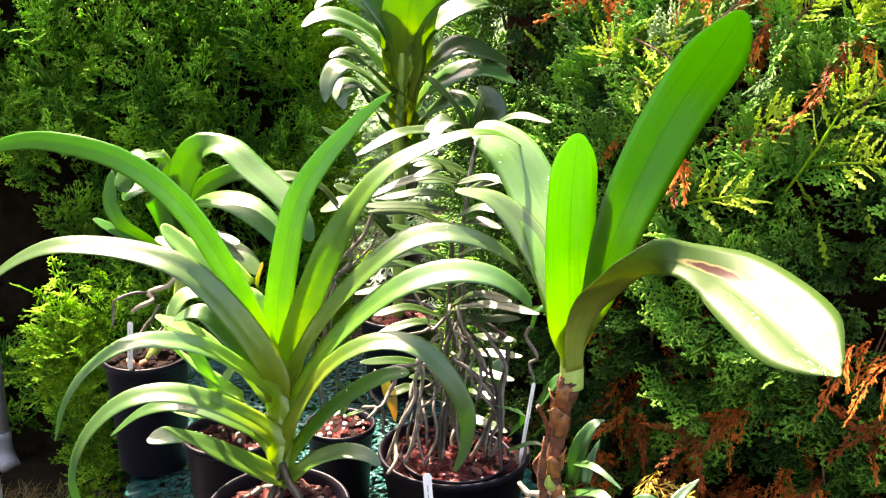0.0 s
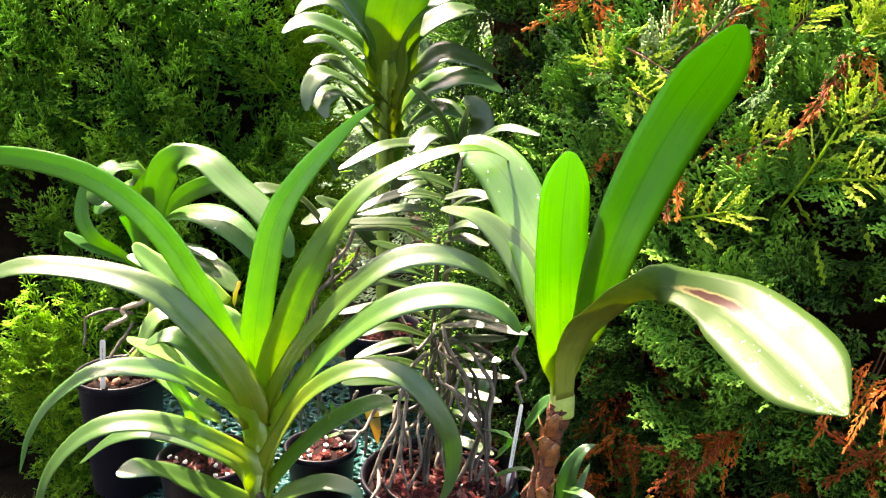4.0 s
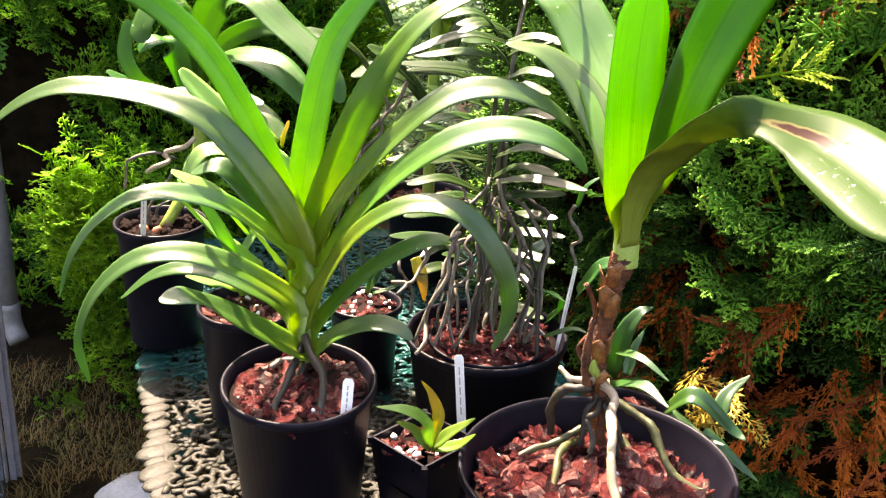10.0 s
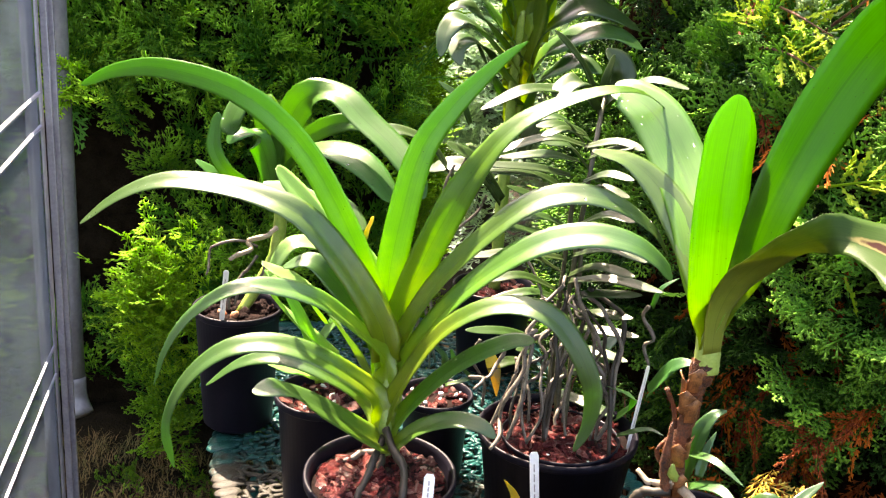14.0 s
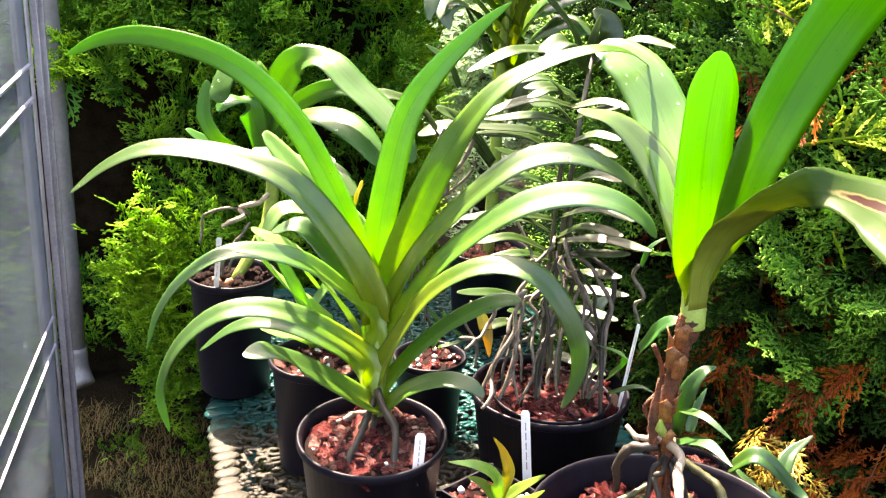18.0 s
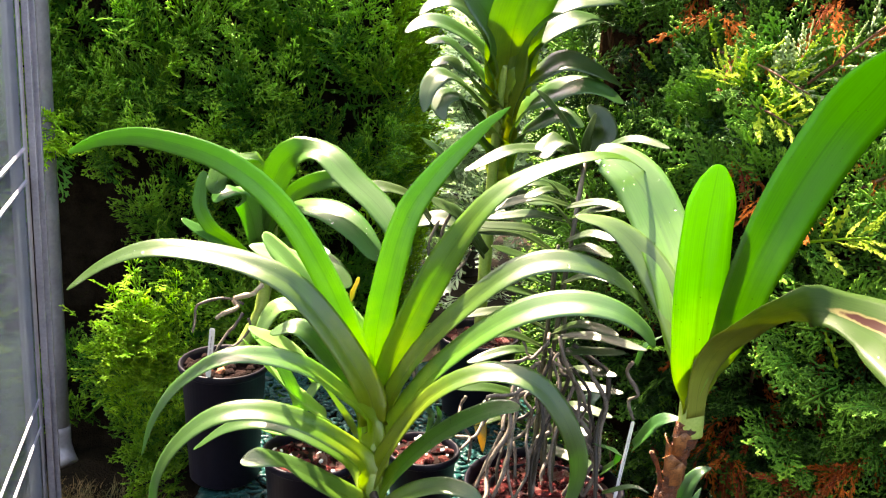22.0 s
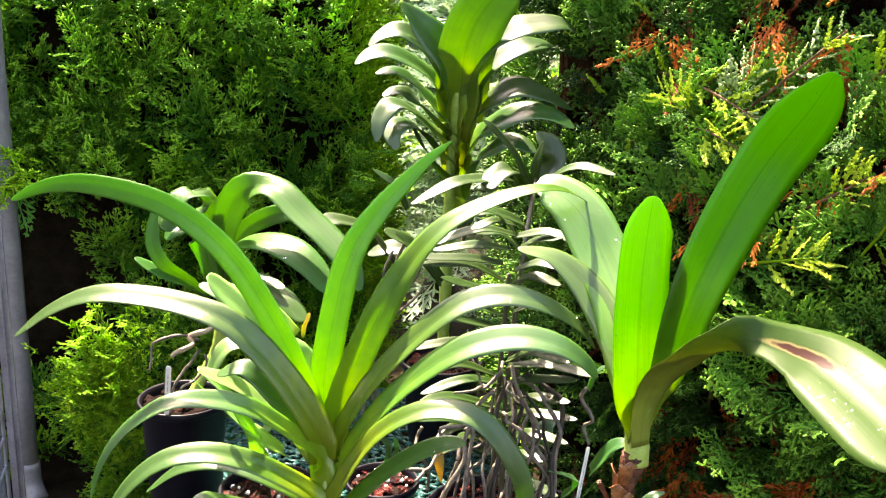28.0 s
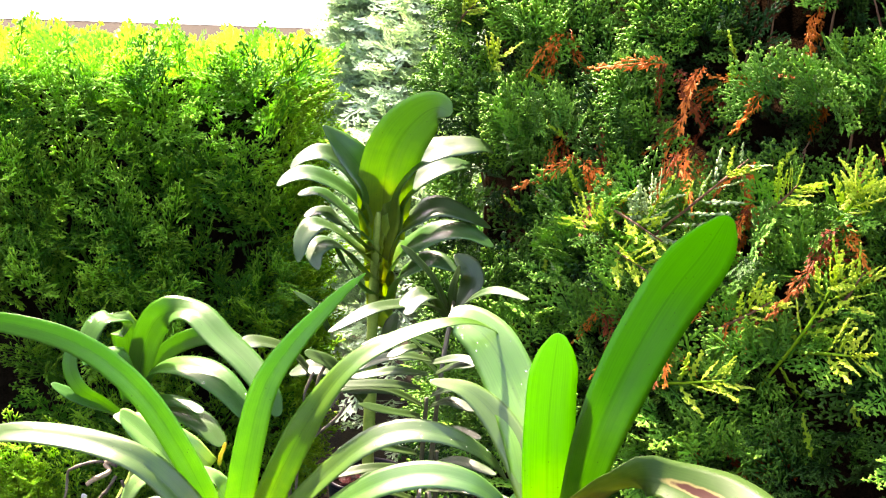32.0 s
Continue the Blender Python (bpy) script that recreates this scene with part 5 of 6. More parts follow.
leaf(vanda, [(-0.265, 1.401, 1.044), (-0.248, 1.401, 1.122), (-0.206, 1.394, 1.227), (-0.165, 1.395, 1.302), (-0.122, 1.402, 1.357), (-0.068, 1.415, 1.389), (-0.009, 1.433, 1.407), (0.035, 1.457, 1.403), (0.073, 1.489, 1.378)], 0.0357, taper=0.7, facing=((0.2, -1, 0.1), (-0.1, -0.4, 0.9)), kind='upper')
leaf(vanda, [(-0.273, 1.357, 1.088), (-0.314, 1.348, 1.162), (-0.371, 1.339, 1.232), (-0.430, 1.343, 1.257), (-0.502, 1.352, 1.266), (-0.570, 1.365, 1.260), (-0.633, 1.385, 1.230), (-0.698, 1.411, 1.180)], 0.0347, taper=0.85)
water_drops(vanda, 40, 0.3, 0.95, 0.0012, 17)
leaf(vanda, [(-0.268, 1.354, 1.049), (-0.306, 1.319, 1.105), (-0.346, 1.288, 1.148), (-0.396, 1.264, 1.168), (-0.441, 1.246, 1.167), (-0.487, 1.237, 1.135), (-0.516, 1.230, 1.092), (-0.531, 1.225, 1.043)], 0.0276, taper=0.7)
leaf(vanda, [(-0.271, 1.338, 0.996), (-0.312, 1.317, 1.039), (-0.363, 1.299, 1.072), (-0.416, 1.287, 1.083), (-0.468, 1.282, 1.067), (-0.517, 1.287, 1.016), (-0.543, 1.295, 0.951), (-0.536, 1.302, 0.887)], 0.0306, taper=0.75)
leaf(vanda, [(-0.286, 1.378, 0.964), (-0.339, 1.365, 1.009), (-0.403, 1.359, 1.033), (-0.461, 1.363, 1.020), (-0.515, 1.376, 0.975)], 0.0232, taper=0.8)
leaf(vanda, [(-0.266, 1.306, 0.951), (-0.310, 1.267, 0.999), (-0.348, 1.231, 1.041), (-0.371, 1.200, 1.067), (-0.395, 1.175, 1.070)], 0.0339, taper=0.95)
leaf(vanda, [(-0.255, 1.384, 1.049), (-0.210, 1.362, 1.148), (-0.144, 1.345, 1.231), (-0.090, 1.337, 1.279), (-0.036, 1.339, 1.293), (0.015, 1.349, 1.280), (0.058, 1.364, 1.249), (0.082, 1.381, 1.213)], 0.0337, taper=0.8)
water_drops(vanda, 40, 0.3, 0.95, 0.0012, 22)
leaf(vanda, [(-0.249, 1.360, 1.027), (-0.198, 1.331, 1.122), (-0.140, 1.309, 1.192), (-0.083, 1.293, 1.238), (-0.025, 1.285, 1.258), (0.024, 1.284, 1.254), (0.058, 1.287, 1.235), (0.078, 1.292, 1.211)], 0.0355, taper=0.85)
leaf(vanda, [(-0.244, 1.333, 1.015), (-0.198, 1.297, 1.105), (-0.150, 1.272, 1.155), (-0.103, 1.256, 1.174), (-0.059, 1.246, 1.167), (-0.026, 1.246, 1.129), (-0.004, 1.248, 1.079), (-0.005, 1.249, 1.034), (-0.019, 1.248, 0.997)], 0.0286, taper=0.8)
leaf(vanda, [(-0.248, 1.332, 0.963), (-0.215, 1.311, 1.019), (-0.176, 1.291, 1.069), (-0.137, 1.275, 1.105), (-0.102, 1.263, 1.127), (-0.077, 1.256, 1.132)], 0.0284, taper=0.85)
water_drops(vanda, 40, 0.3, 0.95, 0.0012, 25)
leaf(vanda, [(-0.240, 1.305, 0.952), (-0.206, 1.279, 0.993), (-0.166, 1.258, 1.018), (-0.133, 1.242, 1.022), (-0.114, 1.230, 1.014)], 0.0259, taper=0.8)
leaf(vanda, [(-0.273, 1.394, 1.016), (-0.300, 1.372, 1.091), (-0.331, 1.358, 1.141), (-0.366, 1.349, 1.176), (-0.404, 1.352, 1.164)], 0.0330, taper=0.85)
# broad
leaf(broad, [(0.131, 1.303, 1.122), (0.141, 1.303, 1.175), (0.160, 1.302, 1.221), (0.178, 1.305, 1.295), (0.201, 1.318, 1.355), (0.233, 1.335, 1.419), (0.270, 1.348, 1.481), (0.303, 1.338, 1.535), (0.322, 1.320, 1.581)], 0.0849, taper=1.0, facing=(0.15, -1, -0.2), kind='deep')
leaf(broad, [(0.130, 1.306, 1.120), (0.129, 1.309, 1.178), (0.125, 1.315, 1.274), (0.126, 1.322, 1.357), (0.132, 1.328, 1.429)], 0.0665, taper=1.0, facing=(0.25, -1, -0.25))
leaf(broad, [(0.130, 1.307, 1.125), (0.128, 1.311, 1.184), (0.115, 1.365, 1.259), (0.089, 1.430, 1.320), (0.057, 1.475, 1.370), (0.020, 1.500, 1.393), (-0.002, 1.505, 1.395)], 0.0714, taper=0.88, facing=(-0.3, -0.4, 0.86), kind='waxy')
water_drops(broad, 50, 0.3, 0.9, 0.0015, 2)
leaf(broad, [(0.130, 1.306, 1.125), (0.126, 1.309, 1.182), (0.102, 1.350, 1.240), (0.069, 1.395, 1.288), (0.027, 1.420, 1.320), (-0.023, 1.425, 1.330)], 0.0443, taper=0.8, facing=(-0.3, -0.4, 0.86), kind='waxy')
leaf(broad, [(0.135, 1.292, 1.123), (0.135, 1.289, 1.170), (0.145, 1.276, 1.213), (0.165, 1.250, 1.252), (0.192, 1.205, 1.292), (0.226, 1.172, 1.310), (0.284, 1.135, 1.300), (0.317, 1.070, 1.285), (0.339, 1.010, 1.270), (0.358, 0.965, 1.261)], 0.0799, taper=1.0, wide=0.82, facing=((0.45, -0.85, -0.1), (-0.2, -0.5, 0.84)), kind='scarred')
water_drops(broad, 130, 0.55, 0.97, 0.0016, 1)
# tall
leaf(tall, [(-0.131, 2.090, 1.439), (-0.125, 2.066, 1.516), (-0.101, 2.042, 1.581), (-0.064, 2.024, 1.627), (-0.032, 2.012, 1.646), (-0.005, 2.000, 1.636)], 0.0898, taper=0.74, facing=(0.2, -1, 0.1), kind='upper')
leaf(tall, [(-0.140, 2.090, 1.439), (-0.153, 2.075, 1.489), (-0.181, 2.060, 1.537), (-0.214, 2.055, 1.575), (-0.242, 2.050, 1.603)], 0.0728, taper=0.74)
leaf(tall, [(-0.144, 2.090, 1.421), (-0.169, 2.066, 1.481), (-0.201, 2.042, 1.531), (-0.239, 2.024, 1.555), (-0.271, 2.012, 1.548), (-0.294, 2.000, 1.529)], 0.0564, taper=0.74)
leaf(tall, [(-0.147, 2.100, 1.396), (-0.180, 2.072, 1.457), (-0.220, 2.044, 1.496), (-0.262, 2.022, 1.516), (-0.292, 2.006, 1.513), (-0.317, 1.990, 1.497)], 0.0564, taper=0.74)
leaf(tall, [(-0.149, 2.110, 1.371), (-0.187, 2.075, 1.419), (-0.219, 2.040, 1.464), (-0.250, 2.020, 1.484), (-0.280, 2.000, 1.480)], 0.0529, taper=0.74)
leaf(tall, [(-0.151, 2.120, 1.345), (-0.181, 2.075, 1.388), (-0.212, 2.030, 1.432), (-0.243, 2.010, 1.449), (-0.267, 1.990, 1.442)], 0.0529, taper=0.74)
leaf(tall, [(-0.148, 2.130, 1.319), (-0.182, 2.090, 1.365), (-0.219, 2.050, 1.406), (-0.249, 2.018, 1.423), (-0.270, 1.994, 1.400), (-0.275, 1.970, 1.361)], 0.0564, taper=0.74)
leaf(tall, [(-0.145, 2.140, 1.281), (-0.177, 2.096, 1.328), (-0.208, 2.052, 1.374), (-0.236, 2.018, 1.387), (-0.248, 1.994, 1.372), (-0.238, 1.970, 1.349)], 0.0547, taper=0.74)
leaf(tall, [(-0.141, 2.150, 1.245), (-0.167, 2.090, 1.289), (-0.193, 2.047, 1.339), (-0.217, 2.020, 1.386)], 0.0478, taper=0.74)
leaf(tall, [(-0.126, 2.090, 1.399), (-0.111, 2.077, 1.476), (-0.078, 2.063, 1.527), (-0.035, 2.050, 1.561), (0.008, 2.060, 1.571), (0.050, 2.070, 1.573), (0.075, 2.080, 1.560)], 0.0718, taper=0.74)
leaf(tall, [(-0.123, 2.100, 1.380), (-0.106, 2.096, 1.450), (-0.073, 2.092, 1.497), (-0.029, 2.096, 1.525), (0.010, 2.108, 1.532), (0.042, 2.120, 1.528)], 0.0633, taper=0.74)
leaf(tall, [(-0.120, 2.110, 1.342), (-0.098, 2.086, 1.398), (-0.064, 2.062, 1.435), (-0.026, 2.050, 1.458), (0.024, 2.050, 1.447), (0.075, 2.050, 1.421)], 0.0633, taper=0.74)
leaf(tall, [(-0.116, 2.120, 1.305), (-0.091, 2.088, 1.359), (-0.057, 2.056, 1.390), (-0.008, 2.036, 1.415), (0.037, 2.028, 1.414), (0.080, 2.020, 1.392)], 0.0668, taper=0.74)
leaf(tall, [(-0.110, 2.130, 1.242), (-0.096, 2.090, 1.304), (-0.067, 2.050, 1.343), (-0.028, 2.035, 1.361), (0.013, 2.020, 1.345)], 0.0684, taper=0.74)
# left
leaf(left, [(-0.533, 1.830, 1.140), (-0.520, 1.830, 1.223), (-0.494, 1.810, 1.285), (-0.460, 1.790, 1.310), (-0.414, 1.770, 1.314), (-0.367, 1.740, 1.283), (-0.320, 1.710, 1.254), (-0.284, 1.680, 1.223), (-0.260, 1.660, 1.184)], 0.0545, taper=0.9, facing=((0.15, -1, -0.1), (-0.1, -0.3, 0.95)))
leaf(left, [(-0.521, 1.840, 1.171), (-0.481, 1.840, 1.228), (-0.430, 1.830, 1.256), (-0.380, 1.820, 1.262), (-0.338, 1.800, 1.242), (-0.315, 1.790, 1.219)], 0.0334, taper=0.9, facing=((0.2, -1, 0.2), (0, -0.8, 0.5)))
water_drops(left, 70, 0.3, 0.95, 0.0015, 5)
leaf(left, [(-0.524, 1.820, 1.143), (-0.491, 1.800, 1.198), (-0.446, 1.770, 1.222), (-0.393, 1.740, 1.224), (-0.346, 1.710, 1.204), (-0.307, 1.680, 1.169)], 0.0564, taper=0.9, facing=(-0.1, -0.3, 0.95))
water_drops(left, 70, 0.3, 0.95, 0.0015, 6)
leaf(left, [(-0.538, 1.830, 1.147), (-0.544, 1.840, 1.209), (-0.547, 1.830, 1.265), (-0.556, 1.800, 1.293), (-0.576, 1.780, 1.293), (-0.590, 1.760, 1.263), (-0.590, 1.750, 1.241)], 0.0518, taper=0.9, facing=((0.15, -1, -0.1), (-0.1, -0.3, 0.95)))
water_drops(left, 70, 0.3, 0.95, 0.0015, 7)
leaf(left, [(-0.538, 1.820, 1.144), (-0.547, 1.800, 1.208), (-0.561, 1.780, 1.239), (-0.581, 1.760, 1.240), (-0.594, 1.750, 1.227)], 0.0413, taper=0.9, facing=((0.15, -1, -0.1), (-0.1, -0.3, 0.95)))
leaf(left, [(-0.541, 1.800, 1.117), (-0.574, 1.780, 1.153), (-0.601, 1.760, 1.181), (-0.619, 1.760, 1.213), (-0.621, 1.770, 1.244), (-0.618, 1.780, 1.271)], 0.0247, taper=0.9, facing=(0.15, -1, -0.1))
leaf(left, [(-0.543, 1.800, 1.114), (-0.576, 1.770, 1.145), (-0.613, 1.750, 1.173), (-0.645, 1.740, 1.197)], 0.0309, taper=0.9, facing=(-0.1, -0.3, 0.95))
leaf(left, [(-0.525, 1.810, 1.133), (-0.479, 1.790, 1.155), (-0.436, 1.770, 1.159), (-0.399, 1.750, 1.152)], 0.0270, taper=0.9, facing=(-0.1, -0.3, 0.95))
leaf(left, [(-0.511, 1.800, 1.127), (-0.458, 1.780, 1.141), (-0.403, 1.750, 1.134), (-0.360, 1.720, 1.107)], 0.0453, taper=0.9, facing=(-0.1, -0.3, 0.95))
# dark
leaf(dark, [(-0.399, 1.592, 0.893), (-0.410, 1.547, 0.986), (-0.436, 1.505, 1.070), (-0.461, 1.477, 1.112)], 0.0241, taper=0.95)
leaf(dark, [(-0.372, 1.597, 0.930), (-0.410, 1.547, 0.986), (-0.442, 1.494, 1.053), (-0.463, 1.444, 1.115)], 0.0496, taper=0.95)
leaf(dark, [(-0.345, 1.565, 1.139), (-0.381, 1.553, 1.179), (-0.426, 1.546, 1.204), (-0.480, 1.541, 1.222)], 0.0366, taper=0.95)
leaf(dark, [(-0.396, 1.616, 0.978), (-0.415, 1.578, 1.028), (-0.433, 1.542, 1.075), (-0.448, 1.514, 1.094)], 0.0295, taper=0.95)
leaf(dark, [(-0.397, 1.532, 0.924), (-0.419, 1.492, 0.953), (-0.448, 1.452, 0.979)], 0.0229, taper=0.95)
leaf(dark, [(-0.392, 1.615, 0.873), (-0.410, 1.607, 0.934), (-0.383, 1.600, 0.994), (-0.364, 1.599, 1.031)], 0.0224, taper=0.95)
leaf(dark, [(-0.332, 1.565, 1.140), (-0.326, 1.558, 1.163), (-0.319, 1.552, 1.182)], 0.0129, taper=0.95, kind='yellow')
leaf(dark, [(-0.358, 1.534, 1.136), (-0.388, 1.509, 1.146), (-0.426, 1.486, 1.150), (-0.455, 1.479, 1.103)], 0.0311, taper=0.95)
leaf(dark, [(-0.314, 1.591, 0.948), (-0.334, 1.524, 1.061), (-0.378, 1.452, 1.195), (-0.426, 1.396, 1.281)], 0.0664, taper=0.92)
leaf(dark, [(-0.324, 1.607, 0.895), (-0.359, 1.529, 1.009), (-0.398, 1.461, 1.095), (-0.445, 1.404, 1.146)], 0.0523, taper=0.92)
leaf(dark, [(-0.312, 1.607, 0.950), (-0.308, 1.561, 1.046), (-0.329, 1.518, 1.134), (-0.347, 1.494, 1.160)], 0.0489, taper=0.92)
# cane
leaf(cane, [(-0.023, 1.614, 1.294), (0.022, 1.583, 1.312), (0.056, 1.559, 1.307)], 0.0133, taper=0.95)
leaf(cane, [(-0.016, 1.621, 1.275), (0.011, 1.588, 1.298), (0.044, 1.558, 1.312)], 0.0134, taper=0.95)
leaf(cane, [(-0.021, 1.633, 1.236), (0.013, 1.600, 1.260), (0.048, 1.574, 1.260)], 0.0136, taper=0.95)
leaf(cane, [(-0.022, 1.640, 1.216), (0.006, 1.607, 1.237), (0.046, 1.583, 1.232)], 0.0138, taper=0.95)
leaf(cane, [(-0.022, 1.600, 1.180), (0.014, 1.557, 1.211), (0.052, 1.523, 1.213)], 0.0135, taper=0.95)
leaf(cane, [(-0.025, 1.618, 1.126), (0.022, 1.574, 1.156), (0.077, 1.543, 1.150)], 0.0138, taper=0.95)
leaf(cane, [(-0.027, 1.629, 1.091), (0.011, 1.584, 1.124), (0.063, 1.551, 1.124)], 0.0140, taper=0.95)
leaf(cane, [(-0.025, 1.632, 1.081), (0.033, 1.591, 1.104), (0.107, 1.557, 1.102)], 0.0141, taper=0.95)
leaf(cane, [(-0.032, 1.644, 1.043), (0.009, 1.600, 1.075), (0.077, 1.560, 1.094)], 0.0143, taper=0.95)
leaf(cane, [(-0.027, 1.656, 1.007), (0.015, 1.610, 1.041), (0.070, 1.573, 1.052)], 0.0145, taper=0.95)
leaf(cane, [(-0.030, 1.664, 0.980), (0.013, 1.620, 1.010), (0.083, 1.583, 1.020)], 0.0146, taper=0.95)
leaf(cane, [(-0.033, 1.684, 0.919), (0.010, 1.633, 0.970), (0.072, 1.598, 0.972)], 0.0149, taper=0.95)
leaf(cane, [(-0.027, 1.691, 0.896), (-0.001, 1.647, 0.926), (0.042, 1.610, 0.934)], 0.0152, taper=0.95)
leaf(cane, [(-0.030, 1.703, 0.860), (0.010, 1.665, 0.869), (0.064, 1.632, 0.862)], 0.0155, taper=0.95)
leaf(cane, [(-0.023, 1.633, 1.291), (-0.081, 1.603, 1.306), (-0.167, 1.588, 1.276)], 0.0135, taper=0.95)
leaf(cane, [(-0.027, 1.630, 1.299), (-0.066, 1.592, 1.339), (-0.125, 1.569, 1.332)], 0.0133, taper=0.95)
leaf(cane, [(-0.030, 1.641, 1.266), (-0.081, 1.611, 1.280), (-0.150, 1.588, 1.274)], 0.0137, taper=0.95)
leaf(cane, [(-0.040, 1.649, 1.241), (-0.097, 1.619, 1.257), (-0.172, 1.592, 1.263)], 0.0138, taper=0.95)
leaf(cane, [(-0.039, 1.659, 1.211), (-0.088, 1.622, 1.245), (-0.160, 1.595, 1.253)], 0.0139, taper=0.95)
leaf(cane, [(-0.040, 1.666, 1.188), (-0.080, 1.635, 1.207), (-0.132, 1.602, 1.230)], 0.0141, taper=0.95)
leaf(cane, [(-0.040, 1.602, 1.174), (-0.084, 1.561, 1.200), (-0.142, 1.530, 1.194)], 0.0135, taper=0.95)
leaf(cane, [(-0.044, 1.610, 1.151), (-0.108, 1.569, 1.177), (-0.154, 1.533, 1.185)], 0.0137, taper=0.95)
leaf(cane, [(-0.041, 1.620, 1.120), (-0.108, 1.581, 1.137), (-0.181, 1.549, 1.134)], 0.0139, taper=0.95)
leaf(cane, [(-0.044, 1.627, 1.098), (-0.084, 1.583, 1.129), (-0.123, 1.549, 1.134)], 0.0140, taper=0.95)
leaf(cane, [(-0.046, 1.638, 1.063), (-0.100, 1.593, 1.097), (-0.152, 1.561, 1.095)], 0.0142, taper=0.95)
leaf(cane, [(-0.043, 1.643, 1.048), (-0.091, 1.603, 1.068), (-0.156, 1.574, 1.053)], 0.0143, taper=0.95)
leaf(cane, [(-0.048, 1.658, 1.000), (-0.108, 1.613, 1.035), (-0.157, 1.578, 1.040)], 0.0145, taper=0.95)
leaf(cane, [(-0.052, 1.672, 0.957), (-0.117, 1.627, 0.991), (-0.178, 1.590, 1.003)], 0.0148, taper=0.95)
leaf(cane, [(-0.060, 1.679, 0.934), (-0.100, 1.632, 0.975), (-0.132, 1.601, 0.967)], 0.0149, taper=0.95)
leaf(cane, [(-0.041, 1.692, 0.895), (-0.073, 1.638, 0.955), (-0.098, 1.598, 0.974)], 0.0150, taper=0.95)
leaf(cane, [(-0.060, 1.688, 0.906), (-0.099, 1.644, 0.937), (-0.141, 1.611, 0.934)], 0.0151, taper=0.95)
leaf(cane, [(-0.027, 1.626, 1.309), (-0.058, 1.597, 1.321), (-0.088, 1.575, 1.313)], 0.0134, taper=0.95)
leaf(cane, [(0.000, 1.790, 1.247), (-0.015, 1.761, 1.278), (-0.061, 1.736, 1.301), (-0.097, 1.719, 1.299)], 0.0179, taper=0.95)
leaf(cane, [(-0.001, 1.783, 1.320), (-0.037, 1.727, 1.354), (-0.084, 1.680, 1.364), (-0.121, 1.636, 1.366), (-0.178, 1.602, 1.340)], 0.0206, taper=0.95)
leaf(cane, [(0.006, 1.801, 1.321), (0.008, 1.784, 1.371), (0.016, 1.770, 1.411)], 0.0145, taper=0.95)
leaf(cane, [(0.002, 1.805, 1.310), (-0.025, 1.781, 1.380), (-0.058, 1.767, 1.422), (-0.081, 1.760, 1.443)], 0.0125, taper=0.95)
leaf(cane, [(0.011, 1.803, 1.316), (0.039, 1.757, 1.360), (0.075, 1.719, 1.383), (0.125, 1.691, 1.377)], 0.0157, taper=0.95)
leaf(cane, [(0.017, 1.858, 1.318), (0.038, 1.857, 1.358), (0.032, 1.860, 1.386), (0.007, 1.865, 1.408)], 0.0321, taper=0.95)
leaf(cane, [(-0.009, 1.764, 1.324), (-0.033, 1.718, 1.372), (-0.059, 1.691, 1.366), (-0.064, 1.666, 1.353)], 0.0294, taper=0.95)
leaf(cane, [(0.006, 1.747, 1.212), (-0.019, 1.711, 1.249), (-0.051, 1.676, 1.285), (-0.085, 1.652, 1.288)], 0.0226, taper=0.95)
leaf(cane, [(-0.210, 1.880, 1.264), (-0.228, 1.865, 1.307), (-0.266, 1.855, 1.337)], 0.0116, taper=0.95)
leaf(cane, [(-0.232, 1.921, 1.148), (-0.276, 1.863, 1.225), (-0.319, 1.822, 1.254), (-0.342, 1.791, 1.256)], 0.0324, taper=0.95)
leaf(cane, [(-0.168, 1.876, 1.165), (-0.205, 1.841, 1.214), (-0.241, 1.814, 1.240)], 0.0328, taper=0.95)
leaf(cane, [(-0.115, 2.005, 1.183), (-0.105, 1.988, 1.231), (-0.090, 1.975, 1.267)], 0.0373, taper=0.95)
leaf(cane, [(-0.150, 1.931, 1.117), (-0.191, 1.911, 1.174), (-0.241, 1.909, 1.183), (-0.282, 1.914, 1.169)], 0.0302, taper=0.95)
# small
leaf(small, [(-0.089, 1.224, 0.873), (-0.095, 1.208, 0.918), (-0.118, 1.198, 0.938), (-0.151, 1.192, 0.943)], 0.0175, taper=0.7)
leaf(small, [(-0.085, 1.224, 0.873), (-0.078, 1.206, 0.923), (-0.087, 1.192, 0.962), (-0.099, 1.180, 0.988)], 0.0159, taper=0.7, kind='yellow')
leaf(small, [(-0.082, 1.224, 0.873), (-0.064, 1.209, 0.903), (-0.034, 1.193, 0.936)], 0.0191, taper=0.7)
leaf(small, [(-0.080, 1.224, 0.871), (-0.054, 1.213, 0.885), (-0.033, 1.200, 0.910)], 0.0152, taper=0.7)
leaf(small, [(-0.089, 1.224, 0.871), (-0.109, 1.209, 0.905), (-0.128, 1.197, 0.922)], 0.0164, taper=0.7)
# seedling
leaf(seedling, [(-0.216, 1.645, 0.883), (-0.209, 1.629, 0.934), (-0.226, 1.621, 0.960)], 0.0124, taper=0.8)
leaf(seedling, [(-0.214, 1.645, 0.883), (-0.196, 1.630, 0.929), (-0.200, 1.622, 0.956)], 0.0106, taper=0.8)
leaf(seedling, [(-0.207, 1.644, 0.883), (-0.170, 1.638, 0.902), (-0.186, 1.632, 0.924)], 0.0090, taper=0.8)
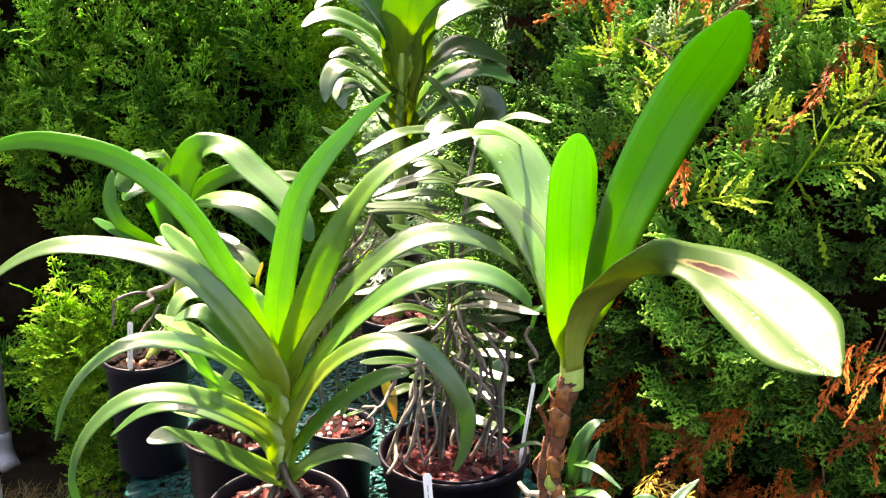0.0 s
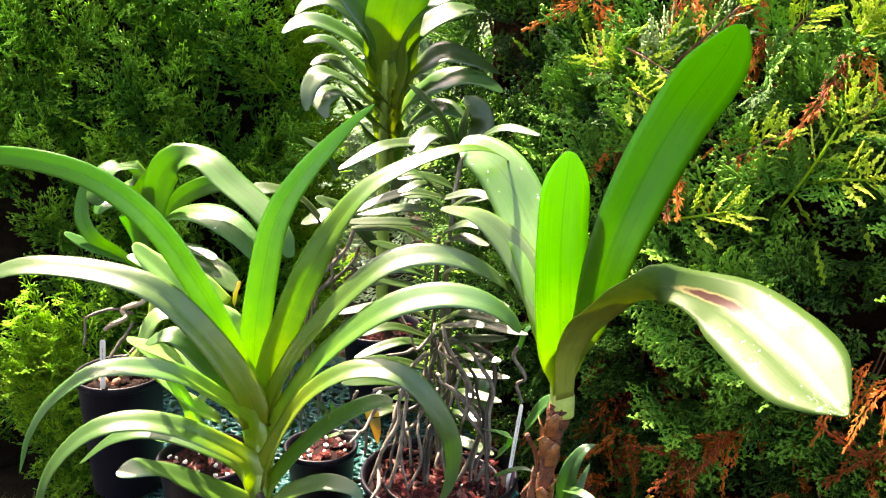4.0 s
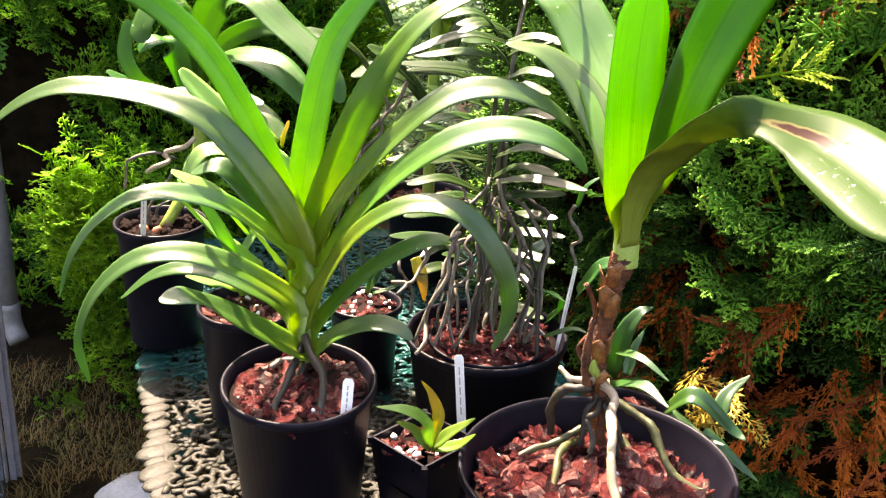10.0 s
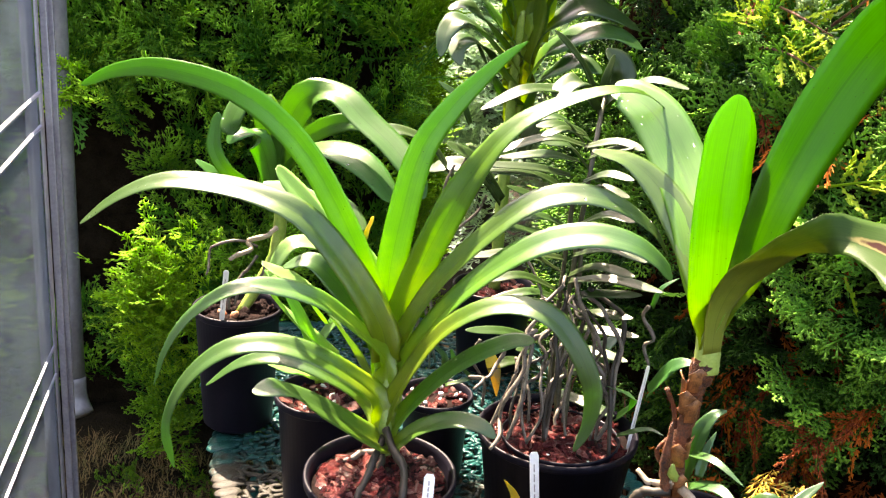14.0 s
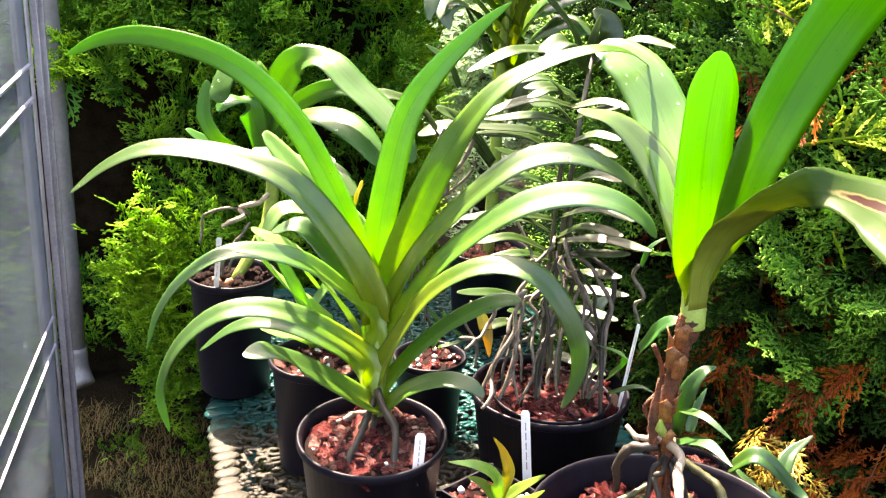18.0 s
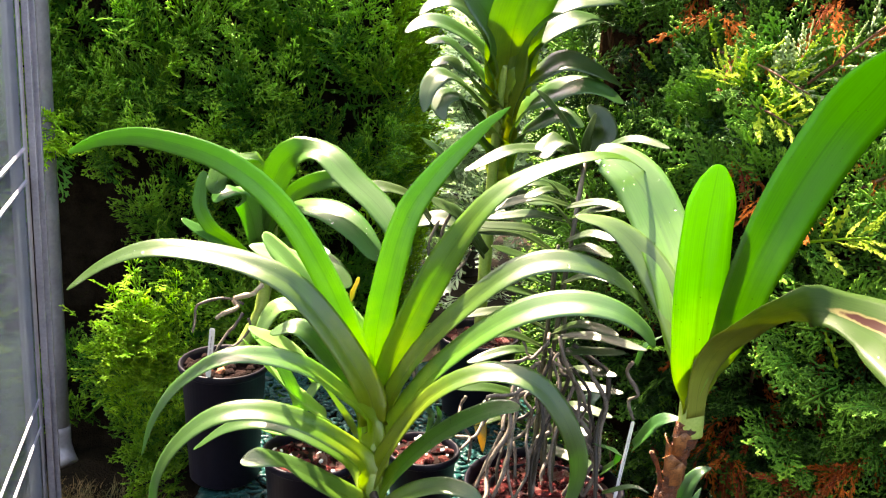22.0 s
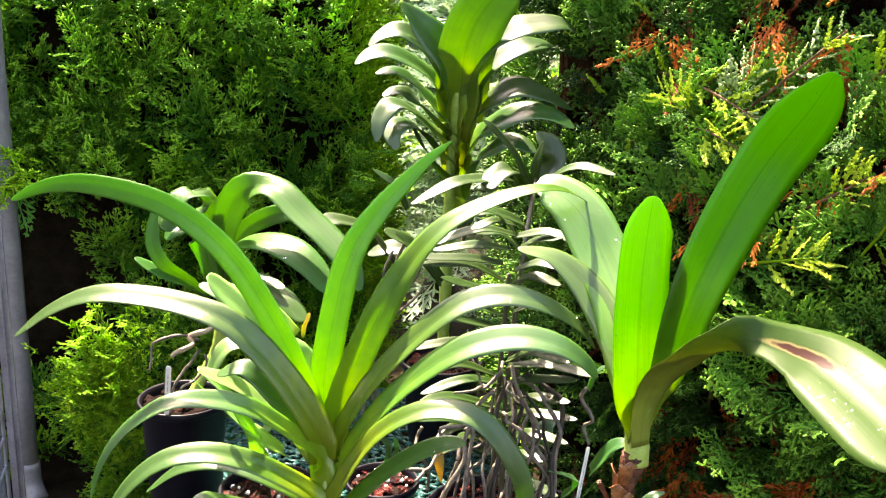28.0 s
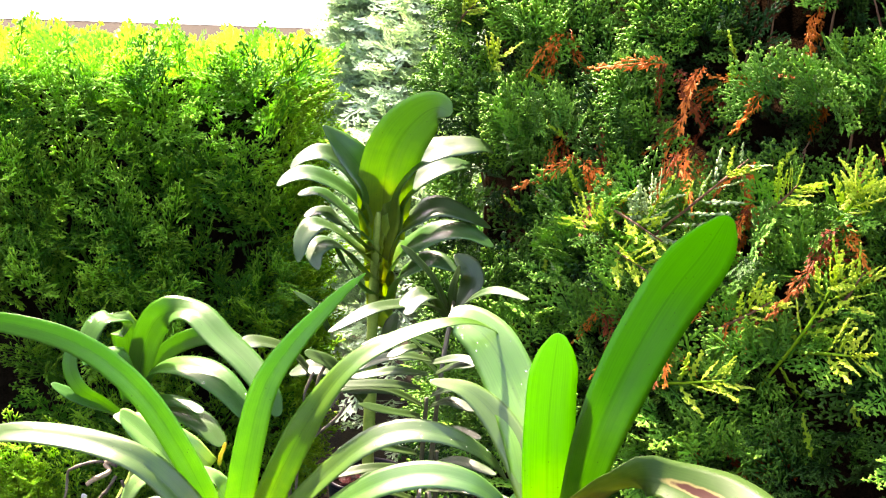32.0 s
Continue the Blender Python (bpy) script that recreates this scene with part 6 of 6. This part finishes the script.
# sprout
leaf(sprout, [(0.159, 1.487, 0.848), (0.169, 1.477, 0.917), (0.186, 1.477, 0.953), (0.206, 1.486, 0.959)], 0.0299, taper=0.45)
leaf(sprout, [(0.163, 1.474, 0.891), (0.189, 1.430, 0.906), (0.224, 1.395, 0.891)], 0.0160, taper=0.45)
leaf(sprout, [(0.151, 1.474, 0.835), (0.189, 1.407, 0.878), (0.220, 1.354, 0.874)], 0.0239, taper=0.45)
leaf(sprout, [(0.228, 1.410, 0.839), (0.259, 1.384, 0.877), (0.313, 1.380, 0.833), (0.330, 1.367, 0.824)], 0.0289, taper=0.45)
leaf(sprout, [(0.232, 1.410, 0.839), (0.263, 1.375, 0.825), (0.296, 1.335, 0.834)], 0.0184, taper=0.45)
leaf(sprout, [(0.271, 1.364, 0.836), (0.312, 1.358, 0.802), (0.351, 1.351, 0.771)], 0.0209, taper=0.45)
leaf(sprout, [(0.305, 1.431, 0.817), (0.318, 1.454, 0.845), (0.354, 1.480, 0.865)], 0.0247, taper=0.45)
leaf(sprout, [(0.183, 1.505, 0.839), (0.190, 1.521, 0.869), (0.206, 1.536, 0.900)], 0.0185, taper=0.45)
leaf(sprout, [(0.058, 1.658, 0.834), (0.092, 1.609, 0.898), (0.067, 1.571, 0.933), (0.039, 1.537, 0.956)], 0.0217, taper=0.45)
leaf(sprout, [(0.115, 1.635, 0.907), (0.143, 1.598, 0.971), (0.173, 1.574, 0.991)], 0.0364, taper=0.45)
leaf(sprout, [(0.038, 1.747, 0.885), (0.046, 1.753, 0.924), (0.073, 1.761, 0.952)], 0.0401, taper=0.45)
leaf(sprout, [(0.059, 1.506, 0.893), (0.097, 1.482, 0.920), (0.120, 1.466, 0.920)], 0.0096, taper=0.45)
leaf(sprout, [(-0.142, 1.620, 0.959), (-0.128, 1.614, 0.924), (-0.123, 1.608, 0.889)], 0.0224, taper=0.45, kind='yellow')
leaf(sprout, [(0.097, 1.584, 1.069), (0.106, 1.573, 1.103), (0.128, 1.567, 1.123)], 0.0111, taper=0.45)
# roots
root(broad, [(0.122, 1.285, 0.940), (0.131, 1.233, 0.932), (0.123, 1.180, 0.905), (0.136, 1.128, 0.858)], 0.0064, M_ROOT_PALE)
root(broad, [(0.138, 1.285, 0.920), (0.171, 1.261, 0.909), (0.189, 1.238, 0.885), (0.206, 1.214, 0.862), (0.251, 1.191, 0.850)], 0.0058, M_ROOT_GREEN)
root(broad, [(0.150, 1.285, 0.867), (0.167, 1.245, 0.849), (0.187, 1.204, 0.850), (0.225, 1.164, 0.850)], 0.0056, M_ROOT_GREEN)
root(broad, [(0.101, 1.285, 0.878), (0.065, 1.264, 0.867), (0.019, 1.242, 0.856)], 0.0048, M_ROOT_GREEN)
root(broad, [(0.101, 1.285, 0.860), (0.073, 1.235, 0.870), (0.062, 1.185, 0.852)], 0.0053, M_ROOT_GREEN)
root(broad, [(0.103, 1.285, 0.843), (0.079, 1.220, 0.847), (0.066, 1.154, 0.854)], 0.0056, M_ROOT_DARK)
root(broad, [(0.108, 1.285, 0.816), (0.083, 1.205, 0.835), (0.052, 1.126, 0.854)], 0.0064, M_ROOT_DARK)
root(broad, [(0.155, 1.285, 0.850), (0.150, 1.230, 0.844), (0.141, 1.176, 0.856)], 0.0058, M_ROOT)
root(broad, [(0.107, 1.285, 0.935), (0.076, 1.290, 0.928), (0.059, 1.295, 0.897), (0.063, 1.299, 0.858)], 0.0066, M_ROOT_DARK)
root(broad, [(0.106, 1.285, 0.952), (0.092, 1.298, 0.944), (0.068, 1.310, 0.948)], 0.0043, M_ROOT_PALE)
root(broad, [(0.090, 1.302, 1.067), (0.102, 1.304, 1.005), (0.098, 1.302, 0.959)], 0.0034, M_WOOD)
root(cane, [(-0.071, 1.529, 1.038), (-0.114, 1.506, 1.032), (-0.121, 1.494, 0.993), (-0.151, 1.474, 0.978), (-0.153, 1.453, 0.970)], 0.0031)
root(cane, [(-0.075, 1.547, 1.031), (-0.097, 1.515, 0.977), (-0.115, 1.487, 0.908), (-0.124, 1.447, 0.882)], 0.0035)
root(cane, [(-0.021, 1.573, 1.107), (-0.003, 1.563, 1.068), (0.017, 1.565, 0.988), (0.010, 1.553, 0.957)], 0.0032)
root(cane, [(-0.007, 1.569, 1.066), (0.015, 1.569, 1.032), (0.026, 1.572, 0.986), (0.015, 1.570, 0.954)], 0.0028)
root(cane, [(-0.030, 1.601, 1.017), (-0.014, 1.574, 1.024), (0.014, 1.562, 0.980), (0.042, 1.556, 0.920), (0.032, 1.550, 0.856)], 0.0032)
root(cane, [(0.017, 1.591, 0.996), (0.040, 1.574, 0.958), (0.046, 1.559, 0.919), (0.036, 1.548, 0.862)], 0.0028)
root(cane, [(-0.042, 1.664, 0.926), (-0.044, 1.626, 0.884), (-0.054, 1.595, 0.820)], 0.0034)
root(cane, [(-0.033, 1.660, 0.938), (-0.027, 1.638, 0.899), (-0.042, 1.620, 0.848), (-0.043, 1.595, 0.820)], 0.0034)
root(cane, [(-0.098, 1.623, 0.951), (-0.084, 1.627, 0.882), (-0.089, 1.614, 0.868)], 0.0030)
root(cane, [(-0.009, 1.638, 0.900), (-0.025, 1.603, 0.876), (-0.013, 1.571, 0.844)], 0.0033)
root(cane, [(-0.020, 1.620, 0.849), (-0.032, 1.591, 0.833), (-0.023, 1.558, 0.830)], 0.0034)
root(cane, [(-0.034, 1.630, 1.089), (-0.041, 1.608, 1.069), (-0.074, 1.579, 1.073), (-0.105, 1.553, 1.067)], 0.0028)
root(cane, [(-0.045, 1.627, 1.044), (-0.060, 1.605, 1.006), (-0.088, 1.574, 0.998)], 0.0028)
root(cane, [(-0.099, 1.638, 1.119), (-0.075, 1.618, 1.073), (-0.049, 1.587, 1.062)], 0.0024)
root(cane, [(-0.155, 1.614, 0.980), (-0.159, 1.608, 0.944), (-0.145, 1.616, 0.865)], 0.0029)
root(cane, [(-0.081, 1.633, 0.918), (-0.065, 1.607, 0.892), (-0.068, 1.588, 0.842)], 0.0029)
root(cane, [(-0.020, 1.582, 1.078), (-0.023, 1.573, 1.055), (0.001, 1.552, 1.068)], 0.0024)
root(cane, [(0.096, 1.622, 1.056), (0.107, 1.621, 1.007), (0.106, 1.618, 0.962)], 0.0033)
rnd = random.Random(77)
for k in range(15):                                        # grey aerial roots that hang into the bark
    x0, z0 = -0.095 + 0.011 * k + rnd.gauss(0, 0.006), rnd.uniform(0.98, 1.09)
    x1 = -0.125 + 0.0125 * k + rnd.gauss(0, 0.010)
    y1 = 1.50 + 0.05 * rnd.random()
    root(cane, [(-0.03 + 0.35 * (x0 + 0.03), 1.61, z0), (x0, 1.585, z0 - 0.035), (0.5 * (x0 + x1) + rnd.gauss(0, 0.012), 1.56, 0.5 * z0 + 0.43), (x1, y1, 0.853)], rnd.uniform(0.0026, 0.0040), (M_ROOT, M_ROOT, M_ROOT_DARK)[k % 3])
root(tall, [(-0.208, 1.839, 1.215), (-0.220, 1.850, 1.131), (-0.240, 1.850, 1.076), (-0.276, 1.856, 1.007), (-0.296, 1.885, 0.868), (-0.291, 1.908, 0.745)], 0.0033)
root(tall, [(-0.178, 1.851, 1.181), (-0.213, 1.852, 1.111), (-0.243, 1.848, 1.057), (-0.266, 1.856, 0.966), (-0.245, 1.884, 0.815)], 0.0037)
root(tall, [(-0.173, 1.884, 1.139), (-0.215, 1.879, 1.076), (-0.254, 1.867, 1.030), (-0.286, 1.887, 0.890), (-0.277, 1.903, 0.760)], 0.0028)
root(tall, [(-0.227, 1.824, 1.204), (-0.241, 1.833, 1.125), (-0.254, 1.828, 1.087), (-0.261, 1.846, 0.980), (-0.256, 1.889, 0.801)], 0.0027)
root(left, [(-0.508, 1.736, 1.095), (-0.526, 1.711, 1.083), (-0.542, 1.684, 1.074), (-0.566, 1.661, 1.058)], 0.0043, M_ROOT_PALE)
root(left, [(-0.538, 1.730, 1.061), (-0.578, 1.714, 1.073), (-0.621, 1.711, 1.049), (-0.620, 1.712, 1.010)], 0.0025)
root(left, [(-0.535, 1.715, 1.051), (-0.556, 1.700, 1.017), (-0.576, 1.692, 0.961)], 0.0029)
root(left, [(-0.527, 1.719, 1.041), (-0.534, 1.703, 1.007), (-0.565, 1.688, 0.972)], 0.0026)

# pots, stems and bark
vanda_pot, vanda_fill = pot(vanda, (-0.256, 1.285), 0.097, 0.932, 0.717, 0.018, 0.76)
scatter_bits(vanda_fill, "bark_chip", CHIPS, (-0.256, 1.285), 0.076, 0.912, 270, 0.0225, 1, dome=0.006)
scatter_bits(vanda_fill, "perlite_grain", PERLITE, (-0.256, 1.285), 0.08, 0.918, 5, 0.005, 2)
# the tangle of dark roots under the woody stem
for k in range(5):
    a = 3.6 + 0.62 * k
    r = 0.030 + 0.02 * ((k * 7) % 4) / 3
    root(broad, [(0.122 + 0.008 * math.cos(a), 1.287 + 0.008 * math.sin(a), 0.925 - 0.004 * (k % 3)), (0.122 + 0.65 * r * math.cos(a), 1.285 + 0.65 * r * math.sin(a), 0.900 + 0.006 * (k % 2)), (0.122 + r * math.cos(a), 1.285 + r * math.sin(a) * 1.2, 0.850)], 0.0040, M_ROOT_DARK)
# the front pot leans a little on the uneven scrollwork
lean = Matrix.Translation((-0.256, 1.285, 0.717)) @ pose(0, 0, 0, 4.5) @ Matrix.Translation((0.256, -1.285, -0.717))
for ob in (vanda_pot, vanda_fill):
    ob.matrix_basis = lean
for k, (pts, th) in enumerate((
    ([(-0.260, 1.318, 0.954), (-0.269, 1.257, 0.928), (-0.276, 1.196, 0.906)], 0.0062),
    ([(-0.257, 1.318, 0.965), (-0.230, 1.267, 0.942), (-0.222, 1.217, 0.906)], 0.0072),
    ([(-0.262, 1.318, 0.936), (-0.258, 1.287, 0.922), (-0.256, 1.255, 0.906)], 0.0058),
    ([(-0.270, 1.318, 0.931), (-0.308, 1.304, 0.926), (-0.349, 1.289, 0.906)], 0.0055),
    ([(-0.235, 1.318, 0.915), (-0.218, 1.284, 0.907), (-0.204, 1.250, 0.906)], 0.0050),
)):
    root(vanda, pts, 0.82 * th, M_ROOT if k == 3 else M_ROOT_DARK)
part("stem", tube_bm([(-0.257, 1.325, 0.905), (-0.260, 1.34, 0.96), (-0.263, 1.36, 1.01), (-0.267, 1.38, 1.06)], [0.010, 0.012, 0.010, 0.004], 10, 14, 0.15, 3), M_STEM, vanda)

broad_pot, broad_fill = pot(broad, (0.112, 1.195), 0.165, 0.882, 0.717, 0.046, 0.8)
scatter_bits(broad_fill, "bark_chip", CHIPS, (0.112, 1.195), 0.134, 0.842, 290, 0.036, 4, dome=0.008)
scatter_bits(broad_fill, "perlite_grain", PERLITE, (0.112, 1.195), 0.14, 0.852, 8, 0.008, 5)
part("woody_stem", tube_bm([(0.126, 1.285, 0.84), (0.118, 1.29, 0.92), (0.114, 1.297, 0.978), (0.120, 1.302, 1.04), (0.132, 1.306, 1.108)], [0.0065, 0.008, 0.006, 0.0095, 0.0065, 0.0100, 0.0075, 0.0115, 0.0090, 0.0130, 0.0115, 0.0145, 0.0145], 16, 60, 0.34, 8), M_WOOD, broad, "brown stem in flaking papery sheaths")
for i, (z0, a) in enumerate(((0.91, 0.4), (0.94, 2.6), (0.97, 4.4), (1.00, 1.2), (1.03, 5.2), (1.06, 3.2), (1.08, 0.2), (0.88, 3.6), (0.98, 5.9), (1.04, 4.3), (0.93, 5.0), (1.07, 4.9))):
    t = (z0 - 0.84) / 0.268
    cx, cy = 0.123 - 0.010 * math.sin(3.1 * t) + 0.004 * t, 1.285 + 0.021 * t
    bm = bmesh.new()
    rr = 0.0082 + 0.0065 * t
    ring = []
    for k in range(7):
        b = a + (k - 3) * 0.28
        for h, e in ((0, 0.0), (0.022, 0.001), (0.034 - 0.004 * abs(k - 3), 0.004)):
            ring.append(bm.verts.new((cx + (rr + e) * math.cos(b), cy + (rr + e) * math.sin(b), z0 + h)))
    for k in range(6):
        for h in range(2):
            bm.faces.new((ring[k * 3 + h], ring[k * 3 + 3 + h], ring[k * 3 + 4 + h], ring[k * 3 + 1 + h]))
    ob = part("sheath_flake", bm, M_FLAKE, broad)
    sol = ob.modifiers.new("thickness", 'SOLIDIFY')
    sol.thickness = 0.0012
bm = tube_bm([(0.135, 1.306, 1.092), (0.134, 1.308, 1.115), (0.132, 1.311, 1.140), (0.130, 1.314, 1.165)], [0.0150, 0.0158, 0.0140, 0.0040], 20, 20, 0.02, 9)
part("green_stem", bm, M_NECK, broad, "pale green neck of folded leaf bases")

part("dry_sheath", tube_bm([(0.104, 1.287, 0.925), (0.097, 1.284, 0.975), (0.100, 1.286, 1.030)], [0.007, 0.0065, 0.002], 8, 12, 0.3, 32), M_WOOD, broad, "dry upright sheath")
part("bud", tube_bm([(0.112, 1.285, 0.955), (0.106, 1.276, 0.966), (0.105, 1.272, 0.980)], [0.006, 0.0065, 0.002], 8, 10, 0.05, 33), M_STEM, broad, "green bud on the stem")
cane_pot, cane_fill = pot(cane, (-0.025, 1.575), 0.124, 0.862, 0.717, 0.02, 0.82)
part("inner_pot", lathe_bm([(0.080, -0.05), (0.090, -0.004), (0.091, 0.0), (0.089, 0.002), (0.087, 0.0), (0.076, -0.05)], 48, None, (-0.021, 1.556, 0.859)), M_POT, cane, "inner black pot rim")
scatter_bits(cane_fill, "bark_chip", CHIPS, (-0.025, 1.575), 0.098, 0.847, 240, 0.028, 6, dome=0.004)
scatter_bits(cane_fill, "perlite_grain", PERLITE, (-0.025, 1.575), 0.10, 0.852, 12, 0.007, 7)
for pts in ([(-0.027, 1.594, 0.82), (-0.028, 1.635, 0.993), (-0.020, 1.65, 1.127), (-0.009, 1.665, 1.26), (0.008, 1.79, 1.345)],
            [(-0.043, 1.605, 0.82), (-0.040, 1.645, 0.971), (-0.036, 1.66, 1.10), (-0.030, 1.67, 1.22)],
            [(-0.016, 1.59, 0.82), (-0.012, 1.63, 0.98), (-0.012, 1.65, 1.14)]):
    part("cane", tube_bm(pts, [0.0042, 0.0048, 0.0036, 0.0046, 0.0034, 0.0042, 0.003], 8, 40, 0.25, 2), M_CANE, cane, "dark upright cane")

left_pot, left_fill = pot(left, (-0.585, 1.775), 0.078, 0.937, 0.717, 0.016, 0.78)
scatter_bits(left_fill, "bark_chip", DARK_CHIPS, (-0.585, 1.775), 0.064, 0.924, 70, 0.018, 9)
scatter_bits(left_fill, "clay_ball", CLAY, (-0.590, 1.735), 0.02, 0.932, 2, 0.020, 10)
part("stem", tube_bm([(-0.585, 1.775, 0.915), (-0.536, 1.83, 1.013), (-0.521, 1.84, 1.15), (-0.518, 1.84, 1.19)], [0.009, 0.012, 0.012, 0.006], 10, 16, 0.2, 12), M_STEM, left, "yellowish green stem")

tall_pot, tall_fill = pot(tall, (-0.155, 2.13), 0.085, 0.89, 0.717, 0.016, 0.78)
scatter_bits(tall_fill, "bark_chip", CHIPS, (-0.155, 2.13), 0.07, 0.876, 60, 0.02, 10)
part("stem", tube_bm([(-0.155, 2.14, 0.87), (-0.152, 2.14, 1.05), (-0.149, 2.132, 1.221), (-0.142, 2.09, 1.40), (-0.138, 2.080, 1.44)], [0.012, 0.013, 0.010, 0.008, 0.004], 10, 20, 0.15, 14), M_STEM, tall)

dark_pot, dark_fill = pot(dark, (-0.382, 1.545), 0.078, 0.90, 0.717, 0.016, 0.8)
scatter_bits(dark_fill, "bark_chip", CHIPS, (-0.382, 1.545), 0.064, 0.886, 60, 0.019, 16)
scatter_bits(dark_fill, "perlite_grain", PERLITE, (-0.382, 1.545), 0.064, 0.893, 16, 0.007, 17)

seedling_pot, seedling_fill = pot(seedling, (-0.222, 1.66), 0.061, 0.862, 0.717, 0.012, 0.78)
scatter_bits(seedling_fill, "bark_chip", CHIPS, (-0.222, 1.66), 0.05, 0.853, 30, 0.016, 18)
scatter_bits(seedling_fill, "perlite_grain", PERLITE, (-0.222, 1.66), 0.05, 0.858, 13, 0.008, 19)

sprout_pot, sprout_fill = pot(sprout, (0.170, 1.42), 0.065, 0.83, 0.717, 0.014, 0.8)
scatter_bits(sprout_fill, "bark_chip", CHIPS, (0.170, 1.42), 0.052, 0.818, 50, 0.02, 20)

# square pot
SQ = radians(-41)
bm = bmesh.new()


def square_ring(s, z):
    out = []
    for sx, sy in ((-1, -1), (1, -1), (1, 1), (-1, 1)):
        for k in (-1, 1):
            u, v = sx * s, sy * s
            c = 0.006
            if (sx * sy > 0) == (k < 0):
                u -= sx * c
            else:
                v -= sy * c
            out.append(bm.verts.new((-0.100 + u * math.cos(SQ) - v * math.sin(SQ), 1.325 + u * math.sin(SQ) + v * math.cos(SQ), z)))
    return out


rings = [square_ring(s, z) for s, z in ((0.042, 0.717), (0.053, 0.813), (0.056, 0.814), (0.056, 0.823), (0.053, 0.823), (0.052, 0.815), (0.042, 0.721))]
for a, b in zip(rings, rings[1:]):
    for k in range(8):
        bm.faces.new((a[k], a[(k + 1) % 8], b[(k + 1) % 8], b[k]))
bm.faces.new(rings[0][::-1])
bm.faces.new(rings[-1])
bmesh.ops.recalc_face_normals(bm, faces=bm.faces)
part("pot", bm, M_POT, small, "square black plastic pot", False)
bm = bmesh.new()
fill = square_ring(0.050, 0.809)
low = square_ring(0.046, 0.76)
bm.faces.new(fill)
bm.faces.new(low[::-1])
for k in range(8):
    bm.faces.new((low[k], low[(k + 1) % 8], fill[(k + 1) % 8], fill[k]))
small_fill = part("compost", bm, M_SOIL, small)
scatter_bits(small_fill, "bark_chip", CHIPS, (-0.100, 1.325), 0.04, 0.811, 40, 0.016, 22, square=0.086)
scatter_bits(small_fill, "perlite_grain", PERLITE, (-0.100, 1.325), 0.04, 0.815, 18, 0.010, 23, square=0.084)

# plant labels
label_tag("plant_label", (-0.191, 1.212, 0.893), (-0.1905, 1.243, 0.950), 0.0135, "short white plastic label in the bark of the front pot")
label_tag("plant_label", (-0.050, 1.366, 0.790), (-0.062, 1.400, 0.910), 0.0125, "long white plastic label with faded marks beside the square pot")
label_tag("plant_label", (0.079, 1.549, 0.835), (0.103, 1.595, 0.970), 0.011, "thin white plastic label leaning in the bark", (0.9, -0.5, 0.2))
label_tag("plant_label", (-0.597, 1.715, 0.915), (-0.579, 1.688, 1.030), 0.009, "white plastic label in the tall black pot")

# stone beside the table
bm = bmesh.new()
bmesh.ops.create_icosphere(bm, subdivisions=3, radius=0.085)
for v in bm.verts:
    v.co = Vector((v.co.x * 1.1, v.co.y * 0.9, v.co.z * 0.75)) * (1 + 0.25 * noise.noise(v.co * 14))
    v.co += Vector((-0.742, 1.99, 0.20))
stone = part("stone", bm, M_ROCK)
tagged(stone, "rough whitish stone beside the table edge", "stone")
